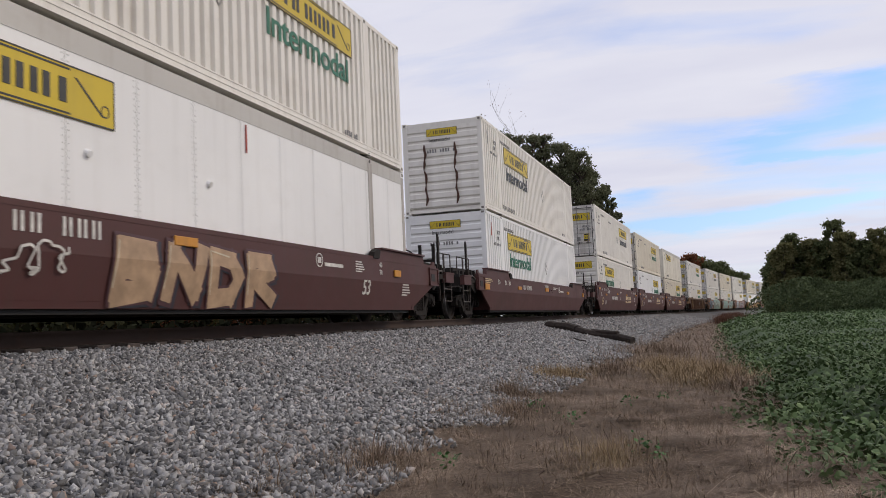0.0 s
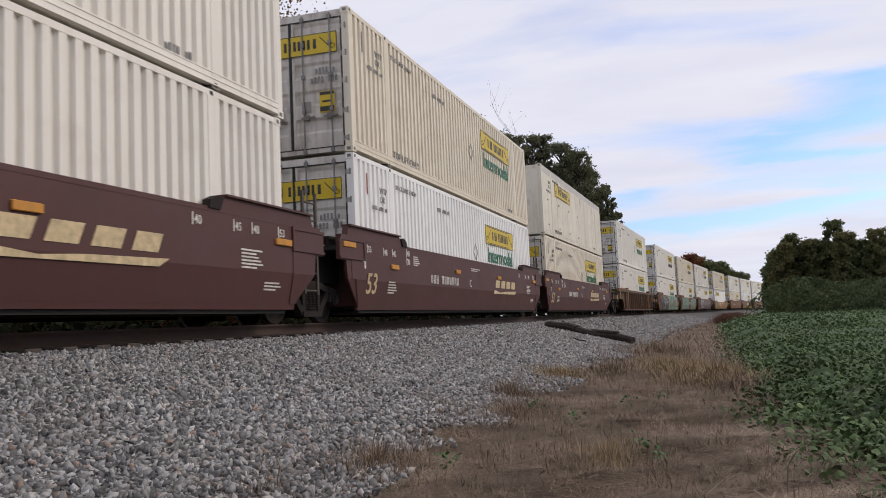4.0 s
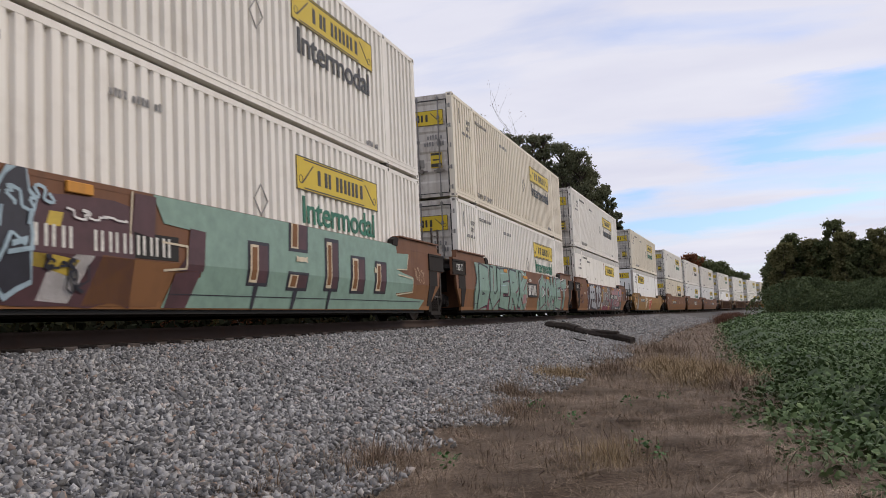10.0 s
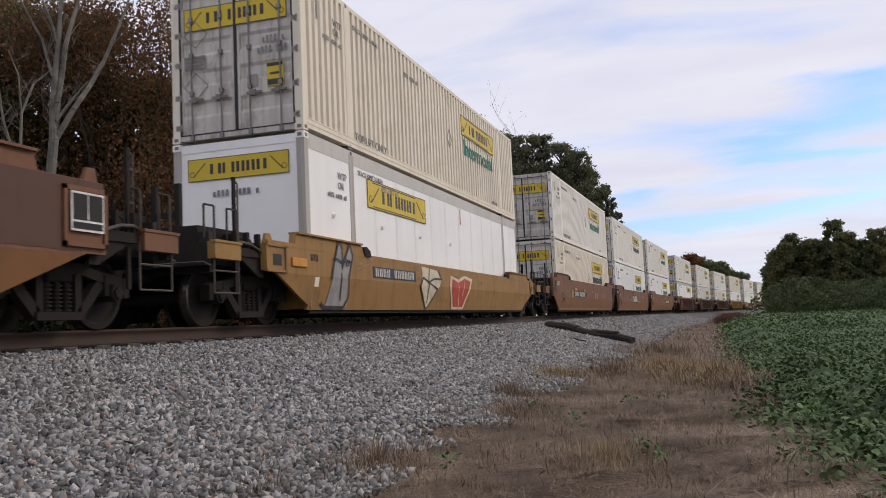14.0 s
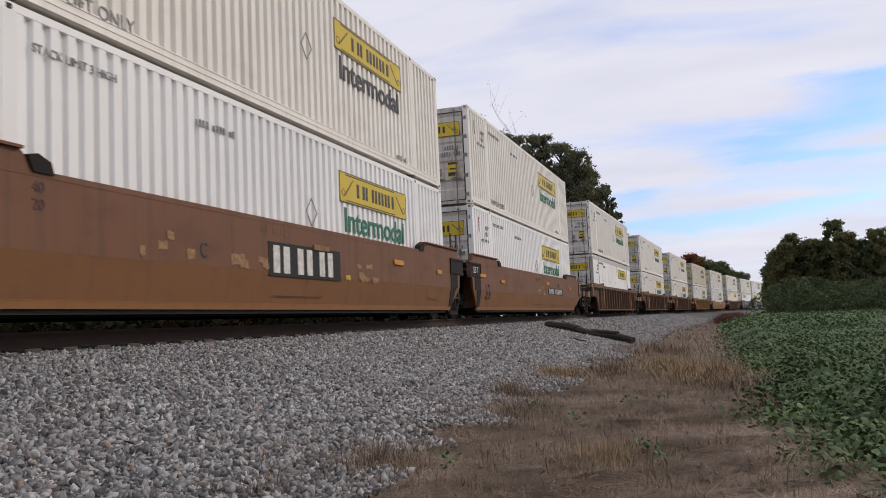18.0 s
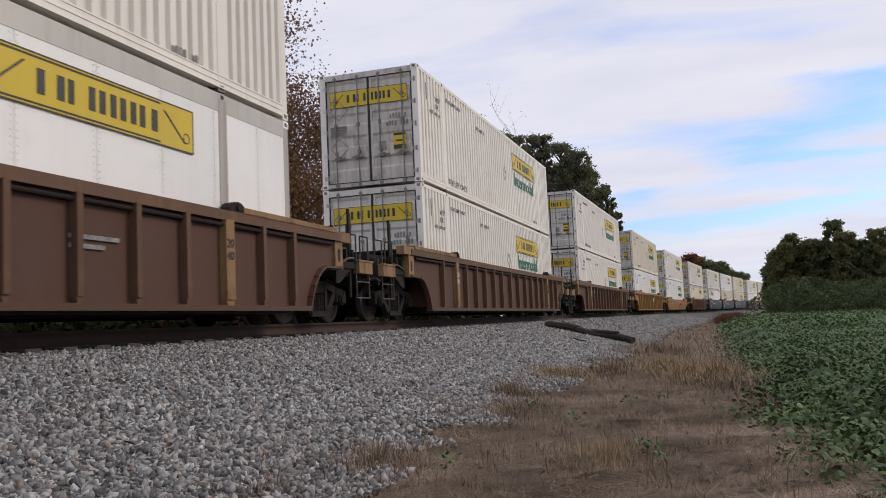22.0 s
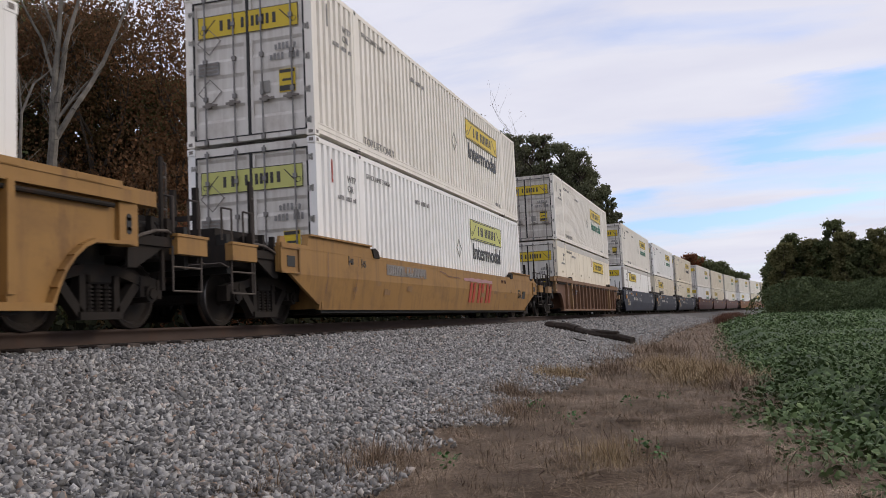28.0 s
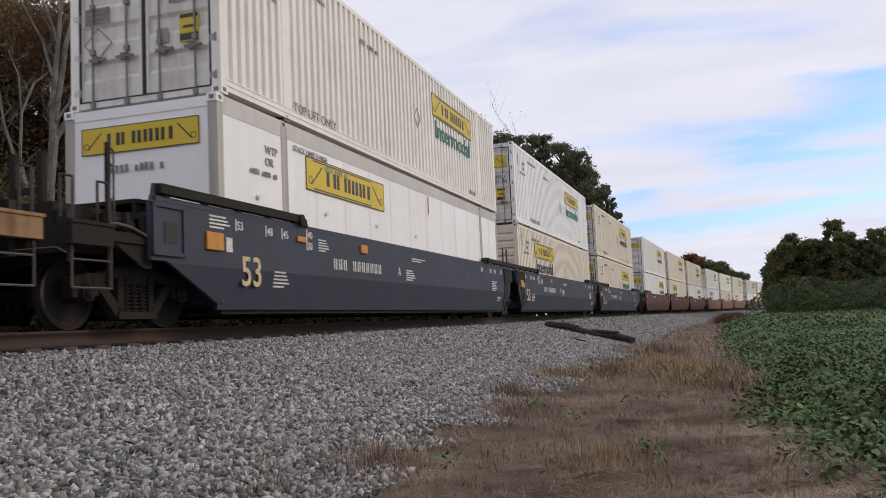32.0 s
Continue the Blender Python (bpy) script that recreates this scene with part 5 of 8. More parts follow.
def scrawl(key, seed, x0, x1, z0, z1, mat, r=0.014, n=14):
    """A thin hand-drawn tag of loops."""
    def build(bm):
        rnd = random.Random(seed)
        pts = []
        for i in range(n):
            f = i / (n - 1)
            pts.append((x0 + (x1 - x0) * f + rnd.uniform(-0.12, 0.12), 0, rnd.uniform(z0, z1)))
        fine = []
        for i in range(len(pts) - 1):
            a, b = pts[i], pts[i + 1]
            for k in range(4):
                t = k / 4
                q = t * t * (3 - 2 * t)
                fine.append((a[0] + (b[0] - a[0]) * t + 0.05 * math.sin(t * 6.28), 0, a[2] + (b[2] - a[2]) * q))
        for p, q in zip(fine, fine[1:]):
            d = Vector((q[0] - p[0], 0, q[2] - p[2]))
            if d.length < 1e-4:
                continue
            nrm = Vector((-d.z, 0, d.x)).normalized() * r
            v = [bm.verts.new((p[0] + nrm.x * s, y, p[2] + nrm.z * s)) for s, y in ((1, 0), (-1, 0))] + [bm.verts.new((q[0] + nrm.x * s, 0, q[2] + nrm.z * s)) for s in (-1, 1)]
            f = bm.faces.new(v)
    return lambda c: tagged(part("spray_tag", mesh(key, folded(build), mat), c, "thin sprayed tag", Matrix.Translation((-CL, -HW - 0.034, 0))), kind="stuff")


# ---- the train: s of each load's front end when 16 s have gone by ----
SPEED, EASING, CURVING = 12.76755, -0.02791, -0.00024


def gone(t):
    """Metres the train has rolled since 16 s."""
    d = t - 16
    return SPEED * d + EASING * d * d / 2 + CURVING * d ** 3 / 3


marks = lambda col, n: [number("53", 0.40, col, 0.15 if n else 0.3, 0.53)]
def tick(text, x, z, col):
    return [panel("tick_" + col.name, 0.03, 0.17, col, x, z, "stencil"), on_side(words(text, 0.12, col, 0.01), x + 0.05, z + 0.02, "stencil")]


stencil_set = lambda col: (tick("53", 0.15, 1.31, col) + tick("48", 1.0, 1.30, col) + tick("45", 1.5, 1.30, col) + tick("40", 2.35, 1.36, col) + tick("20", 2.35, 1.18, col) + tick("53", 15.7, 1.31, col) + tick("48", 14.9, 1.30, col) + tick("45", 14.4, 1.30, col) + tick("40", 13.4, 1.30, col)
                           + [block_lines("small_text", 5, 0.42, 0.045, col, 2.8, 1.2), block_lines("small_text_b", 6, 0.6, 0.05, col, 14.6, 0.8), block_lines("small_text_c", 2, 0.9, 0.05, col, 7.5, 1.28),
                              block_lines("small_text_d", 3, 0.5, 0.05, col, 15.3, 0.5), block_lines("framed_text", 5, 0.5, 0.055, col, 1.25, 0.55), panel("pale_tag", 0.16, 0.2, col, -0.1, 1.0)])
std_refl = [reflector(-1.0, 1.36, 0.55), reflector(1.4, 1.05, 0.4), reflector(6.0, 1.15, 0.4), reflector(10.4, 1.15, 0.4), reflector(15.6, 1.2, 0.5)]
MAROON_SINGLE = [reflector(-0.9, 1.18, 0.5, 0.22), reflector(3.2, 1.25), reflector(7.5, 1.2), reflector(11.5, 1.2), reflector(15.8, 1.0, 0.4, 0.2), bars("road_no", 8, 0.17, 0.16, WINK, 4.0, 1.22)]
LAYOUT = [
    # front s, kind, paint, coupled front, coupled rear, (lower: kind, turned, skin, door, word, sheet), (upper: ...)
    (-205.6, "smooth", MAROON, 1, 1, ("plate", 1, BRIGHT, DOORW, GREEN, YELLOW), ("ribbed", 0, WHITE, DOORW, GREEN, YELLOW)),
    (-182.2, "smooth", MAROON, 1, 1, ("ribbed", 1, BRIGHT, DOORW, GREEN, YELLOW), ("ribbed", 1, WHITE, DOORR, INK, YELLOW)),
    (-158.94, "smooth", MAROON, 1, 0, ("ribbed", 1, WHITE, DOORW, GREEN, YELLOW), ("ribbed", 0, WHITE, DOORW, INK, YELLOW)),
    (-139.78, "smooth", MAROON, 0, 0, ("ribbed", 0, BRIGHT, DOORW, GREEN, YELLOW), ("ribbed", 0, CREAM, DOORR, GREEN, YELLOW)),
    (-120.6, "smooth", MAROON, 0, 1, ("ribbed", 0, CREAM, DOORW, GREEN, YELLOW), ("plate", 1, DINGY, DOORR, GREEN, YELLOW)),
    (-97.3, "ribbed", BROWN, 1, 1, ("ribbed", 0, WHITE, DOORW, GREEN, YELLOW), ("ribbed", 0, WHITE, DOORW, GREEN, YELLOW)),
    (-74.1, "smooth", RUSTOR, 1, 0, ("ribbed", 0, WHITE, DOORW, GREEN, YELLOW), ("ribbed", 0, WHITE, DOORW, INK, YELLOW)),
    (-54.8, "smooth", RUSTOR, 0, 0, ("ribbed", 0, WHITE, DOORR, GREEN, YELLOW), ("ribbed", 0, CREAM, DOORR, INK, YELLOW)),
    (-35.6, "smooth", RUSTOR, 0, 1, ("plate", 0, WHITE, DOORR, GREEN, YELLOW), ("ribbed", 0, WHITE, DOORR, INK, YELLOW)),
    (-12.4, "smooth", YELOR, 1, 1, ("plate", 1, BRIGHT, DOORW, GREEN, YELLOW), ("ribbed", 0, CREAM, DOORR, GREEN, YELLOW)),
    (11.0, "smooth", RUSTOR, 1, 0, ("ribbed", 0, CREAM, DOORW, INK, YELLOW), ("ribbed", 0, WHITE, DOORR, GREEN, YELLOW)),
    (30.2, "smooth", RUSTOR, 0, 0, ("ribbed", 0, BRIGHT, DOORW, GREEN, YELLOW), ("ribbed", 0, WHITE, DOORW, INK, YELLOW)),
    (49.34, "smooth", RUSTOR, 0, 1, ("ribbed", 0, BRIGHT, DOORW, GREEN, YELLOW), ("ribbed", 0, WHITE, DOORR, GREEN, YELLOW)),
    (72.5, "ribbed", BROWN, 1, 1, ("plate", 0, BRIGHT, DOORW, GREEN, YELLOW), ("ribbed", 0, WHITE, DOORW, GREEN, YELLOW)),
    (95.5, "ribbed", BROWN, 1, 1, ("ribbed", 0, WHITE, DOORW, GREEN, YELLOW), ("ribbed", 0, WHITE, DOORR, GREEN, YELLOW)),
    (118.65, "ribbed", BROWN, 1, 1, ("ribbed", 0, WHITE, DOORW, GREEN, YELLOW), ("ribbed", 0, WHITE, DOORW, GREEN, YELLOW)),
    (141.7, "ribbed", YELOR, 1, 1, ("ribbed", 0, BRIGHT, DOORW, GREEN, YELLOW), ("ribbed", 0, CREAM, DOORR, GREEN, YELLOW)),
    (164.7, "smooth", YELOR, 1, 1, ("ribbed", 0, BRIGHT, DOORW, INK, PALE), ("ribbed", 0, WHITE, DOORW, INK, YELLOW)),
    (188.1, "ribbed", BROWN2, 1, 1, ("plate", 0, CREAM, DOORW, GREEN, YELLOW), ("ribbed", 0, WHITE, DOORR, GREEN, YELLOW)),
    (210.85, "smooth", NAVY, 1, 0, ("plate", 1, BRIGHT, DOORW, GREEN, YELLOW), ("ribbed", 0, WHITE, DOORW, GREEN, YELLOW)),
    (230.0, "smooth", NAVY, 0, 0, ("ribbed", 1, CREAM, DOORW, INK, YELLOW), ("ribbed", 0, BRIGHT, DOORW, GREEN, YELLOW)),
    (249.2, "smooth", NAVY, 0, 1, ("ribbed", 0, CREAM, DOORW, GREEN, YELLOW), ("ribbed", 0, CREAM, DOORW, INK, YELLOW)),
]
# the tail of the train, alike cars in sets of three
tail_s, tail_paint = 272.4, (MAROON, RUSTOR, BROWN, MAROON, RUSTOR)
for i in range(12):
    col = tail_paint[(i // 3) % 5]
    LAYOUT.append((tail_s, "smooth", col, int(i % 3 == 0), int(i % 3 == 2),
                   ("ribbed", i % 2, (BRIGHT, CREAM, WHITE)[i % 3], DOORW, GREEN, YELLOW), ("ribbed", 0, (WHITE, CREAM, DINGY, WHITE)[i % 4], DOORW, GREEN, YELLOW)))
    tail_s += 23.2 if i % 3 == 2 else 19.16

PAINT_WORDS = {MAROON.name: "maroon", BROWN.name: "weathered brown", BROWN2.name: "rusty brown", RUSTOR.name: "rust-orange", YELOR.name: "yellow-orange", NAVY.name: "dark blue"}
SKIN_WORDS = {WHITE.name: "white", BRIGHT.name: "clean white", CREAM.name: "yellowed white", DINGY.name: "rust-stained white"}
stub = [on_side(words("125 T", 0.17, WINK, 0.01), -0.80, 1.25, "stencil", "", 0.02)]
mint_cuts = [(7.95, 0.60, 0.5, 0.55, 1), (9.22, 1.18, 0.55, 0.36, 0), (9.16, 0.56, 0.6, 0.2, 1), (10.52, 0.58, 0.45, 0.80, 1), (11.62, 0.56, 0.56, 0.60, 0), (12.80, 0.58, 0.50, 0.54, 0)]
seam = lambda key, x0, x1, z: line_mark(key, [[(x0, z), (x1, z)]], 0.012, SPRAYK)
EXTRA = {
    0: [reflector(3.2, 1.02), reflector(7.2, 1.0, 0.5, 0.12), reflector(14.9, 0.9, 0.35, 0.14), bars("big_no", 6, 0.22, 0.20, WINK, 4.65, 0.96, "white stencilled number blocks"), lettered("rough", "BNDR", 6.0, 9.9, 0.27, 1.06, SPRAYT, SPRAYM, 0.26, SPRAYK, None, SPRAYO, 0.1), scrawl("tag_a", 4, 4.5, 5.4, 0.5, 0.92, WINK, 0.014, 12),
        ring_mark("ring", 11.35, 1.05, 0.12, WINK), block_lines("ring_text", 1, 1.1, 0.12, WINK, 11.55, 0.96), number("53", 0.28, WINK, 13.28, 0.51), on_side(words("40\n20", 0.10, WINK), 14.1, 1.06), block_lines("framed_text", 5, 0.5, 0.055, WINK, 15.45, 0.52), block_lines("small_text", 5, 0.42, 0.045, WINK, 12.9, 0.92)],
    1: [reflector(-1.0, 0.81, 0.45, 0.18), reflector(3.2, 0.90, 0.42, 0.11), reflector(7.81, 0.93, 0.56, 0.14), reflector(12.55, 0.90, 0.42, 0.12), reflector(16.76, 0.85, 0.3, 0.18), bars("road_no", 8, 0.22, 0.15, WINK, 4.05, 0.92), bars("road_no_s", 8, 0.085, 0.085, WINK, 7.8, 1.09), block_lines("rail_text", 2, 0.95, 0.05, WINK, 9.4, 1.05), ring_mark("ring", 10.75, 1.06, 0.11, WINK), block_lines("ring_text", 1, 1.0, 0.12, WINK, 10.95, 0.96), bars("fade_bars", 6, 0.12, 0.12, SPRAYM, 8.55, 0.92), block_lines("end_text", 3, 0.8, 0.05, GOLD, -0.9, 1.02)] + tick("53", 0.6, 1.0, WINK) + tick("53", 1.45, 1.0, WINK) + tick("48", 1.95, 1.0, WINK),
    2: [number("53", 0.40, GOLD, 0.1, 0.53), bars("road_b", 11, 0.21, 0.20, WINK, 4.0, 0.84), on_side(words("A", 0.2, WINK), 7.3, 0.84), slanted_mark("sloped", 3.0, 0.42, GOLD, 9.9, 0.70)] + stencil_set(WINK) + std_refl,
    3: [number("53", 0.40, GOLD, 0.1, 0.53), bars("road_b", 11, 0.21, 0.20, WINK, 4.0, 0.84), on_side(words("C", 0.2, WINK), 7.3, 0.84), slanted_mark("sloped", 3.0, 0.42, GOLD, 9.9, 0.70)] + stencil_set(WINK) + std_refl,
    4: [number("53", 0.40, GOLD, 0.1, 0.53), on_side(words("125 T", 0.15, WINK, 0.01), -0.55, 1.30), bars("road_b", 11, 0.21, 0.20, WINK, 4.0, 0.84), on_side(words("B", 0.2, WINK), 7.3, 0.84), slanted_mark("sloped", 3.0, 0.42, GOLD, 9.9, 0.70)] + stencil_set(WINK) + std_refl,
    5: [bars("road_f", 9, 0.13, 0.15, GOLD, 2.25, 1.10), reflector(-1.0, 1.46, 0.6, 0.10), scrawl("tag_c", 61, 8.8, 9.8, 0.4, 1.2, WINK, 0.02), reflector(5.5, 1.46, 0.5, 0.08)],
    6: [shape("worn_front", [rag(-1.70, 0.75, 0.82, 1.60, 31, 9, 0.012)], SCORCH, "weathered_field", "dark weathered brown patch", 0.005), reflector(0.2, 1.2, 0.35, 0.22), shape("dark_field", [rag(0.7, 5.4, 0.28, 1.42, 8)], SPRAYM, "spray_fill"), sprayed("loops", 21, 1.0, 3.8, 0.34, 1.44, 4, SPRAYK, SPRAYC, SPRAYC), reflector(2.3, 1.40, 0.42, 0.11), reflector(4.28, 1.42, 0.40, 0.12),
        shape("yellow_dab", [[(3.5, 0.66), (4.0, 0.62), (4.02, 0.76), (3.5, 0.78)], [(4.0, 1.05), (4.2, 1.05), (4.25, 1.2), (4.05, 1.2)], [(4.02, 0.62), (4.35, 0.55), (4.5, 0.72), (4.1, 0.76)]], SPRAYY), shape("check_patch", [[(3.95, 0.32), (4.4, 0.30), (4.72, 0.78), (4.45, 0.78), (4.05, 0.58)]], SPRAYW), scrawl("check_lines", 24, 4.05, 4.6, 0.32, 0.75, SPRAYK, 0.012, 16), scrawl("zigzag", 25, 4.3, 5.2, 1.12, 1.26, SPRAYW, 0.012, 9), scrawl("blue_tag", 26, 3.5, 4.0, 1.15, 1.45, SPRAYC, 0.018, 8), shape("bare_field", [[(4.6, 0.28), (5.9, 0.28), (6.1, 0.75), (4.85, 0.80)]], RUSTLOW),
        shape("mint_field", [[(6.0, 0.27), (6.2, 0.62), (6.75, 0.62), (6.85, 1.2), (5.95, 1.25), (5.75, 1.52), (14.0, 1.52), (14.05, 1.40), (14.75, 1.42), (14.65, 1.08), (14.1, 1.04), (15.05, 0.92), (15.0, 0.62), (14.0, 0.56), (14.1, 0.50), (15.9, 0.44), (15.6, 0.27)]], MINT, "spray_fill", "mint-green sprayed field", 0.011),
        shape("maroon_block", [[(6.05, 0.27), (6.5, 0.27), (6.75, 0.70), (6.2, 0.66)], [(6.2, 0.68), (6.8, 0.70), (6.85, 1.22), (6.5, 1.24), (6.45, 0.9)], [(5.35, 1.1), (5.75, 1.05), (5.8, 1.5), (5.4, 1.5)]], SPRAYM, "spray_shade", "", 0.015),
        line_mark("cream_rim", [[(5.3, 1.05), (5.35, 1.5)], [(5.9, 1.02), (6.42, 1.0), (6.4, 0.72), (5.95, 0.68)], [(14.0, 1.06), (14.6, 1.08), (14.72, 1.4)], [(14.05, 0.95), (14.95, 0.9), (15.0, 0.6), (14.0, 0.53)]], 0.03, SPRAYO), seam("seam_a", 6.1, 15.6, 0.40),
        splashes("worn_a", 71, 6.6, 13.8, 0.95, 1.05, 6, SPRAYM, 0.4, 0.1), splashes("worn_b", 72, 9.8, 13.9, 1.36, 1.42, 6, TAN, 0.35, 0.1), shape("white_dab", [rag(9.4, 9.8, 0.98, 1.06, 3, 5, 0.02), rag(12.7, 13.0, 0.95, 1.03, 4, 5, 0.02)], SPRAYO, "touched_up_patch", "", 0.03), scrawl("tag_end", 27, 15.1, 15.7, 0.8, 1.2, SPRAYT, 0.008, 14)]
       + counters("mint_cut", mint_cuts, SPRAYM, RUSTLOW, SPRAYO) + road_number("no_a", 3.35, 0.80, 2.9, 0.30, 11),
    7: stub + [shape("mint_field_b", [[(1.0, 0.27), (0.8, 0.7), (1.1, 1.1), (0.9, 1.5), (7.0, 1.52), (7.6, 1.4), (7.65, 1.1), (7.45, 0.27)]], MINT, "spray_fill", "mint-green sprayed field", 0.008),
        lettered("mint_b", "BUERK", 1.2, 7.5, 0.28, 1.50, MINT, SPRAYK, 0.36, SPRAYR, None, SPRAYC), shape("crimson_cuts", [[(3.6, 0.6), (3.85, 0.7), (3.95, 1.3), (3.8, 1.4)], [(4.1, 0.27), (4.5, 0.27), (4.3, 0.5)], [(4.65, 0.27), (4.85, 0.27), (4.75, 0.52)], [(5.8, 0.27), (6.15, 0.27), (5.95, 0.75)], [(2.3, 0.27), (2.6, 0.27), (2.5, 0.5)]], SPRAYR, "spray_shade", "", 0.013),
        line_mark("black_bends", [[(0.95, 1.45), (1.1, 1.1), (0.85, 0.7), (1.0, 0.3)], [(4.24, 0.94), (4.52, 0.52), (4.12, 0.27)]], 0.05, SPRAYK), seam("seam_b", 1.0, 7.5, 0.40), line_mark("white_rim", [[(6.9, 1.45), (7.55, 1.35), (7.7, 1.1), (7.5, 0.27)]], 0.03, SPRAYW),
        reflector(4.22, 1.40, 0.45, 0.11), reflector(7.0, 1.3, 0.6, 0.10), shape("pink_scrawl", [rag(6.9, 7.4, 0.45, 0.75, 9, 6, 0.03)], SPRAYP, "spray_shape", "", 0.03), panel("tri_panel", 1.55, 0.50, BLACKD, 7.75, 0.68), three_mark("mark_s", 1.4, 0.36, WINK, 7.83, 0.75), scrawl("tag_b", 33, 7.75, 8.3, 1.2, 1.32, WINK, 0.010, 8),
        shape("mint_foot", [[(9.5, 0.27), (9.45, 0.6), (9.8, 0.9), (9.75, 1.35), (10.4, 1.3), (11.0, 0.6), (14.0, 0.40), (14.2, 0.27)]], MINT, "spray_fill", "", 0.008), lettered("comet", "COMET", 9.6, 15.4, 0.28, 1.50, MINT, SPRAYK, 0.33, SPRAYR, SPRAYW, SPRAYC), seam("seam_c", 9.5, 15.2, 0.40), reflector(11.1, 1.42, 0.5, 0.09), shape("grey_dab", [rag(10.6, 10.95, 1.3, 1.42, 5, 5, 0.02)], SPRAYG, "touched_up_patch", "", 0.036), scrawl("tag_d", 34, 15.5, 16.1, 1.2, 1.36, WINK, 0.010, 9), scrawl("pink_tag", 35, 11.1, 11.5, 0.3, 0.6, SPRAYP, 0.02, 9)],
    8: stub + [shape("worn_rear", [rag(15.9, 17.86, 0.82, 1.60, 32, 9, 0.012)], SCORCH, "weathered_field", "dark weathered brown patch", 0.005), number("53", 0.42, SPRAYM, 0.3, 0.56), reflector(0.3, 1.36, 0.42, 0.13, TAN), reflector(2.2, 1.40, 0.45, 0.11), shape("white_scuff", [rag(1.2, 1.5, 1.0, 1.08, 6, 5, 0.03)], SPRAYO, "touched_up_patch"), shape("diamond_bg", [[(2.6, 1.5), (2.0, 1.05), (2.45, 0.28), (6.5, 0.28), (6.6, 1.5)]], SPRAYM, "spray_fill", "", 0.006), line_mark("white_diamond", [[(2.65, 1.48), (2.0, 1.05), (2.4, 0.28)], [(6.55, 1.4), (6.45, 0.9), (6.55, 0.6), (6.2, 0.3)]], 0.025, SPRAYW), scrawl("diamond_tag", 44, 2.1, 2.5, 0.75, 1.15, SPRAYC, 0.01, 9),
        lettered("felts", "FELTS", 2.75, 6.35, 0.30, 1.50, SILVER, SPRAYK, 0.30, SPRAYK, None, SPRAYW), reflector(4.1, 1.38, 0.45, 0.10), panel("white_tag", 0.45, 0.10, SPRAYO, 6.38, 0.97), shape("white_fingers", [[(6.75, 0.45), (6.9, 0.3), (6.95, 0.5), (7.05, 0.28), (7.12, 0.5), (7.25, 0.3), (7.3, 0.62), (6.8, 0.62)]], SPRAYW),
        shape("crimson_field", [rag(6.95, 13.2, 0.27, 1.10, 12, 18, 0.03), rag(6.95, 9.9, 1.1, 1.5, 13, 8, 0.03)], SPRAYR, "spray_fill", "", 0.006), lettered("drems", "DREM", 7.05, 10.2, 0.50, 1.48, SPRAYG, SPRAYK, 0.20, SPRAYW, None, SPRAYW), shape("yellow_flame", [[(9.25, 0.27), (9.5, 0.27), (9.7, 0.65), (9.55, 0.66)], [(6.85, 0.7), (6.98, 0.66), (7.05, 1.3), (6.9, 1.2)]], SPRAYY, "spray_shape", "", 0.036), panel("tan_patch", 1.2, 0.28, DAB, 7.55, 1.22, "touched_up_patch", 0.038), reflector(7.2, 1.40, 0.45, 0.11),
        shape("dark_foot", [rag(10.7, 15.0, 0.27, 0.45, 15, 12, 0.02)], SPRAYK, "spray_fill", "", 0.009), lettered("pinks", "CMST", 10.8, 15.2, 0.40, 1.50, SPRAYP, SPRAYK, 0.32, SPRAYE, SPRAYW, None), shape("teal_dabs", [[(10.95, 0.5), (11.3, 0.5), (11.2, 0.8), (11.0, 0.8)], [(13.5, 1.1), (13.9, 1.15), (13.85, 1.45), (13.5, 1.45)], [(14.4, 0.32), (14.75, 0.35), (14.7, 0.75), (14.4, 0.7)]], SPRAYE, "spray_shape", "", 0.036), reflector(11.1, 1.40, 0.45, 0.09), reflector(13.5, 1.40, 0.4, 0.09), reflector(15.8, 1.28, 0.3, 0.10)]
       + road_number("no_b", 9.9, 0.86, 3.1, 0.27, 11, WINK, BLACKD, 0.36, 0.040),
    9: [shape("grey_ears", [[(0.45, 0.3), (1.35, 0.3), (1.3, 0.8), (1.5, 1.2), (1.35, 1.4), (1.2, 1.2), (1.05, 0.95), (1.0, 1.35), (0.85, 1.4), (0.75, 1.1), (0.65, 0.8)]], SPRAYG), line_mark("ear_lines", [[(0.55, 0.75), (0.75, 1.15), (0.9, 1.42), (1.03, 1.3), (1.02, 0.95), (1.2, 1.2), (1.38, 1.40), (1.5, 1.2), (1.3, 0.8), (1.38, 0.45), (1.2, 0.29), (0.4, 0.29), (0.25, 0.34)], [(0.98, 0.85), (1.02, 0.4)]], 0.045, SPRAYK), scrawl("ear_tag", 57, 0.75, 1.4, 1.0, 1.2, SPRAYK, 0.015, 8),
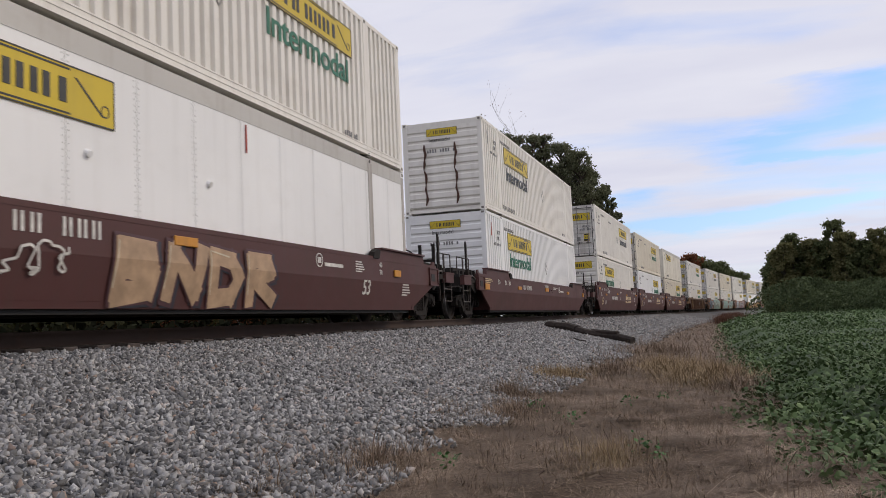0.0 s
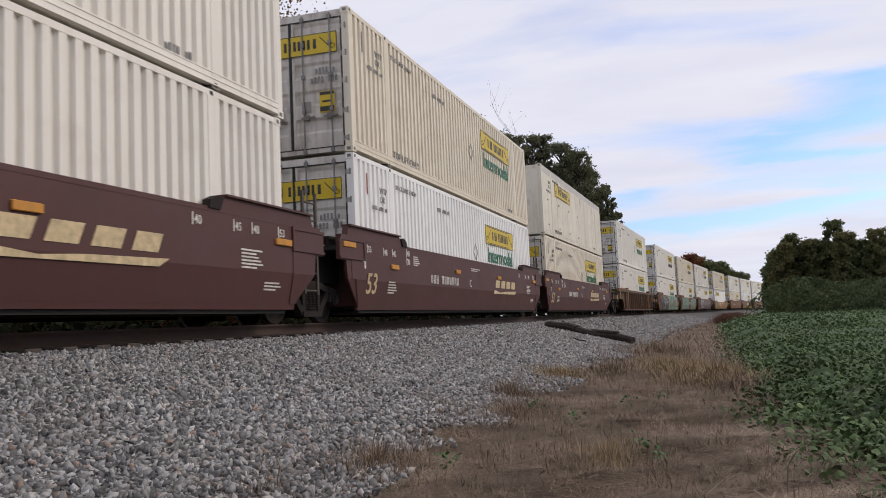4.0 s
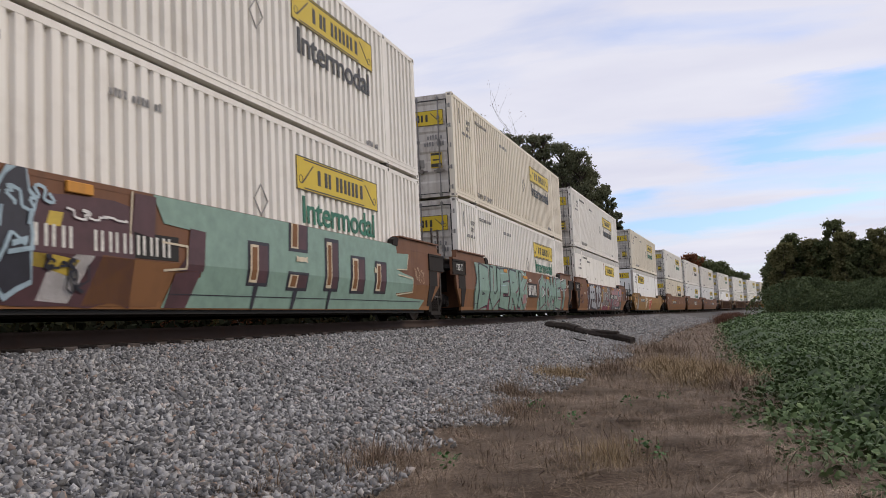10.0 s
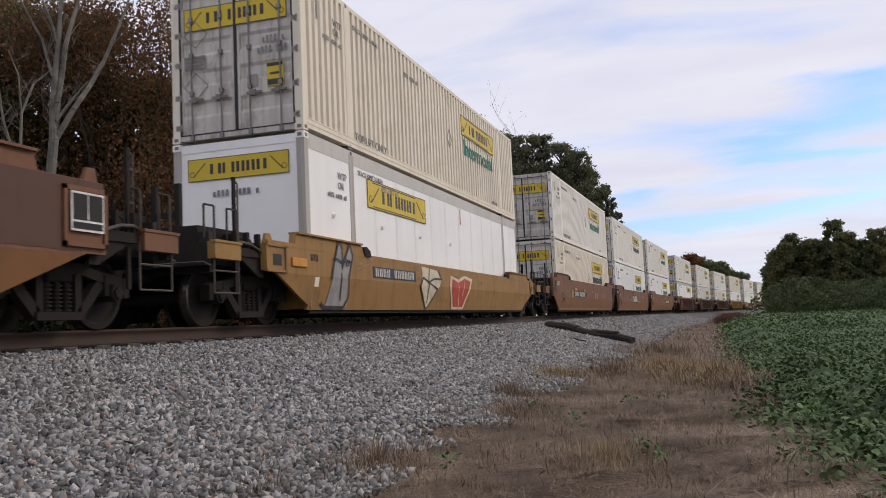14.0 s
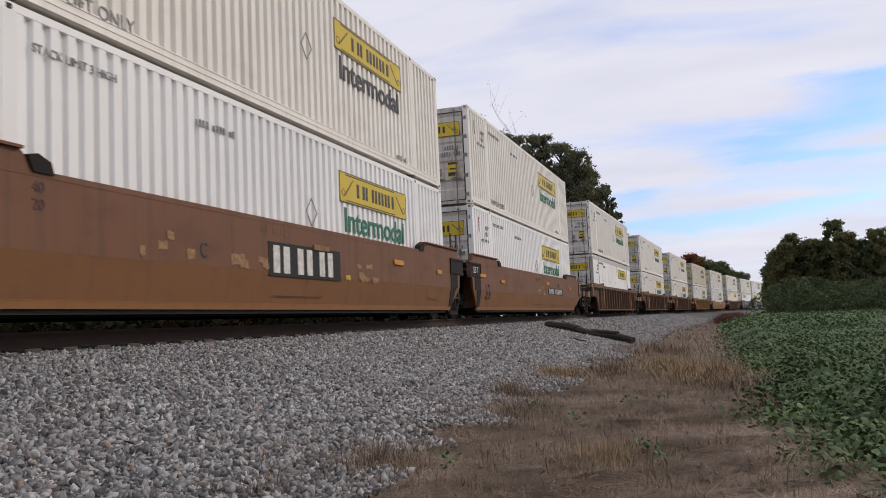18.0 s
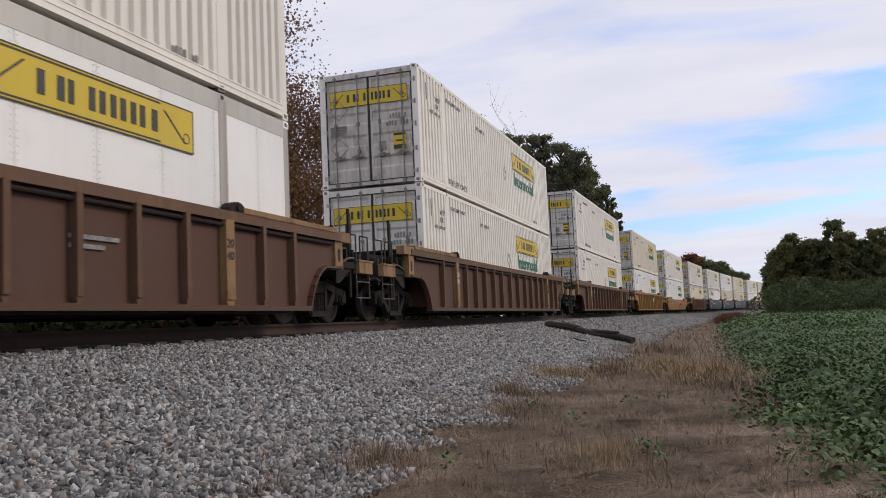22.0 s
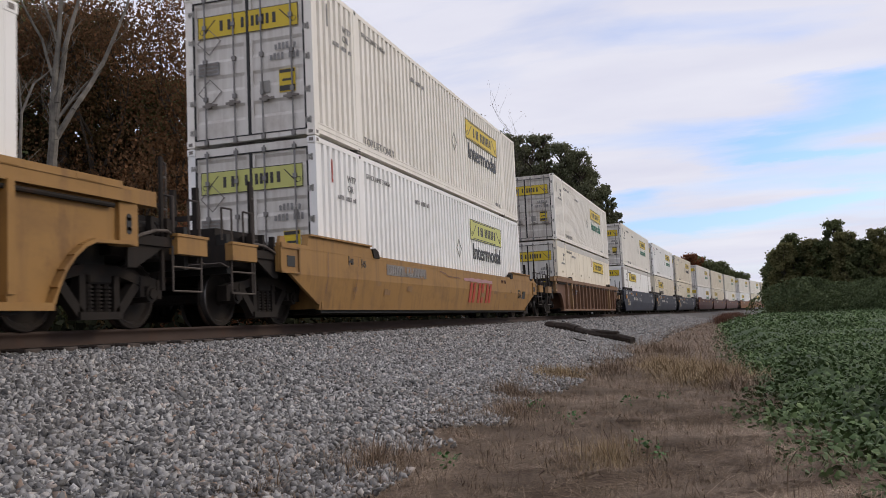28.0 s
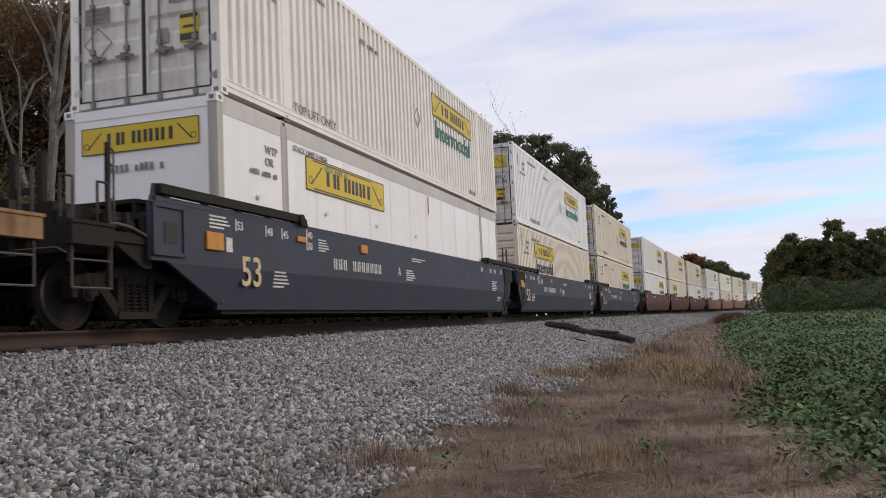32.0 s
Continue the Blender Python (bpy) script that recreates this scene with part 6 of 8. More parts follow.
        shape("cream_heart", [[(5.85, 0.27), (5.3, 0.75), (5.45, 1.0), (5.4, 1.2), (6.6, 1.15), (6.9, 0.95), (6.6, 0.7)]], SPRAYO), line_mark("heart_lines", [[(5.85, 0.27), (5.3, 0.75), (5.5, 0.95), (5.9, 0.85), (6.55, 0.7), (6.2, 0.45), (5.85, 0.27)], [(5.95, 1.18), (5.85, 0.85), (6.3, 0.95), (6.85, 0.95), (6.6, 1.15)], [(5.9, 0.8), (5.85, 0.4)]], 0.05, SPRAYK), shape("red_leaf_rim", [[(7.9, 0.27), (7.55, 0.8), (7.65, 1.08), (8.3, 1.0), (8.9, 1.12), (9.65, 1.05), (9.4, 0.75), (8.9, 0.27)]], SPRAYO), shape("red_leaf", [[(7.98, 0.32), (7.68, 0.8), (7.78, 1.0), (8.3, 0.92), (8.9, 1.04), (9.45, 0.98), (9.25, 0.74), (8.82, 0.32)]], REDM, "spray_shape", "", 0.018), line_mark("leaf_line", [[(8.3, 0.9), (8.45, 0.35)], [(8.9, 1.0), (8.7, 0.6)]], 0.04, SPRAYO),
        reflector(-0.9, 0.90, 0.5, 0.14), panel("pale_tag", 0.16, 0.16, CREAM, -0.05, 0.6), splashes("rub_a", 73, 1.6, 2.4, 0.9, 1.2, 5, DAB), bars("tick_row", 3, 0.1, 0.12, INK, -0.2, 1.02)] + road_number("no_c", 2.5, 0.84, 2.5, 0.22, 11, WINK, NAVY) + [splashes("rub_b", 74, 4.9, 14.5, 0.5, 1.08, 9, TAN, 0.4, 0.12)],
    10: stub + [number("53", 0.42, SPRAYM, 0.3, 0.56), panel("tan_block", 0.6, 0.34, DAB, 2.52, 0.80), reflector(3.25, 1.13, 0.62, 0.11), reflector(5.75, 1.12, 0.4, 0.09), on_side(words("B", 0.18, INK), 6.65, 0.88), splashes("rub_c", 75, 8.2, 13.5, 0.85, 1.1, 7, DAB, 0.35, 0.12), shape("pale_pair", [rag(9.3, 9.65, 0.8, 1.12, 3, 5, 0.02), rag(9.85, 10.2, 0.8, 1.12, 4, 5, 0.02)], DAB, "touched_up_patch"), line_mark("weld", [[(7.2, 0.7), (7.2, 0.45)]], 0.015, SPRAYK), seam("seam_d", -0.1, 16.2, 0.42)] + road_number("no_d", 3.16, 0.83, 3.15, 0.28, 11),
    11: stub + [number("53", 0.42, SPRAYM, 0.5, 0.56), on_side(words("40\n20", 0.12, SPRAYM), 2.1, 1.36), on_side(words("C", 0.2, INK), 5.0, 0.89), panel("tri_panel_l", 2.6, 0.52, BLACKD, 6.8, 0.72), three_mark("mark_l", 2.4, 0.42, WINK, 6.9, 0.77), reflector(0.0, 1.15, 0.6), reflector(8.3, 1.2, 0.6, 0.09, TAN), reflector(12.1, 1.15, 0.55, 0.11), reflector(15.0, 1.08, 0.35, 0.1), splashes("rub_h", 81, 3.2, 5.0, 0.8, 1.1, 4, DAB, 0.25, 0.16), splashes("rub_i", 82, 5.6, 6.7, 0.72, 0.95, 5, DAB, 0.35, 0.16), splashes("rub_d", 76, 9.5, 11.3, 0.72, 1.0, 6, DAB, 0.4, 0.14), splashes("rub_e", 77, 9.5, 10.6, 0.70, 0.8, 2, SPRAYY, 0.3, 0.12), bars("top_marks", 7, 0.12, 0.11, TAN, 6.6, 1.36), line_mark("weld_b", [[(8.7, 0.5), (8.7, 0.42), (7.0, 0.42)], [(14.3, 0.72), (14.3, 0.5), (15.2, 0.45)]], 0.015, SPRAYM)],
    12: stub + [number("53", 0.42, SPRAYM, 0.5, 0.56), on_side(words("A", 0.21, INK), 9.3, 0.87), reflector(9.5, 1.2, 0.5, 0.11), reflector(12.1, 1.22, 0.5, 0.09, TAN), reflector(14.6, 1.12, 0.45, 0.10), reflector(-0.1, 1.15, 0.6), reflector(2.3, 1.05, 0.4), splashes("rub_f", 78, 7.6, 9.2, 0.75, 1.1, 7, DAB, 0.35, 0.14), bars("top_marks", 7, 0.12, 0.11, TAN, 7.6, 1.30), line_mark("weld_c", [[(9.2, 0.6), (9.2, 0.45), (7.0, 0.42)], [(13.3, 0.72), (13.3, 0.5)]], 0.015, SPRAYM), seam("seam_e", 9.5, 16.2, 0.42)] + road_number("no_f", 9.88, 0.83, 3.1, 0.27, 11),
    13: [reflector(-1.0, 1.46, 0.6, 0.10), reflector(5.5, 1.46, 0.5, 0.08), on_side(words("20\n40", 0.12, INK), 13.82, 1.05, "stencil", "", 0.095), block_lines("faint_mark", 2, 0.8, 0.1, GREYINK, 10.9, 0.85)],
    14: [reflector(-1.0, 1.46, 0.6, 0.10), reflector(5.5, 1.46, 0.5, 0.08), on_side(words("20\n40", 0.12, INK), 13.82, 1.05, "stencil", "", 0.095), on_side(words("20\n40", 0.12, WINK), 1.79, 1.05, "stencil", "", 0.095), panel("orange_patch", 0.5, 0.25, TAN, 16.0, 0.32)],
    15: [bars("road_f", 9, 0.13, 0.15, GOLD, 2.25, 1.10), reflector(-1.0, 1.46, 0.6, 0.10), on_side(words("20\n40", 0.12, WINK), 1.79, 1.05, "stencil", "", 0.095)],
    16: [reflector(-1.0, 1.46, 0.6, 0.10), number("53", 0.36, BROWN, 12.85, 0.8), on_side(words("20\n40", 0.12, INK), 13.82, 1.05, "stencil", "", 0.095), panel("panel_y", 0.98, 0.46, BROWN, 9.65, 0.8), panel("panel_y", 0.94, 0.46, BROWN, 10.7, 0.8), three_mark("mark_y", 0.84, 0.36, WINK, 9.72, 0.85), three_mark("mark_y", 0.84, 0.36, WINK, 10.76, 0.85)],
    17: [three_mark("mark_r", 2.6, 0.55, REDM, 8.9, 0.42), shape("pink_rub", [rag(8.4, 11.4, 0.98, 1.08, 20, 8, 0.02)], SPRAYP, "touched_up_patch"), number("53", 0.28, INK, 14.9, 0.62), panel("black_label", 0.42, 0.26, INK, 15.55, 0.60), splashes("rub_g", 79, 0.3, 14, 0.5, 1.05, 12, TAN, 0.4, 0.15), line_mark("weld_d", [[(0.0, 1.2), (-0.05, 0.5)], [(1.3, 1.2), (1.2, 0.4)], [(6.3, 1.15), (6.8, 1.1), (6.95, 1.05), (8.0, 1.04)], [(14.4, 1.0), (14.3, 0.35)]], 0.016, SPRAYM), bars("worn_marks", 6, 0.1, 0.1, BROWN, 12.6, 1.05)] + tick("48", 0.9, 1.02, INK) + tick("45", 1.5, 1.0, INK) + road_number("no_e", 2.8, 0.92, 2.5, 0.22, 11, GREYINK, CASTING),
    18: [reflector(-1.0, 1.46, 0.8, 0.12), reflector(1.2, 1.44, 0.5, 0.1), on_side(words("20\n40", 0.12, INK), 1.79, 1.05, "stencil", "", 0.095), block_lines("faint_mark_b", 2, 0.9, 0.12, CASTING, 2.85, 0.95), panel("blue_patch", 0.18, 0.2, NAVY, 2.6, 0.92, "touched_up_patch", 0.095), block_lines("framed_text_b", 3, 0.3, 0.06, CASTING, 1.0, 0.78)],
}
blue_set = [number("53", 0.42, GOLD, 0.3, 0.55), reflector(-0.6, 1.0, 0.4, 0.24), block_lines("end_text_b", 4, 0.5, 0.05, WINK, -0.5, 1.3),  reflector(2.0, 1.3, 0.3, 0.09), reflector(4.6, 1.28, 0.3, 0.16), bars("road_c", 11, 0.21, 0.19, WINK, 3.4, 0.92), on_side(words("A", 0.19, WINK), 6.6, 0.93), block_lines("l_text", 5, 0.6, 0.05, WINK, 7.1, 0.85)] + stencil_set(WINK)
for k in (19, 20, 21):
    EXTRA[k] = blue_set

TRAIN = []
SET_BACK = {1: 0.06, 2: 0.12, 18: 0.05, 19: 0.13}   # upper boxes standing a little back
BOXES = {}
for i, (s0, kind, skin, cf, cr, low, up) in enumerate(LAYOUT):
    extra = EXTRA.get(i, MAROON_SINGLE if i > 21 else [])
    style = "smooth-sided" if kind == "smooth" else "ribbed-sided"
    note = " covered in sprayed pieces" if i in (6, 7, 8) else " carrying stacked containers"
    w = car(kind, skin, cf, cr, PAINT_WORDS[skin.name] + " " + style + " well car" + note, extra, TAN if skin in (BROWN, BROWN2) else skin)
    TRAIN.append((w, s0, 0.0, 0))
    for z, (ckind, turned_, cskin, door, word, sheet) in ((FLOOR_Z, low), (STACK_Z, up)):
        key = (ckind, cskin.name, door.name, word.name, sheet.name, turned_, i > 21)
        if key in BOXES:
            b = copy_thing(BOXES[key], Matrix.Identity(4))
        else:
            b = BOXES[key] = container(ckind, cskin, door, word, sheet, turned_, i > 21)
        look_ = "rib-sided" if ckind == "ribbed" else "riveted"
        place = "in a well car" if z == FLOOR_Z else "atop another container"
        rusty = " with rusting doors" if door is DOORR else ""
        tagged(b, SKIN_WORDS[cskin.name] + " " + look_ + " container" + rusty + " " + place)
        TRAIN.append((b, s0 + (SET_BACK.get(i, 0.0) if z == STACK_Z else 0.0), z, turned_))


# ---- ground, roadbed and rails ----
def grade(d):
    """Height of the roadbed and ground at d metres left or right of the track's middle."""
    a = np.abs(d)
    return np.interp(a, [0, 1.3, 1.95, 5.4, 7.0, 12, 40, 4000], [-0.245, -0.245, -0.315, -1.0, -1.10, -1.15, -1.2, -1.2])


def wave(x, y, scale, seed=0.0):
    return np.sin(x * scale + seed) * np.sin(y * scale * 1.3 + seed * 2.1) + 0.5 * np.sin(x * scale * 2.3 + y * scale * 1.7 + seed)


def ground_z(x, y):
    d = off_track(x, y)
    far = np.clip((np.abs(d) - 5.2) / 2.0, 0, 1)
    return grade(d) + far * 0.05 * wave(x, y, 0.9) + far * 0.028 * wave(x, y, 3.1, 2.0) + far * 0.014 * wave(x, y, 7.7, 5.0)


def axis(near, far, step, growth=1.16):
    out, v, h = [0.0], 0.0, step
    while v < far:
        if v > near:
            h *= growth
        v += h
        out.append(v)
    return np.array(out)


def sheet_mesh(name, xs, ys, zf, mat):
    X, Y = np.meshgrid(xs, ys, indexing="ij")
    V = np.stack([X.ravel(), Y.ravel(), zf(X.ravel(), Y.ravel())], 1)
    n, m = len(xs), len(ys)
    i = (np.arange(n - 1)[:, None] * m + np.arange(m - 1)[None, :]).ravel()
    return bulk(name, V, np.stack([i, i + m, i + m + 1, i + 1], 1), mat, True)


def soil_material():
    m, nt, bs = nodes_of("dry_grass_soil")
    a = noise_tex(nt, 1.1, 6, coords="Object")
    b = noise_tex(nt, 22, 6, (1, 1, 1), 0.7)
    c = blend(nt, ramp(nt, a, 0.35, 0.65), (0.13, 0.086, 0.060), (0.19, 0.135, 0.092))
    c = blend(nt, ramp(nt, b, 0.4, 0.75), c, (0.05, 0.036, 0.024))
    nt.links.new(c, bs.inputs["Base Color"])
    bs.inputs["Roughness"].default_value = 0.95
    bumped(nt, bs, b, 0.5, 0.03)
    return m


def gravel_bed_material():
    m, nt, bs = nodes_of("gravel_bed")
    co = nt.nodes.new("ShaderNodeTexCoord")
    v = nt.nodes.new("ShaderNodeTexVoronoi")
    v.inputs["Scale"].default_value = 19
    nt.links.new(co.outputs["Object"], v.inputs["Vector"])
    sep = nt.nodes.new("ShaderNodeSeparateColor")
    nt.links.new(v.outputs["Color"], sep.inputs[0])
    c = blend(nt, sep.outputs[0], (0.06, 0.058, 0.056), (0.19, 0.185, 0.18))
    # the dark of the gaps between stones is put into the colour
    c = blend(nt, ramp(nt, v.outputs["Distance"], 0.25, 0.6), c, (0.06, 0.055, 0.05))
    nt.links.new(c, bs.inputs["Base Color"])
    bs.inputs["Roughness"].default_value = 0.9
    bumped(nt, bs, v.outputs["Distance"], -0.8, 0.04)
    return m


def stone_material():
    """Crushed stone: dark, mid and pale chips, a few tan ones, dust on them."""
    m, nt, bs = nodes_of("ballast_stone")
    geo = nt.nodes.new("ShaderNodeNewGeometry")
    rp = nt.nodes.new("ShaderNodeValToRGB")
    stops = [(0.0, (0.060, 0.061, 0.064)), (0.22, (0.140, 0.140, 0.141)), (0.50, (0.245, 0.244, 0.243)), (0.78, (0.38, 0.380, 0.380)), (0.92, (0.50, 0.495, 0.485)), (0.965, (0.30, 0.205, 0.15)), (1.0, (0.66, 0.65, 0.63))]
    rp.color_ramp.elements[0].color, rp.color_ramp.elements[1].color = (*stops[0][1], 1), (*stops[-1][1], 1)
    for at, col in stops[1:-1]:
        rp.color_ramp.elements.new(at).color = (*col, 1)
    nt.links.new(geo.outputs["Random Per Island"], rp.inputs["Fac"])
    n = noise_tex(nt, 55, 6, rough=0.7)
    c = blend(nt, times(nt, ramp(nt, n, 0.42, 0.75), 0.45), rp.outputs["Color"], (0.06, 0.056, 0.052))
    big = noise_tex(nt, 0.9, 4, rough=0.6)
    c = blend(nt, times(nt, ramp(nt, big, 0.45, 0.75), 0.3), c, (0.13, 0.115, 0.10))
    nt.links.new(c, bs.inputs["Base Color"])
    bs.inputs["Roughness"].default_value = 0.88
    bumped(nt, bs, n, 0.5, 0.006)
    return m


SOIL, BED = soil_material(), gravel_bed_material()
STONE = stone_material()
STRAW = islands("dead_grass", (0.075, 0.050, 0.038), (0.56, 0.44, 0.32), (0.225, 0.158, 0.108), 0.85, 0.0, 30, 1.6)
GOLDEN = islands("golden_grass", (0.17, 0.12, 0.068), (0.47, 0.35, 0.205), (0.29, 0.21, 0.118), 0.85)
LEAFG = islands("vine_leaf", (0.048, 0.088, 0.028), (0.165, 0.240, 0.095), (0.092, 0.150, 0.052), 0.7, 0.0, 9, 0.5, 0.35)
FERN = islands("small_weed_leaf", (0.03, 0.09, 0.02), (0.09, 0.2, 0.05), (0.05, 0.14, 0.03), 0.6)
OAKL = islands("turning_oak_leaf", (0.085, 0.056, 0.034), (0.350, 0.185, 0.095), (0.195, 0.112, 0.060), 0.9, 0.0, 25, 0.35, 0.1, 0.45)
DARKL = islands("dark_green_leaf", (0.062, 0.076, 0.036), (0.200, 0.222, 0.105), (0.125, 0.143, 0.066), 0.85, 0.0, 25, 0.0, 0.2, 0.45)
OLIVE = islands("olive_leaf", (0.082, 0.080, 0.036), (0.235, 0.220, 0.105), (0.150, 0.145, 0.066), 0.85, 0.0, 25, 0.0, 0.2, 0.45)
GREENT = islands("grey_green_leaf", (0.070, 0.078, 0.046), (0.26, 0.27, 0.165), (0.155, 0.165, 0.098), 0.85, 0.0, 25, 0.0, 0.2, 0.45)
MOUNDL = islands("draped_vine_leaf", (0.050, 0.070, 0.034), (0.165, 0.205, 0.100), (0.100, 0.130, 0.062), 0.8, 0.0, 25, 0.0, 0.2, 0.25)
DULL = islands("dull_brush_leaf", (0.062, 0.048, 0.026), (0.215, 0.150, 0.075), (0.125, 0.092, 0.046), 0.95, 0.0, 25, 0.35, 0.05, 0.35)
# near-black weed leaves: the shade beyond the cars is put into the colour
WEEDL = islands("shade_dark_weed_leaf", (0.008, 0.010, 0.005), (0.034, 0.036, 0.018), (0.018, 0.020, 0.010), 0.95, 0.0, 25, 0.0, 0.1)
RUSSET = islands("russet_leaf", (0.10, 0.045, 0.025), (0.33, 0.13, 0.07), (0.19, 0.080, 0.042), 0.9, 0.0, 25, 0.0, 0.05, 0.35)
BARK = plain("grey_brown_bark", (0.055, 0.044, 0.034), 0.9, vary=0.4, scale=6)
PALEBARK = plain("pale_sycamore_bark", (0.14, 0.128, 0.108), 0.85, vary=0.45, scale=3)
CHAR = plain("charred_timber", (0.030, 0.022, 0.018), 0.9, vary=0.5, scale=12)

xs = np.concatenate([-axis(20, 2500, 0.5)[::-1], axis(14, 4000, 0.15, 1.07)[1:]])
ys = np.concatenate([-axis(4, 2500, 0.15, 1.1)[::-1], axis(4, 2500, 0.15, 1.1)[1:]])
ground = tagged(new("ground", sheet_mesh("ground", xs, ys, lambda x, y: ground_z(x, y) - 0.02, SOIL)), "dry brown soil under dead mown grass", "ground", kind="structure")


def along(offsets, s0, s1, step, zf):
    """A strip that follows the track: offsets across it, zf(d) its height."""
    ss = np.arange(s0, s1 + step / 2, step)
    d = np.array(offsets, float)
    x, y, th = track(ss)
    V = np.stack([x[:, None] - d * np.sin(th)[:, None], y[:, None] + d * np.cos(th)[:, None], np.broadcast_to(zf(d), (len(ss), len(d)))], 2).reshape(-1, 3)
    n, m = len(ss), len(d)
    i = (np.arange(n - 1)[:, None] * m + np.arange(m - 1)[None, :]).ravel()
    return V, np.stack([i, i + m, i + m + 1, i + 1], 1)


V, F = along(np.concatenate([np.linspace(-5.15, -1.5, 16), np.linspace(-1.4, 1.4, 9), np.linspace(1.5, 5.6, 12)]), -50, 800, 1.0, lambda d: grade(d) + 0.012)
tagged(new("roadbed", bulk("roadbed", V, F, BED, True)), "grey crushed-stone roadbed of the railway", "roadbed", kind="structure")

rail_prof = [(-0.069, -0.171), (0.069, -0.171), (0.069, -0.160), (0.012, -0.140), (0.010, -0.05), (0.036, -0.035), (0.036, -0.008), (0.028, 0.0), (-0.028, 0.0), (-0.036, -0.008), (-0.036, -0.035), (-0.010, -0.05), (-0.012, -0.140), (-0.069, -0.160), (-0.069, -0.171)]
railway = thing("railway_track", "single railway track with rusty rails on timber ties", "railway", kind="structure")
for side in (-1, 1):
    ss = np.arange(-50, 780, 2.0)
    x, y, th = track(ss)
    P = np.array(rail_prof)
    d = side * 0.7535 + P[:, 0]
    V = np.stack([x[:, None] - d * np.sin(th)[:, None], y[:, None] + d * np.cos(th)[:, None], np.broadcast_to(P[:, 1], (len(ss), len(P)))], 2).reshape(-1, 3)
    n, m = len(ss), len(P)
    i = (np.arange(n - 1)[:, None] * m + np.arange(m - 1)[None, :]).ravel()
    me = bulk("rail", V, np.stack([i, i + 1, i + m + 1, i + m], 1), RAILM)
    me.materials.append(HEADM)
    idx = np.tile(np.array([1 if j == 7 else 0 for j in range(m - 1)], dtype=np.int32), n - 1)
    me.polygons.foreach_set("material_index", idx)
    part("rail", me, railway, "rusty steel rail with a worn head")
tie_me = mesh("tie", lambda bm: box(bm, -0.115, 0.115, -1.3, 1.3, -0.36, -0.176), TIE, 0.01)
for i in range(110):
    x, y, th = track(-6 + i * 0.52)
    part("tie", tie_me, railway, "", Matrix.Translation((x, y, 0)) @ Matrix.Rotation(th, 4, "Z"))
ss = np.arange(51.3, 420, 0.52)
x, y, th = track(ss)
cor = np.array([(a, b, c) for a in (-0.115, 0.115) for b in (-1.3, 1.3) for c in (-0.36, -0.176)])
V = np.stack([x[:, None] + cor[:, 0] * np.cos(th)[:, None] - cor[:, 1] * np.sin(th)[:, None], y[:, None] + cor[:, 0] * np.sin(th)[:, None] + cor[:, 1] * np.cos(th)[:, None], np.broadcast_to(cor[:, 2], (len(ss), 8))], 2).reshape(-1, 3)
q = np.array([(0, 1, 3, 2), (4, 6, 7, 5), (0, 4, 5, 1), (2, 3, 7, 6), (1, 5, 7, 3)])
tagged(part("ties", bulk("ties", V, (np.arange(len(ss))[:, None, None] * 8 + q).reshape(-1, 4), TIE), railway), kind="stuff")


# ---- loose pieces in bulk ----
def turns(rng, n):
    q = rng.normal(size=(n, 4))
    q /= np.linalg.norm(q, axis=1)[:, None]
    w, x, y, z = q.T
    return np.stack([1 - 2 * (y * y + z * z), 2 * (x * y - z * w), 2 * (x * z + y * w), 2 * (x * y + z * w), 1 - 2 * (x * x + z * z), 2 * (y * z - x * w), 2 * (x * z - y * w), 2 * (y * z + x * w), 1 - 2 * (x * x + y * y)], 1).reshape(-1, 3, 3)


def stones(rng, pos, size):
    """Broken stones: skewed blocks with their corners pushed about."""
    base = np.array([(1, 0.35, -0.45), (-0.25, 0.9, -0.5), (-1, -0.3, -0.45), (0.25, -0.9, -0.5), (0.8, -0.5, 0.5), (0.35, 0.8, 0.55), (-0.85, 0.15, 0.5)], float)
    f = np.array([(0, 1, 5), (0, 5, 4), (1, 2, 6), (1, 6, 5), (2, 3, 6), (3, 4, 6), (3, 0, 4), (4, 5, 6), (0, 3, 2), (0, 2, 1)])
    n = len(pos)
    shapes = np.array([(base * rng.uniform(0.8, 1.25, (7, 1)) + rng.uniform(-0.36, 0.36, (7, 3))) * np.array([1.2, 0.95, 0.72]) * rng.uniform(0.75, 1.3, 3) for _ in range(90)])
    S = shapes[rng.integers(0, 90, n)] * size[:, None, None]
    V = np.einsum("nij,nkj->nki", turns(rng, n), S) + pos[:, None, :]
    return V.reshape(-1, 3), (np.arange(n)[:, None, None] * 7 + f).reshape(-1, 3)


rng = np.random.default_rng(7)


def scatter_bed(n, s0, s1, d0, d1, r0, r1):
    s, d = rng.uniform(s0, s1, n), rng.uniform(d0, d1, n)
    # thin out raggedly towards the grass
    keep = d > -5.45 - 0.30 * np.sin(s * 1.7) - 0.25 * np.sin(s * 4.1 + 1) + rng.uniform(-0.35, 0.35, n) - 0.1
    keep |= d > -4.6
    s, d = s[keep], d[keep]
    x, y, th = track(s)
    size = rng.uniform(r0, r1, len(s))
    pos = np.stack([x - d * np.sin(th), y + d * np.cos(th), grade(d) + size * rng.uniform(-0.1, 0.9, len(s))], 1)
    return pos, size


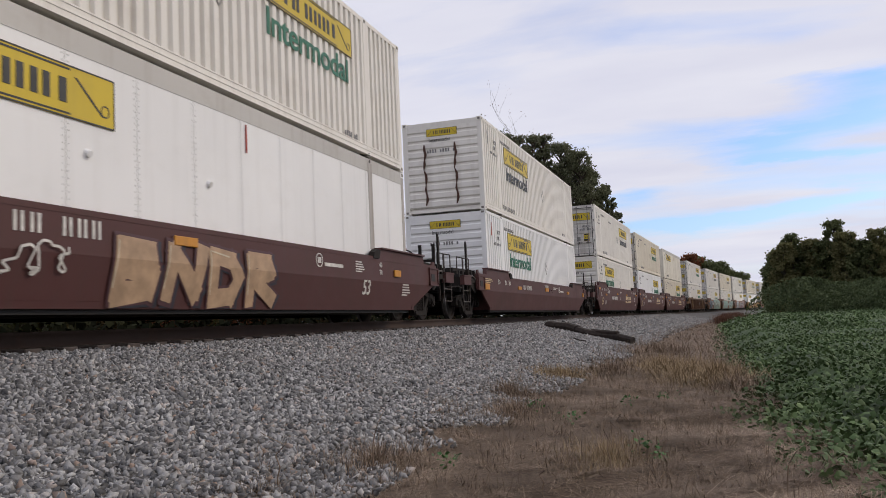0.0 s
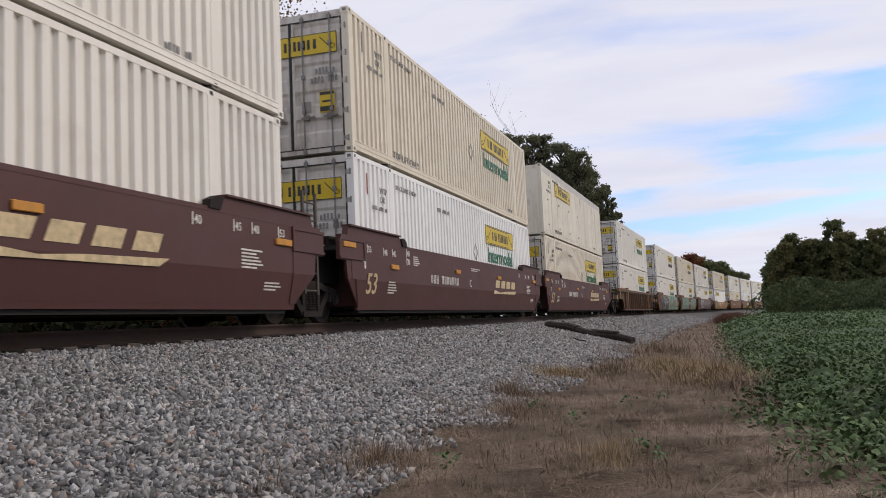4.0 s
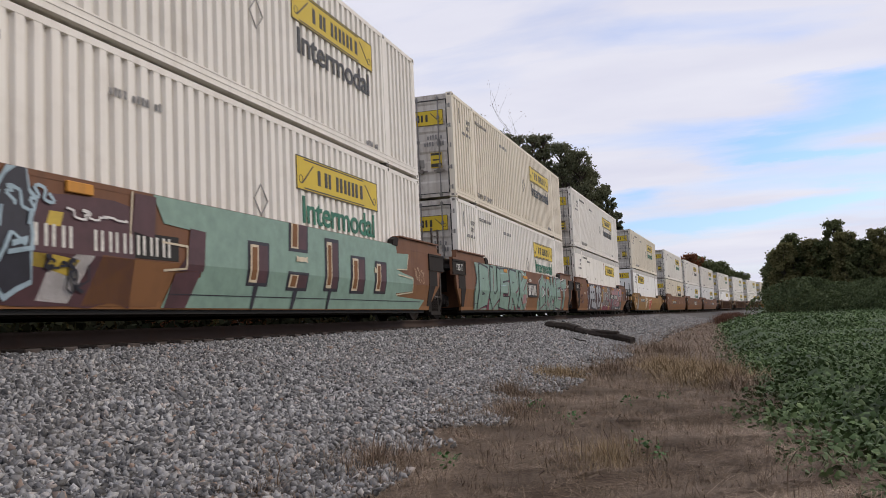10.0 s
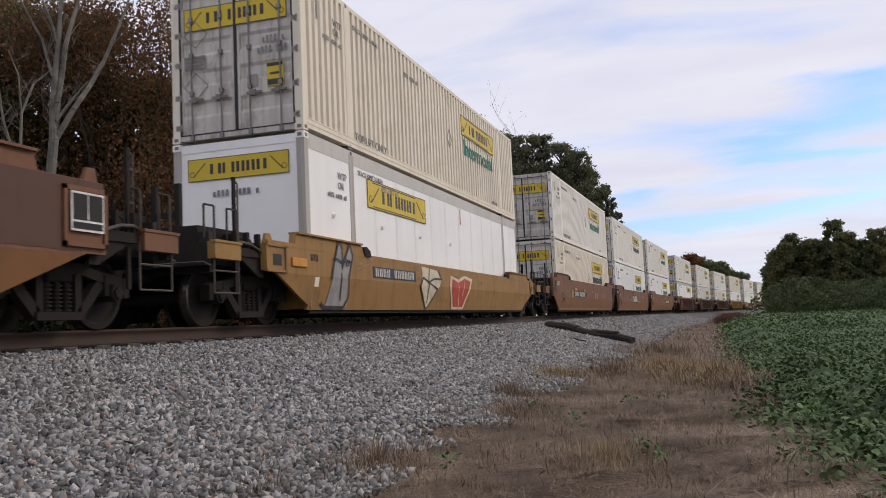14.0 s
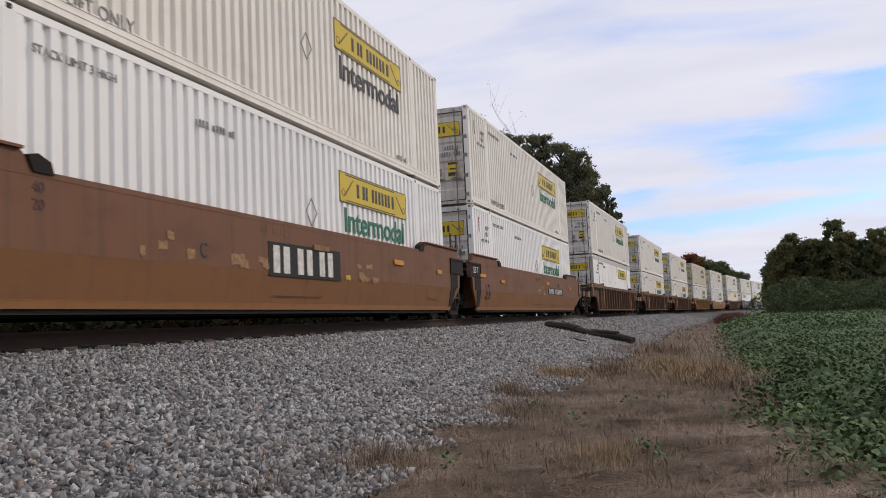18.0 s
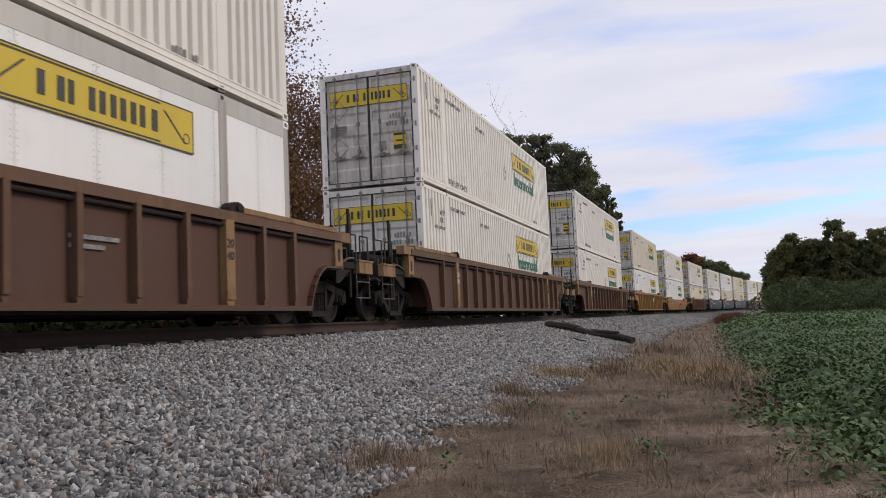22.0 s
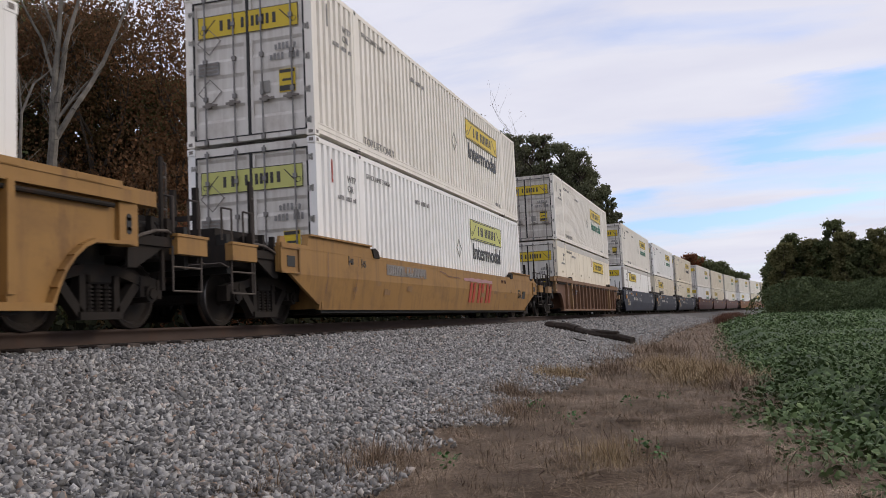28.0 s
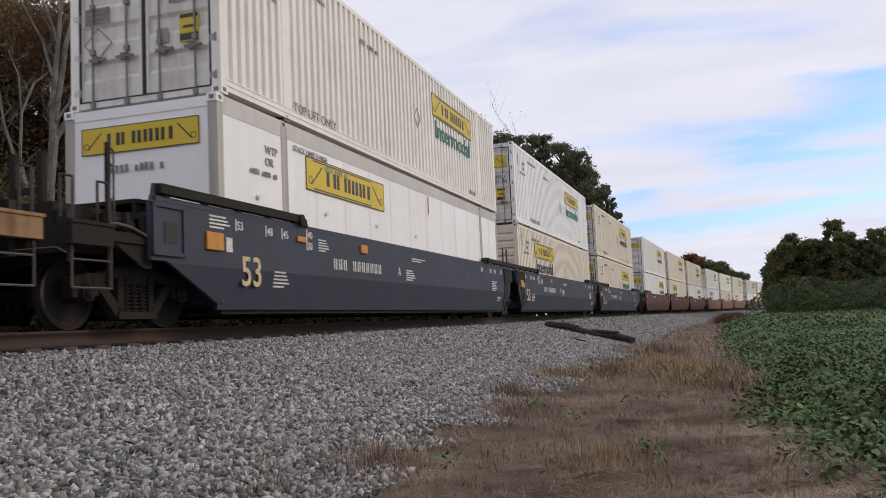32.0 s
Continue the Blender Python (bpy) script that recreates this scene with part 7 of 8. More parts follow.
P1, Z1 = scatter_bed(100000, 2.0, 14, -5.9, -0.85, 0.011, 0.028)
P2, Z2 = scatter_bed(88000, 14, 34, -5.9, -0.85, 0.018, 0.034)
P3, Z3 = scatter_bed(36000, 34, 90, -5.9, -0.85, 0.026, 0.050)
P4, Z4 = scatter_bed(9000, 3, 40, -0.6, 3.0, 0.03, 0.05)
P5, Z5 = scatter_bed(9000, -9, 2.0, -5.9, -1.0, 0.016, 0.034)
V, F = stones(rng, np.concatenate([P1, P2, P3, P4, P5]), np.concatenate([Z1, Z2, Z3, Z4, Z5]))
tagged(new("ballast", bulk("ballast", V, F, STONE)), "grey angular crushed-stone railway ballast", "ballast", kind="stuff")


def blades(rng, pos, length, width, lean, bend=0.5, flow=None):
    """Grass blades: two bent strips each. lean: 0 upright, 1 flat."""
    n = len(pos)
    a = rng.uniform(0, 2 * np.pi, n) if flow is None else flow + rng.normal(0, 1.2, n)
    tilt = np.clip(lean + rng.normal(0, 0.22 if lean < 0.95 else 0.07, n), 0, 1.06) * np.pi / 2
    out = np.stack([np.cos(a) * np.sin(tilt), np.sin(a) * np.sin(tilt), np.cos(tilt)], 1)
    sideways = np.stack([-np.sin(a), np.cos(a), np.zeros(n)], 1) * (width / 2)[:, None]
    mid = pos + out * (length * 0.5)[:, None]
    tip = pos + out * length[:, None]
    tip[:, 2] -= length * bend * rng.uniform(0, 0.5, n)
    tip[:, 2] = np.maximum(tip[:, 2], pos[:, 2] + 0.004)
    V = np.stack([pos - sideways, pos + sideways, mid + sideways * 0.8, mid - sideways * 0.8, tip], 1).reshape(-1, 3)
    b = np.arange(n)[:, None] * 5
    F = np.concatenate([np.stack([b + 0, b + 1, b + 2], 2).reshape(-1, 3), np.stack([b + 0, b + 2, b + 3], 2).reshape(-1, 3), np.stack([b + 3, b + 2, b + 4], 2).reshape(-1, 3)])
    return V, F


VINE_X = [0, 4.2, 5.2, 6, 7, 8, 9.9, 16.5, 30, 73, 110, 400]


def vine_edge(x):
    return np.interp(x, VINE_X, VINE_Y) + 0.10 * np.sin(x * 2.3) + 0.06 * np.sin(x * 5.7)


VINE_Y = [-0.6, -0.66, -0.63, -0.54, -0.42, -0.26, -0.16, -0.12, -0.05, -0.2, -4.0, -20]


def on_ground(x, y, up=0.0):
    return np.stack([x, y, ground_z(x, y) + up], 1)


def straw_patch(n, x0, x1):
    x = x0 + (x1 - x0) * rng.uniform(0, 1, n) ** 1.3
    ty = np.interp(x, LINE[:, 1], LINE[:, 2])
    y = rng.uniform(-1.2, 3.4, n)
    keep = (y > vine_edge(x) - 0.35) & (y < ty - 5.28 + 0.22 * np.sin(x * 1.7) + rng.uniform(-0.3, 0.35, n))
    return x[keep], y[keep]


x, y = straw_patch(150000, 2.2, 16)
V1, F1 = blades(rng, on_ground(x, y, 0.0), rng.uniform(0.06, 0.32, len(x)), rng.uniform(0.0024, 0.0056, len(x)), 0.97, 0.5, 2.2 * np.sin(x * 0.8 + y) + 1.7 * np.sin(y * 2.1 - x * 0.6))
x, y = straw_patch(40000, 16, 90)
V2, F2 = blades(rng, on_ground(x, y, 0.0), rng.uniform(0.10, 0.35, len(x)), rng.uniform(0.006, 0.014, len(x)), 0.85)
x, y = rng.uniform(-9, 2.4, 26000), rng.uniform(-0.9, 2.5, 26000)
V3, F3 = blades(rng, on_ground(x, y), rng.uniform(0.08, 0.3, len(x)), rng.uniform(0.004, 0.008, len(x)), 0.97)
tagged(new("dead_grass", bulk("dead_grass", np.concatenate([V1, V2, V3]), np.concatenate([F1, F2 + len(V1), F3 + len(V1) + len(V2)]), STRAW)), "flattened brown dead grass beside the ballast", "grass", kind="stuff")

# loose clumps standing out of the mat
cx, cy = straw_patch(1500, 2.6, 18)
x, y = np.repeat(cx, 34), np.repeat(cy, 34)
x, y = x + rng.normal(0, 0.045, len(x)), y + rng.normal(0, 0.035, len(x))
V, F = blades(rng, on_ground(x, y), rng.uniform(0.05, 0.20, len(x)), rng.uniform(0.0018, 0.0038, len(x)), 0.62, 0.9)
tagged(new("grass_clumps", bulk("grass_clumps", V, F, STRAW)), "ragged clumps of dry brown grass", "grass", kind="stuff")


def tuft(name, cx, cy, r, n, h, mat, label, lean=0.25, broad=1.0):
    a, q = rng.uniform(0, 2 * np.pi, n), np.abs(rng.normal(0, 0.55, n)) * r
    n, a, q = n * 2, np.tile(a, 2), np.concatenate([q, q * 1.4])
    V, F = blades(rng, on_ground(cx + q * np.cos(a) * 1.9, cy + q * np.sin(a), 0.0), rng.uniform(0.2, 1.0, n) ** 1.5 * h, rng.uniform(0.0016, 0.004, n) * broad, lean + 0.18, 1.1)
    tagged(new(name, bulk(name, V, F, mat)), label, "grass", kind="stuff")


for cx, cy, r, n, h, mat, note, lean in ((14.2, 0.40, 0.50, 3400, 0.52, GOLDEN, "tall golden dry grass tuft", 0.46), (13.0, 0.0, 0.45, 3000, 0.44, GOLDEN, "tall golden dry grass tuft", 0.48), (15.6, 0.9, 0.45, 2200, 0.42, GOLDEN, "tall golden dry grass tuft", 0.48),
                                       (11.7, -0.2, 0.35, 1200, 0.34, STRAW, "pale feathery dry grass tuft", 0.3), (13.3, 2.30, 0.4, 1300, 0.28, GOLDEN, "small golden dry grass tuft", 0.3), (14.6, 1.75, 0.4, 1300, 0.26, STRAW, "pale feathery dry grass tuft", 0.3),
                                       (10.3, 2.42, 0.30, 900, 0.26, STRAW, "pale feathery dry grass tuft", 0.2), (6.1, 0.75, 0.26, 900, 0.24, GOLDEN, "small golden dry grass tuft", 0.25), (8.3, 1.9, 0.3, 1200, 0.24, STRAW, "pale feathery dry grass tuft", 0.2),
                                       (5.3, 2.15, 0.25, 700, 0.28, STRAW, "pale feathery dry grass tuft", 0.2), (22, 1.4, 0.8, 1800, 0.45, STRAW, "pale feathery dry grass tuft", 0.3)):
    tuft("grass_tuft", cx, cy, r, n, h, mat, note, lean, 2.2 if cx > 11 else 1.0)


def leaves(rng, pos, size, tilt=0.6):
    """Three-lobed leaves as small bent fans of four triangles."""
    n = len(pos)
    a = rng.uniform(0, 2 * np.pi, n)
    base = np.array([(0, -0.55, -0.06), (0.55, -0.05, -0.10), (0.30, 0.35, 0.02), (0, 0.62, -0.08), (-0.30, 0.35, 0.02), (-0.55, -0.05, -0.10), (0, 0, 0.06)])
    ca, sa = np.cos(a), np.sin(a)
    Rz = np.zeros((n, 3, 3))
    Rz[:, 0, 0], Rz[:, 0, 1], Rz[:, 1, 0], Rz[:, 1, 1], Rz[:, 2, 2] = ca, -sa, sa, ca, 1
    tx, ty = rng.normal(0, tilt, n), rng.normal(0, tilt, n)
    Rx = np.zeros((n, 3, 3))
    Rx[:, 0, 0] = 1
    Rx[:, 1, 1], Rx[:, 1, 2], Rx[:, 2, 1], Rx[:, 2, 2] = np.cos(tx), -np.sin(tx), np.sin(tx), np.cos(tx)
    Ry = np.zeros((n, 3, 3))
    Ry[:, 1, 1] = 1
    Ry[:, 0, 0], Ry[:, 0, 2], Ry[:, 2, 0], Ry[:, 2, 2] = np.cos(ty), np.sin(ty), -np.sin(ty), np.cos(ty)
    M = Ry @ Rx @ Rz
    V = np.einsum("nij,kj->nki", M, base) * size[:, None, None] + pos[:, None, :]
    b = np.arange(n)[:, None, None] * 7
    f = np.array([(6, i, (i + 1) % 6) for i in range(6)])
    return V.reshape(-1, 3), (b + f).reshape(-1, 3)


def chips(rng, pos, size, tilt=1.0):
    """Small kite-shaped leaves, one face each, for crowns and far growth."""
    v, f = leaves(rng, pos, size, tilt)
    v = v.reshape(-1, 7, 3)[:, (0, 1, 3, 5)].reshape(-1, 3)
    return v, (np.arange(len(pos))[:, None] * 4 + np.arange(4)[None, :])


def vine_height(x, y):
    """The vine mat's top: a swelling carpet that thickens away from its edge."""
    e = np.clip((vine_edge(x) - y) / 1.2, 0, 1)
    return ground_z(x, y) + e * (0.30 + 0.10 * wave(x, y, 0.8, 1.0) + 0.06 * wave(x, y, 2.2, 4.0)) + np.clip((x - 20) / 60, 0, 1) * e * 0.15


def vine_patch(n, x0, x1, y0, r0, r1, power=1.4, simple=False):
    x = x0 + (x1 - x0) * rng.uniform(0, 1, n) ** power
    span = (vine_edge(x) + 0.12) - (y0 * (x / x1) ** 0.8 - 2.0)
    y = vine_edge(x) + 0.12 - span * rng.uniform(0, 1, n)
    size = rng.uniform(r0, r1, n)
    return (chips if simple else leaves)(rng, np.stack([x, y, vine_height(x, y) - rng.uniform(0, 0.14, n) ** 1.0 + 0.02], 1), size, 0.65)


parts_v = [vine_patch(46000, 3.0, 13, -6, 0.032, 0.062), vine_patch(56000, 13, 34, -16, 0.036, 0.068, 1.4, True), vine_patch(52000, 34, 120, -55, 0.07, 0.15, 1.4, True)]
x, y = rng.uniform(-9, 3.2, 14000), -0.62 - 5.5 * rng.uniform(0, 1, 14000)
parts_v.append(chips(rng, np.stack([x, y, vine_height(x, y) - rng.uniform(0, 0.14, 14000) + 0.02], 1), rng.uniform(0.05, 0.09, 14000), 0.65))
for name, (v, f) in zip(("vine_leaves", "vine_field", "far_vine_field", "vine_fringe"), parts_v):
    tagged(new(name, bulk(name, v, f, LEAFG)), "dense low carpet of green trailing vine leaves", "vines", kind="stuff")


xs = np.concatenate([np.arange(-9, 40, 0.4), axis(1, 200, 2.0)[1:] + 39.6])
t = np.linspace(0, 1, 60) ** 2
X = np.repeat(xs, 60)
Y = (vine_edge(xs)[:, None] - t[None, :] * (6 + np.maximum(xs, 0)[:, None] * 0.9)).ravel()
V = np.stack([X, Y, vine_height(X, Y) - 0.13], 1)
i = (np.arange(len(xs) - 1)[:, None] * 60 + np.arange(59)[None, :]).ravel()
# its dark green puts the shade between the leaves into the colour
VINEBED = plain("shade_coloured_vine_stems", (0.045, 0.075, 0.03), 0.9, vary=0.5, scale=3)
tagged(new("vine_mat", bulk("vine_mat", V, np.stack([i, i + 60, i + 61, i + 1], 1), VINEBED, True)), "dark sheet of vine stems under the leaves, shade in its colour", "vines", kind="structure")


# ---- trees ----
def limb(bm, p, d, length, r, depth, rnd, tips, crook=0.25):
    q = Vector(p)
    d = Vector(d).normalized()
    for k in range(3):
        nd = (d + Vector((rnd.uniform(-crook, crook), rnd.uniform(-crook, crook), rnd.uniform(-crook * 0.4, crook * 0.6)))).normalized()
        e = q + nd * length / 3
        tube(bm, q, e, r * (1 - k * 0.2), 7 if depth < 2 else 5, r * (0.8 - k * 0.2))
        q, d = e, nd
        if depth < 3 and k > 0:
            for _ in range(2 if depth < 2 else 1):
                side = Vector((rnd.uniform(-1, 1), rnd.uniform(-1, 1), rnd.uniform(0.1, 0.9)))
                limb(bm, q, d * 0.6 + side * 0.8, length * rnd.uniform(0.5, 0.75), r * 0.5, depth + 1, rnd, tips, crook)
    tips.append(q)


TREES = {}


def tree(name, kind, seed, h, m, label, leaf_mat, bark=BARK, nleaf=5000, leaf=0.16, spread=0.34, low=0.25, clump=0.045):
    key = (kind, seed)
    if key not in TREES:
        rnd = random.Random(seed)
        r2 = np.random.default_rng(seed)
        bm = bmesh.new()
        tips = []
        trunk_top = h * 0.35
        slim = 0.35 if kind == "bare" else 1.0
        p = Vector((0, 0, -0.3))
        for k in range(4):
            q = Vector((rnd.uniform(-0.02, 0.02) * h, rnd.uniform(-0.02, 0.02) * h, trunk_top * (k + 1) / 4))
            tube(bm, p, q, slim * h * 0.022 * (1 - k * 0.15), 9, slim * h * 0.022 * (0.85 - k * 0.15))
            p = q
        for k in range(7):
            a = k * 2.4 + rnd.uniform(-0.4, 0.4)
            z = trunk_top * rnd.uniform(0.55, 1.0)
            limb(bm, (0, 0, z), (math.cos(a), math.sin(a), rnd.uniform(1.3, 2.6) if kind == "bare" else rnd.uniform(0.4, 1.4)), h * spread * rnd.uniform(0.8, 1.35), slim * h * 0.010, 1, rnd, tips)
        limb(bm, p, (rnd.uniform(-0.2, 0.2), rnd.uniform(-0.2, 0.2), 1), h * 0.6, slim * h * 0.014, 0, rnd, tips)
        top = max(t.z for t in tips)
        bmesh.ops.scale(bm, vec=(h / top,) * 3, verts=bm.verts[:])
        tips = [t * (h / top) for t in tips]
        me = bpy.data.meshes.new("trunk")
        bm.to_mesh(me)
        bm.free()
        me.materials.append(bark)
        crown = None
        if nleaf:
            T = np.array([tuple(t) for t in tips])
            # clumps about the twigs and a few loose ones between, with gaps
            extra = T[r2.integers(0, len(T), 40)] * r2.uniform(0.75, 1.02, (40, 1))
            C = np.concatenate([T, extra])
            C = C[C[:, 2] > h * low]
            w = r2.uniform(0.6, 1.1, len(C))
            idx = r2.integers(0, len(C), nleaf)
            off = np.clip(r2.normal(0, 1, (nleaf, 3)), -1.7, 1.7) * (w[idx] * h * clump)[:, None] * np.array([1.2, 1.2, 0.8])
            pos = C[idx] + off
            v, f = chips(r2, pos, r2.uniform(0.6, 1.3, nleaf) * leaf, 1.1)
            crown = bulk("crown", v, f, leaf_mat)
        TREES[key] = (me, crown)
    me, crown = TREES[key]
    t = thing(name, label, "tree", m)
    part("trunk", me, t)
    if crown:
        part("crown", crown, t)
    return t


def stand(x, y, turn=0.0, k=1.0):
    return Matrix.Translation((x, y, float(ground_z(np.array([x]), np.array([y]))[0]))) @ Matrix.Rotation(turn, 4, "Z") @ Matrix.Scale(k, 4)


rt = random.Random(3)
# behind the track, close: pale sycamores, turning oaks, brush, evergreens behind them


def forked_tree(name, bark, base, limbs, label, seed):
    """A bare tree from its main stems: each limb is a row of (aside, height, radius); fine twigs grow from them."""
    rnd = random.Random(seed)
    bm = bmesh.new()
    for limb_ in limbs:
        pts = [Vector((a, rnd.uniform(-0.15, 0.15), h)) for a, h, r in limb_]
        for (p, q, u, v) in zip(pts, pts[1:], limb_, limb_[1:]):
            tube(bm, p, q, u[2] * 0.8, 9, v[2] * 0.8)
        for p, q, u in list(zip(pts, pts[1:], limb_))[1 if limb_[0][1] < 0.5 else 0:]:
            for _ in range(2):
                at = p.lerp(q, rnd.random())
                d = Vector((rnd.uniform(-1, 1), rnd.uniform(-1, 1), rnd.uniform(0.5, 1.5))).normalized()
                e = at + d * rnd.uniform(0.4, 1.1)
                tube(bm, at, e, min(0.016, u[2] * 0.25), 5, 0.007)
                for _ in range(3):
                    g = at.lerp(e, rnd.uniform(0.4, 1))
                    tube(bm, g, g + Vector((rnd.uniform(-0.5, 0.5), rnd.uniform(-0.5, 0.5), rnd.uniform(0.2, 0.8))), 0.006, 4, 0.003)
    bmesh.ops.recalc_face_normals(bm, faces=bm.faces[:])
    me = bpy.data.meshes.new("trunk")
    bm.to_mesh(me)
    bm.free()
    me.materials.append(bark)
    turn = math.atan2(base[1], base[0]) - math.pi / 2
    t = thing(name, label, "tree", stand(base[0], base[1], turn))
    part("trunk", me, t)


forked_tree("sycamore_tree", PALEBARK, (22.39, 19.97), [
    [(-0.1, -0.3, 0.25), (-0.05, 4.3, 0.21), (0.0, 6.0, 0.20), (0.13, 7.5, 0.19), (0.10, 8.6, 0.13), (0.19, 9.7, 0.115), (0.30, 10.8, 0.10), (0.38, 12.2, 0.075), (0.42, 13.6, 0.05)],
    [(0.16, 7.9, 0.14), (0.24, 8.7, 0.125), (0.39, 9.7, 0.115), (0.50, 10.6, 0.10), (0.64, 11.2, 0.085), (0.83, 11.9, 0.07), (1.15, 13.2, 0.04)],
    [(0.12, 7.4, 0.13), (0.72, 8.5, 0.105), (1.24, 9.4, 0.10), (1.69, 10.3, 0.085), (2.05, 11.2, 0.065), (2.42, 12.2, 0.05), (2.7, 13.4, 0.03)],
    [(0.2, 8.1, 0.075), (0.64, 8.8, 0.06), (1.16, 9.5, 0.035)],
    [(0.10, 9.6, 0.06), (-0.19, 10.8, 0.055), (-0.56, 11.5, 0.045), (-0.84, 12.1, 0.04), (-1.05, 13.0, 0.025)],
    [(0.24, 10.7, 0.055), (0.10, 11.3, 0.05), (-0.15, 12.0, 0.04), (-0.4, 12.9, 0.025)]], "pale-barked leafless sycamore with narrow forks", 11)
forked_tree("bare_tree", PALEBARK, (21.19, 19.80), [
    [(0.0, -0.3, 0.13), (-0.01, 4.6, 0.10), (0.0, 6.0, 0.085), (-0.15, 6.6, 0.06), (-0.10, 8.1, 0.055), (0.25, 9.1, 0.045), (0.60, 9.4, 0.025)],
    [(0.0, 5.9, 0.075), (-0.38, 7.0, 0.06), (-0.61, 7.9, 0.05), (-0.69, 8.6, 0.04), (-0.8, 9.6, 0.02)],
    [(-0.1, 8.0, 0.04), (-0.18, 9.3, 0.03), (-0.46, 10.1, 0.015)]], "grey leafless sapling with crooked limbs", 12)
for k, (x, y, hs) in enumerate([(30.5, 20.5, 1.05), (34, 19.5, 1.1), (38, 21, 0.9), (20, 27, 0.95), (44, 23, 0.85), (31, 25, 1.05)]):
    tree("oak_tree", "oak", 20 + k % 3, 15, stand(x, y, k * 1.3, hs), "oak with rusty brown autumn leaves", OAKL, BARK, 24000, 0.105, 0.36, 0.1, 0.05)
for k in range(30):
    x = 9 + k * 2.1 + rt.uniform(-1, 1)
    tree("brush", "brush", 40 + k % 5, 5, stand(x, 15.5 + rt.uniform(0, 4) + x * 0.03, k, rt.uniform(0.6, 1.2)), "dull green-brown brush behind the track", RUSSET if k % 5 == 3 else DULL if k % 3 else DARKL, BARK, 16000, 0.06, 0.42, 0.0, 0.07)
for k in range(14):
    tree("cedar_tree", "cedar", 50 + k % 2, 11, stand(12 + k * 4.2 + rt.uniform(-1, 1), 27 + rt.uniform(0, 8), k, rt.uniform(0.75, 1.0)), "dark evergreen among the bare trees", DARKL, BARK, 26000, 0.10, 0.3, 0.02, 0.06)
for k in range(26):
    x = 12 + k * 2.7
    if 38 + x * 0.12 < 0.53 * x:
        continue
    tree("back_tree", "back", 55 + k % 3, 18, stand(x + rt.uniform(-1, 1), 34 + x * 0.12 + rt.uniform(0, 8), k, rt.uniform(0.62, 0.76)), "dull brown-green tree deep in the wood", DULL if k % 2 else DARKL, BARK, 26000, 0.24, 0.36, 0.0, 0.085)

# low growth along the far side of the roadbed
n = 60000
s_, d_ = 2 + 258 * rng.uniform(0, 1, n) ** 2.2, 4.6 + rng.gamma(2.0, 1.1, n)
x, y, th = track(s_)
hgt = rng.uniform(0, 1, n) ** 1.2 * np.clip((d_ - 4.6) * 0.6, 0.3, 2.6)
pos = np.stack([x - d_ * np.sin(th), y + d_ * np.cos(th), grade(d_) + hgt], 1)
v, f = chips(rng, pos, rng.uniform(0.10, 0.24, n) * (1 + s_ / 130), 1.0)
tagged(new("undergrowth", bulk("undergrowth", v, f, WEEDL)), "weeds and saplings beyond the roadbed, coloured dark for shade", "undergrowth", kind="stuff")


def crowned_tree(name, seed, h, half, m, label, leaf_mat, nleaf=9000, leaf=0.2, foot=0.25, sparse=0.0):
    """A broad-leaved tree whose crown is built of leafy clumps on limbs: h high, half its breadth."""
    key = ("crowned", seed, h, half, leaf_mat.name)
    if key not in TREES:
        rnd, r2 = random.Random(seed), np.random.default_rng(seed)
        n = 64
        clumps = []
        for k in range(n):
            u = (k + 0.5) / n
            z = foot + (1 - foot) * u ** 0.8
            v = (z - foot) / (1 - foot)
            wide = half * math.sqrt(max(0.05, 1 - ((v - 0.42) / 0.64) ** 2)) * rnd.uniform(0.75, 1.2)
            a, q = k * 2.4 + rnd.uniform(-0.5, 0.5), math.sqrt(rnd.uniform(0.1, 1.0))
            rc = half * rnd.uniform(0.12, 0.27)
            clumps.append((wide * q * math.cos(a) * 0.82, wide * q * math.sin(a) * 0.82, min(z * h, h - rc * 0.8), rc))
        clumps.append((0.0, 0.0, h - half * 0.18, half * 0.18))
        bm = bmesh.new()
        tube(bm, (0, 0, -0.3), (0, 0, h * 0.55), h * 0.020, 8, h * 0.012)
        tube(bm, (0, 0, h * 0.55), (0, 0, h * 0.95), h * 0.012, 6, h * 0.004)
        for x, y, z, rc in clumps:
            tube(bm, (0, 0, max(0.12 * h, z - math.hypot(x, y) * 0.8 - 0.3)), (x, y, z), h * 0.006, 5, h * 0.002)
        me = bpy.data.meshes.new("trunk")
        bm.to_mesh(me)
        bm.free()
        me.materials.append(BARK)
        C = np.array(clumps)
        C = C[r2.uniform(0, 1, len(C)) >= sparse]
        idx = r2.choice(len(C), nleaf, p=C[:, 3] ** 2 / np.sum(C[:, 3] ** 2))
        d = r2.normal(size=(nleaf, 3))
        d /= np.linalg.norm(d, axis=1)[:, None]
        lump = 1 + 0.22 * np.sin(d[:, 0] * 5 + idx) * np.sin(d[:, 2] * 6 + idx * 1.7)
        pos = C[idx, :3] + d * (C[idx, 3] * lump * np.abs(r2.normal(0.75, 0.36, nleaf)))[:, None] * np.array([1.1, 1.1, 0.85])
        v, f = chips(r2, pos, r2.uniform(0.6, 1.25, nleaf) * leaf, 0.9)
        TREES[key] = (me, bulk("crown", v, f, leaf_mat))
    me, crown = TREES[key]
    t = thing(name, label, "tree", m)
    part("trunk", me, t), part("crown", crown, t)
    return t


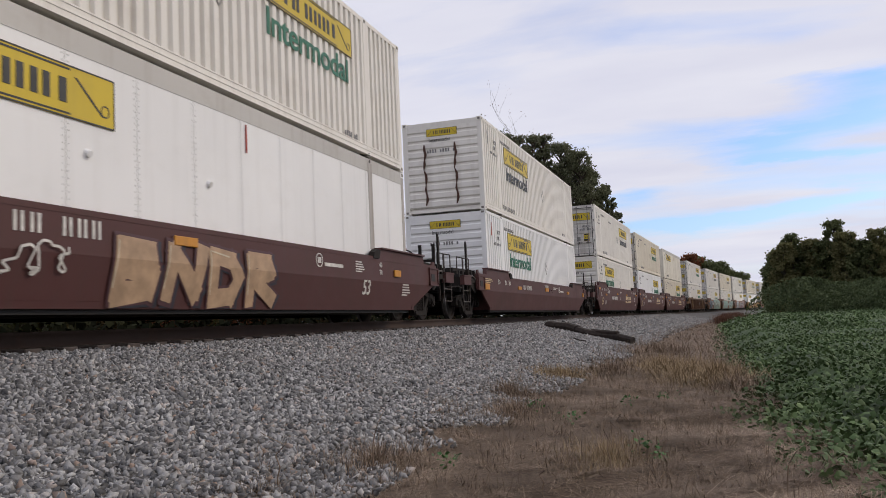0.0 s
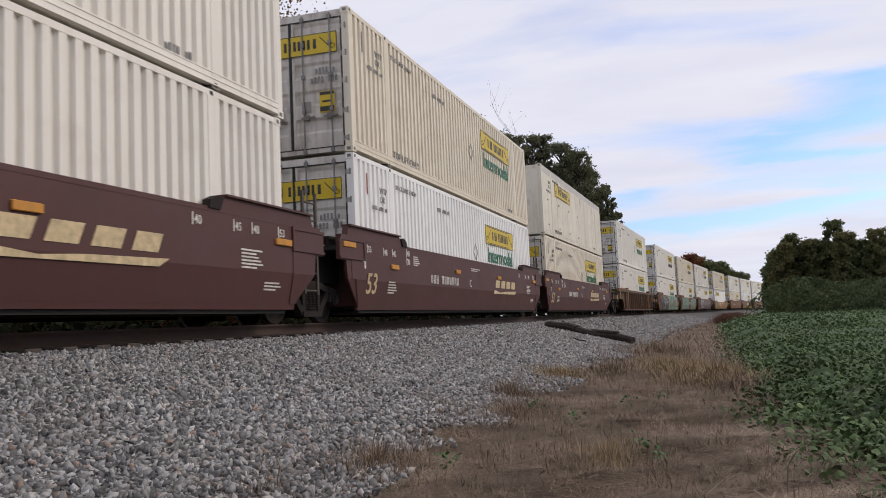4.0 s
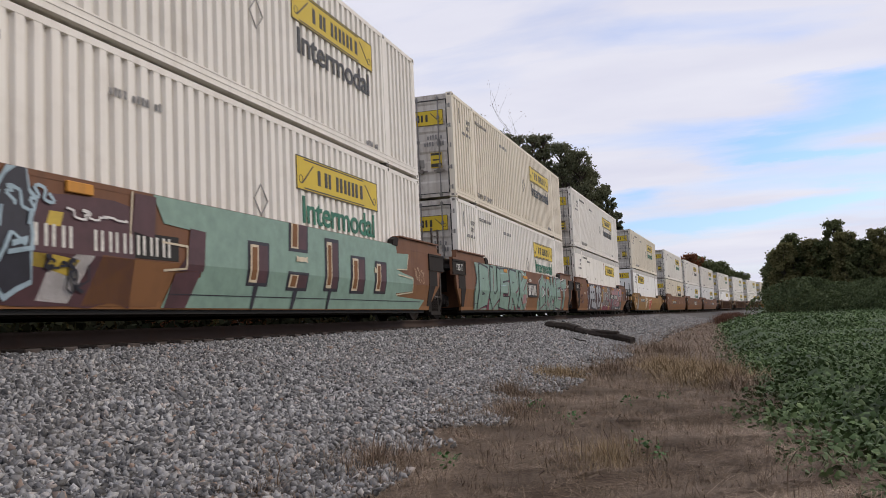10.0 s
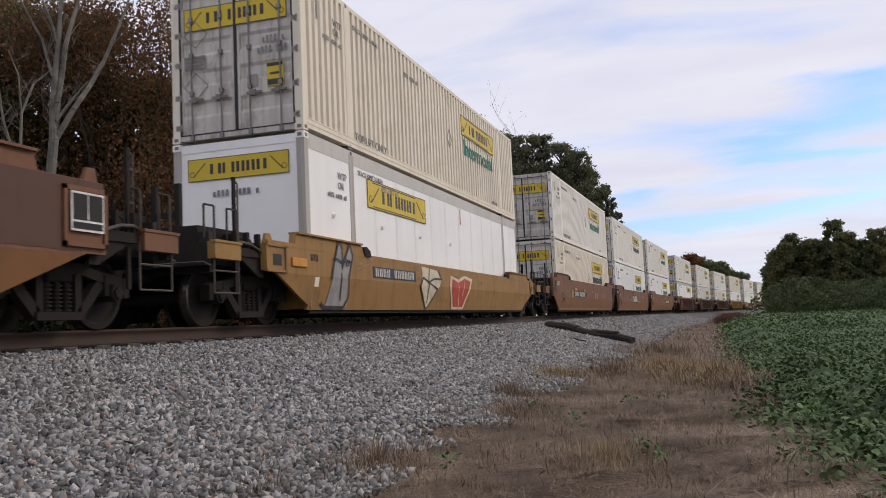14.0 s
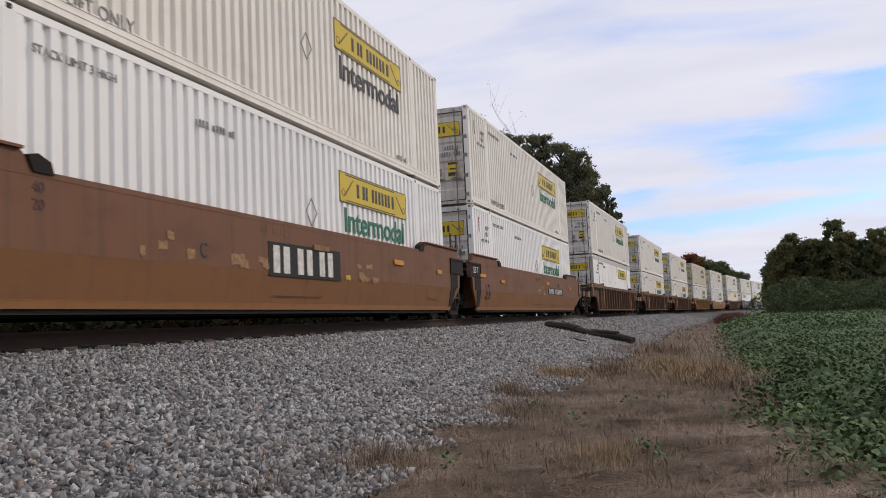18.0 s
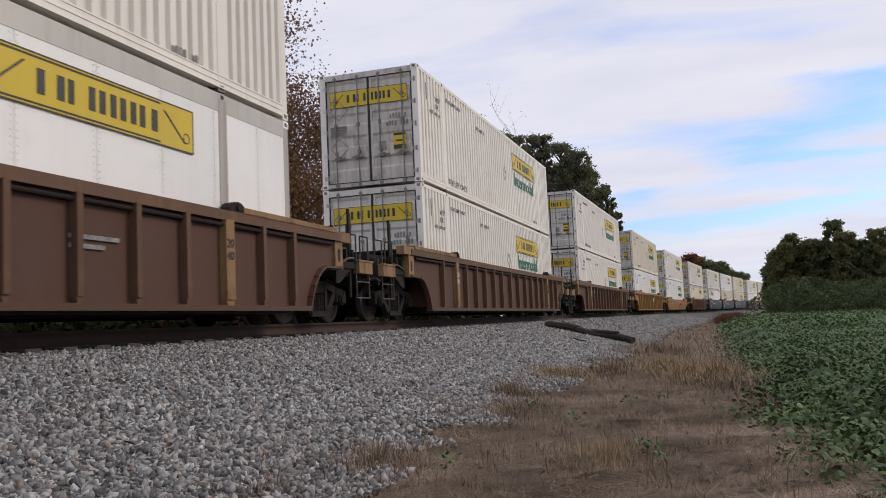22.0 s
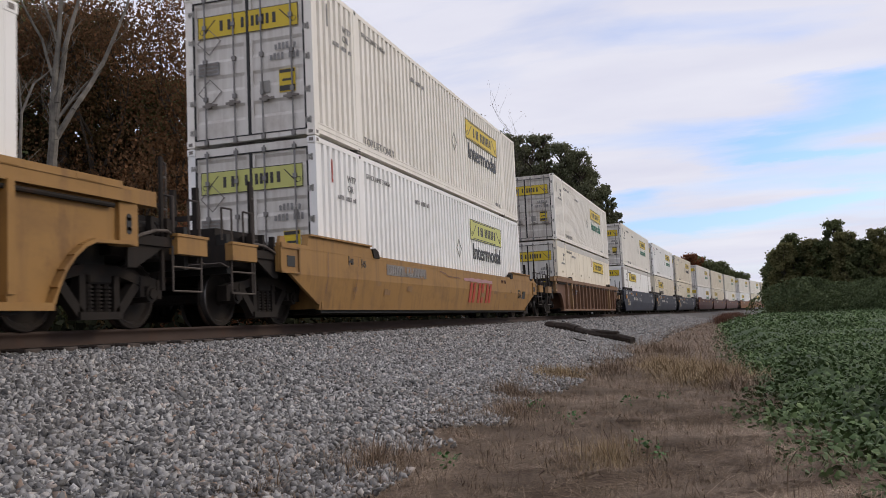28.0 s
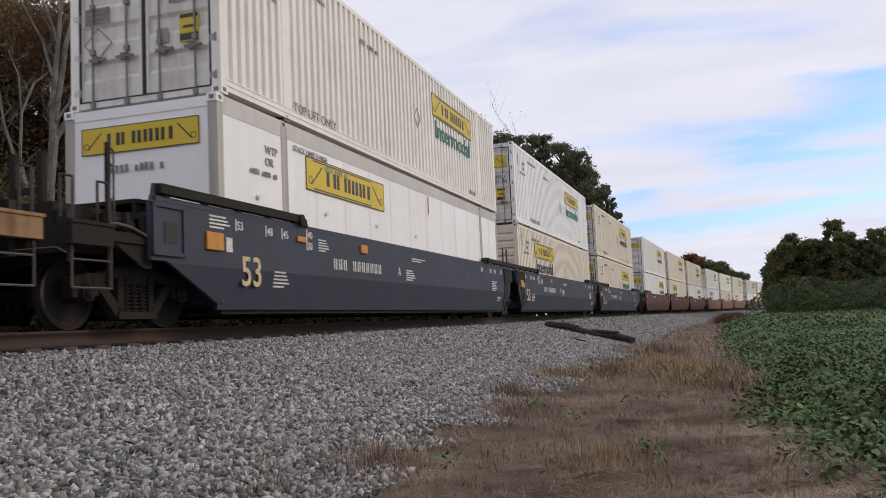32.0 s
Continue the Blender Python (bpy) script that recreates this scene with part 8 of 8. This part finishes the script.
# the wall of the wood behind the bare trees: it stands higher where the sycamore rises
for k in range(17):
    az, r = 0.50 + 0.0215 * k, 41 + (k * 7 % 5) * 1.5
    rise = 0.345 if az > 0.665 else 0.275 if az > 0.63 else 0.285 if az > 0.60 else 0.235
    crowned_tree("back_tree", 170 + k % 6, 14.5, 3.0, stand(r * math.cos(az), r * math.sin(az), k * 1.3, (r * math.tan(rise) + 1.05) / 14.5), "dull brown-green tree deep in the wood", (DULL, OLIVE, DULL, DARKL)[k % 4], 15000, 0.13, 0.02)


# the green stand farther along, left of the track: bearing, range, height, half breadth, how sparse
for k, (az, r, h, half, thin) in enumerate([(0.243, 92, 19.5, 3.4, 0.3), (0.222, 90, 20.6, 3.0, 0.4), (0.207, 91, 20.5, 2.5, 0.35), (0.190, 90, 20.2, 2.3, 0.3), (0.177, 91, 20.4, 1.9, 0.3), (0.157, 90, 19.2, 2.6, 0.15), (0.1365, 90, 18.3, 2.5, 0.15),
                                            (0.127, 92, 16.6, 1.9, 0.15), (0.1085, 92, 14.5, 1.3, 0.2), (0.098, 98, 12.2, 1.0, 0.2), (0.20, 96, 18.5, 3.6, 0.1), (0.172, 96, 18.2, 3.4, 0.1), (0.147, 97, 17.6, 3.2, 0.1), (0.122, 99, 14.5, 2.2, 0.1), (0.26, 96, 18, 3.8, 0.1), (0.29, 98, 17, 4.0, 0.1)]):
    crowned_tree("green_tree", 60 + k, h, half, stand(r * math.cos(az), r * math.sin(az), k * 1.7), "dark green broadleaf tree with an uneven crown", GREENT, 10000, 0.17, 0.3, thin)
tree("bare_tree", "bare", 13, 22.2, stand(76.5, 16.7, 0.3, 1.0), "thin leafless tree rising over the wood", OAKL, BARK, 400, 0.09, clump=0.012)
# the tree line where the track bends out of sight
for k in range(20):
    a = 0.030 - 0.0034 * k + rt.uniform(-0.0008, 0.0008)
    r = 262 + rt.uniform(-4, 14)
    crowned_tree("far_tree", 100 + k % 4, 17.0, 4.2, stand(r * math.cos(a), r * math.sin(a), k, rt.uniform(0.95, 1.08) - 0.021 * max(0, k - 3)), "distant dark tree beyond the track", RUSSET if k in (2, 3, 4) else DARKL, 2600, 0.55, 0.1)
# the wood past the vine field: bearing, height, half breadth
WOOD = [(-0.061, 6.4, 1.6), (-0.067, 8.5, 2.0), (-0.076, 10.0, 2.4), (-0.085, 11.4, 2.3), (-0.095, 9.7, 2.5), (-0.106, 10.4, 2.3), (-0.116, 10.0, 2.5), (-0.1275, 12.7, 2.3), (-0.1385, 10.8, 2.3), (-0.148, 9.6, 2.4), (-0.157, 9.4, 2.4), (-0.167, 10.9, 2.3), (-0.178, 11.2, 2.6), (-0.190, 10.6, 2.6)]
for k in range(9):
    WOOD.append((-0.210 - 0.028 * k + rt.uniform(-0.003, 0.003), rt.uniform(9.5, 12.5), 3.0))
for k, (az, h, half) in enumerate(WOOD):
    r = 130 + rt.uniform(-3, 3)
    crowned_tree("wood_tree", 120 + k % 15, h, half, stand(r * math.cos(az), r * math.sin(az), k * 2.1), "dark green tree in the wood past the vine field", OLIVE if k % 3 == 2 else DARKL, 8500, 0.25, 0.05)
    if 0 < k < 16:
        r = 139 + rt.uniform(-2, 3)
        crowned_tree("wood_tree", 140 + k % 3, 9.6, 3.6, stand(r * math.cos(az - 0.006), r * math.sin(az - 0.006), k), "dark green tree deeper in the wood", DARKL, 9000, 0.34, 0.02)


def mound(seed, r):
    r2 = np.random.default_rng(seed)
    n = 9000
    a, u = r2.uniform(0, 2 * np.pi, n), r2.uniform(0, 1, n) ** 0.7
    rad = u * (1 + 0.2 * np.sin(a * 3 + seed) + 0.1 * np.sin(a * 7))
    z = np.sqrt(np.clip(1 - u * u, 0, 1)) * (0.62 + 0.12 * np.sin(a * 4 + seed * 2)) + r2.normal(0, 0.02, n)
    pos = np.stack([rad * np.cos(a), rad * np.sin(a), z], 1) * r
    v, f = chips(r2, pos, r2.uniform(0.13, 0.27, n), 0.9)
    return bulk("vine_mound", v, f, MOUNDL)


MOUNDS = [mound(80 + k, 6.0) for k in range(3)]
for k in range(20):
    a = -0.094 - 0.0165 * k + rt.uniform(-0.004, 0.004)
    r = 108 + rt.uniform(-6, 10)
    ob = new("vine_mound", MOUNDS[k % 3])
    ob.matrix_basis = stand(r * math.cos(a), r * math.sin(a), k * 1.9, (0.95, 0.6, 0.8, 0.5)[k % 4] * rt.uniform(0.9, 1.1))
    tagged(ob, "bush swallowed by green trailing vines", "bush", "vine mounds before the wood")


# ---- small things on the verge ----
def log(bm):
    rnd = random.Random(5)
    p = Vector((0, 0, 0.12))
    for k in range(8):
        q = Vector((0.35 * (k + 1), 0.05 * math.sin(k * 1.7), 0.14 + 0.04 * math.sin(k * 1.3)))
        tube(bm, p, q, 0.19 - 0.011 * k + rnd.uniform(-0.012, 0.012), 9, 0.185 - 0.011 * k + rnd.uniform(-0.012, 0.012))
        p = q
    tube(bm, (1.5, 0.03, 0.20), (2.35, -0.02, 0.30), 0.09, 7, 0.06)
    tube(bm, (0.1, 0, 0.2), (0.7, 0.1, 0.33), 0.09, 7, 0.03)


lg = new("charred_log", mesh("charred_log", log, CHAR))
a_, b_ = Vector((28.4, 5.25, -0.50)), Vector((25.9, 2.3, -1.02))
lg.matrix_basis = Matrix.Translation(a_) @ (b_ - a_).to_track_quat("X", "Z").to_matrix().to_4x4() @ Matrix.Diagonal(((b_ - a_).length / 2.8, 1, 1, 1))
tagged(lg, "charred broken log lying on the ballast", "log")


def low_brush(cx, cy, seed):
    """A knee-high bush of reddish dead twigs."""
    r2 = np.random.default_rng(seed)
    n = 900
    a, q = r2.uniform(0, 2 * np.pi, n), np.abs(r2.normal(0, 0.5, n))
    V, F = blades(r2, on_ground(cx + q * np.cos(a) * 0.8, cy + q * np.sin(a) * 0.8), r2.uniform(0.3, 1.0, n), r2.uniform(0.012, 0.03, n), 0.3, 0.5)
    tagged(new("dead_brush", bulk("dead_brush", V, F, REDBRUSH)), "low bush of reddish dead twigs on the verge", "bush", "dead brush on the far verge")


REDBRUSH = islands("reddish_dead_twigs", (0.06, 0.024, 0.014), (0.20, 0.09, 0.05), (0.11, 0.045, 0.026))
for k in range(12):
    low_brush(66 + k * 1.9, -0.9 - 0.10 * k + 0.5 * math.sin(k * 2.3), 200 + k)


def stick(bm):
    bent(bm, [(0, 0, 0.03), (0.25, 0.03, 0.05), (0.5, -0.02, 0.04), (0.8, 0.03, 0.10)], 0.018, 6)


sk = new("stick", mesh("stick", stick, CHAR))
sk.matrix_basis = Matrix.Translation((22.5, 3.2, float(grade(4.3)) + 0.02)) @ Matrix.Rotation(0.5, 4, "Z")
tagged(sk, "short dark stick lying on the ballast", "stick")


def weed(cx, cy, h, seed, label="dry leafless weed stalk"):
    rnd = random.Random(seed)

    def build(bm):
        p = Vector((0, 0, -0.03))
        for k in range(5):
            q = Vector((rnd.uniform(-0.02, 0.02) * k, rnd.uniform(-0.02, 0.02) * k, h * (k + 1) / 5))
            tube(bm, p, q, 0.005 - 0.0007 * k, 5, 0.0045 - 0.0007 * k)
            if k > 1:
                tube(bm, q, q + Vector((rnd.uniform(-0.1, 0.1), rnd.uniform(-0.1, 0.1), 0.06)) * h, 0.003, 4, 0.0015)
            p = q
    ob = new("weed_stalk", mesh("weed_%d" % seed, build, STRAW))
    ob.matrix_basis = stand(cx, cy)
    tagged(ob, label, "weed", "dry weeds on the verge")


for k, (x, y, h) in enumerate([(5.14, 2.11, 0.38), (4.41, 2.39, 0.30), (7.0, 0.76, 0.30), (4.85, -0.30, 0.36), (31.7, 2.14, 0.6), (33, 2.0, 0.5), (5.1, 1.03, 0.18), (5.7, 0.7, 0.3)]):
    weed(x, y, h, 90 + k)


def sprig(cx, cy, seed):
    """A small green seedling in the dead grass."""
    r2 = np.random.default_rng(seed)
    n = 26
    pos = on_ground(cx + r2.normal(0, 0.05, n), cy + r2.normal(0, 0.05, n)) + np.stack([np.zeros(n), np.zeros(n), r2.uniform(0.01, 0.12, n)], 1)
    v, f = leaves(r2, pos, r2.uniform(0.018, 0.035, n), 0.7)
    tagged(new("green_sprig", bulk("green_sprig", v, f, FERN)), "small green seedling in the dead grass", "weed", "green seedlings")


for k, (x, y) in enumerate([(7.78, 1.28), (6.16, 0.43), (8.4, 1.75), (6.4, 0.55), (9.2, 0.9), (5.4, 1.7), (10.5, 0.6)]):
    sprig(x, y, 120 + k)


# ---- everything that moves ----
def motions():
    times_ = [float(t) for t in range(33)]
    for ob, s0, z, turned_ in TRAIN:
        rows = []
        for t in times_:
            x, y, th = track(s0 + CL - gone(t))
            rows.append((t, pose(x, y, z, 0, 0, math.degrees(th) + (180 if turned_ else 0))))
        walk(ob, rows)
    first = {}
    for k, w in WHEELS:
        if k not in first:
            first[k] = w
            ax = w.matrix_basis.translation.x
            walk(w, [(f / FPS, pose(ax, 0, WHEEL_R, 0, math.degrees(-(gone(f / FPS) - gone(0)) / WHEEL_R) % 360, 0)) for f in range(32 * FPS + 1)])
        else:
            src = first[k].animation_data
            w.rotation_mode = "QUATERNION"
            w.animation_data_create().action = src.action
            w.animation_data.action_slot = src.action_slot


motions()
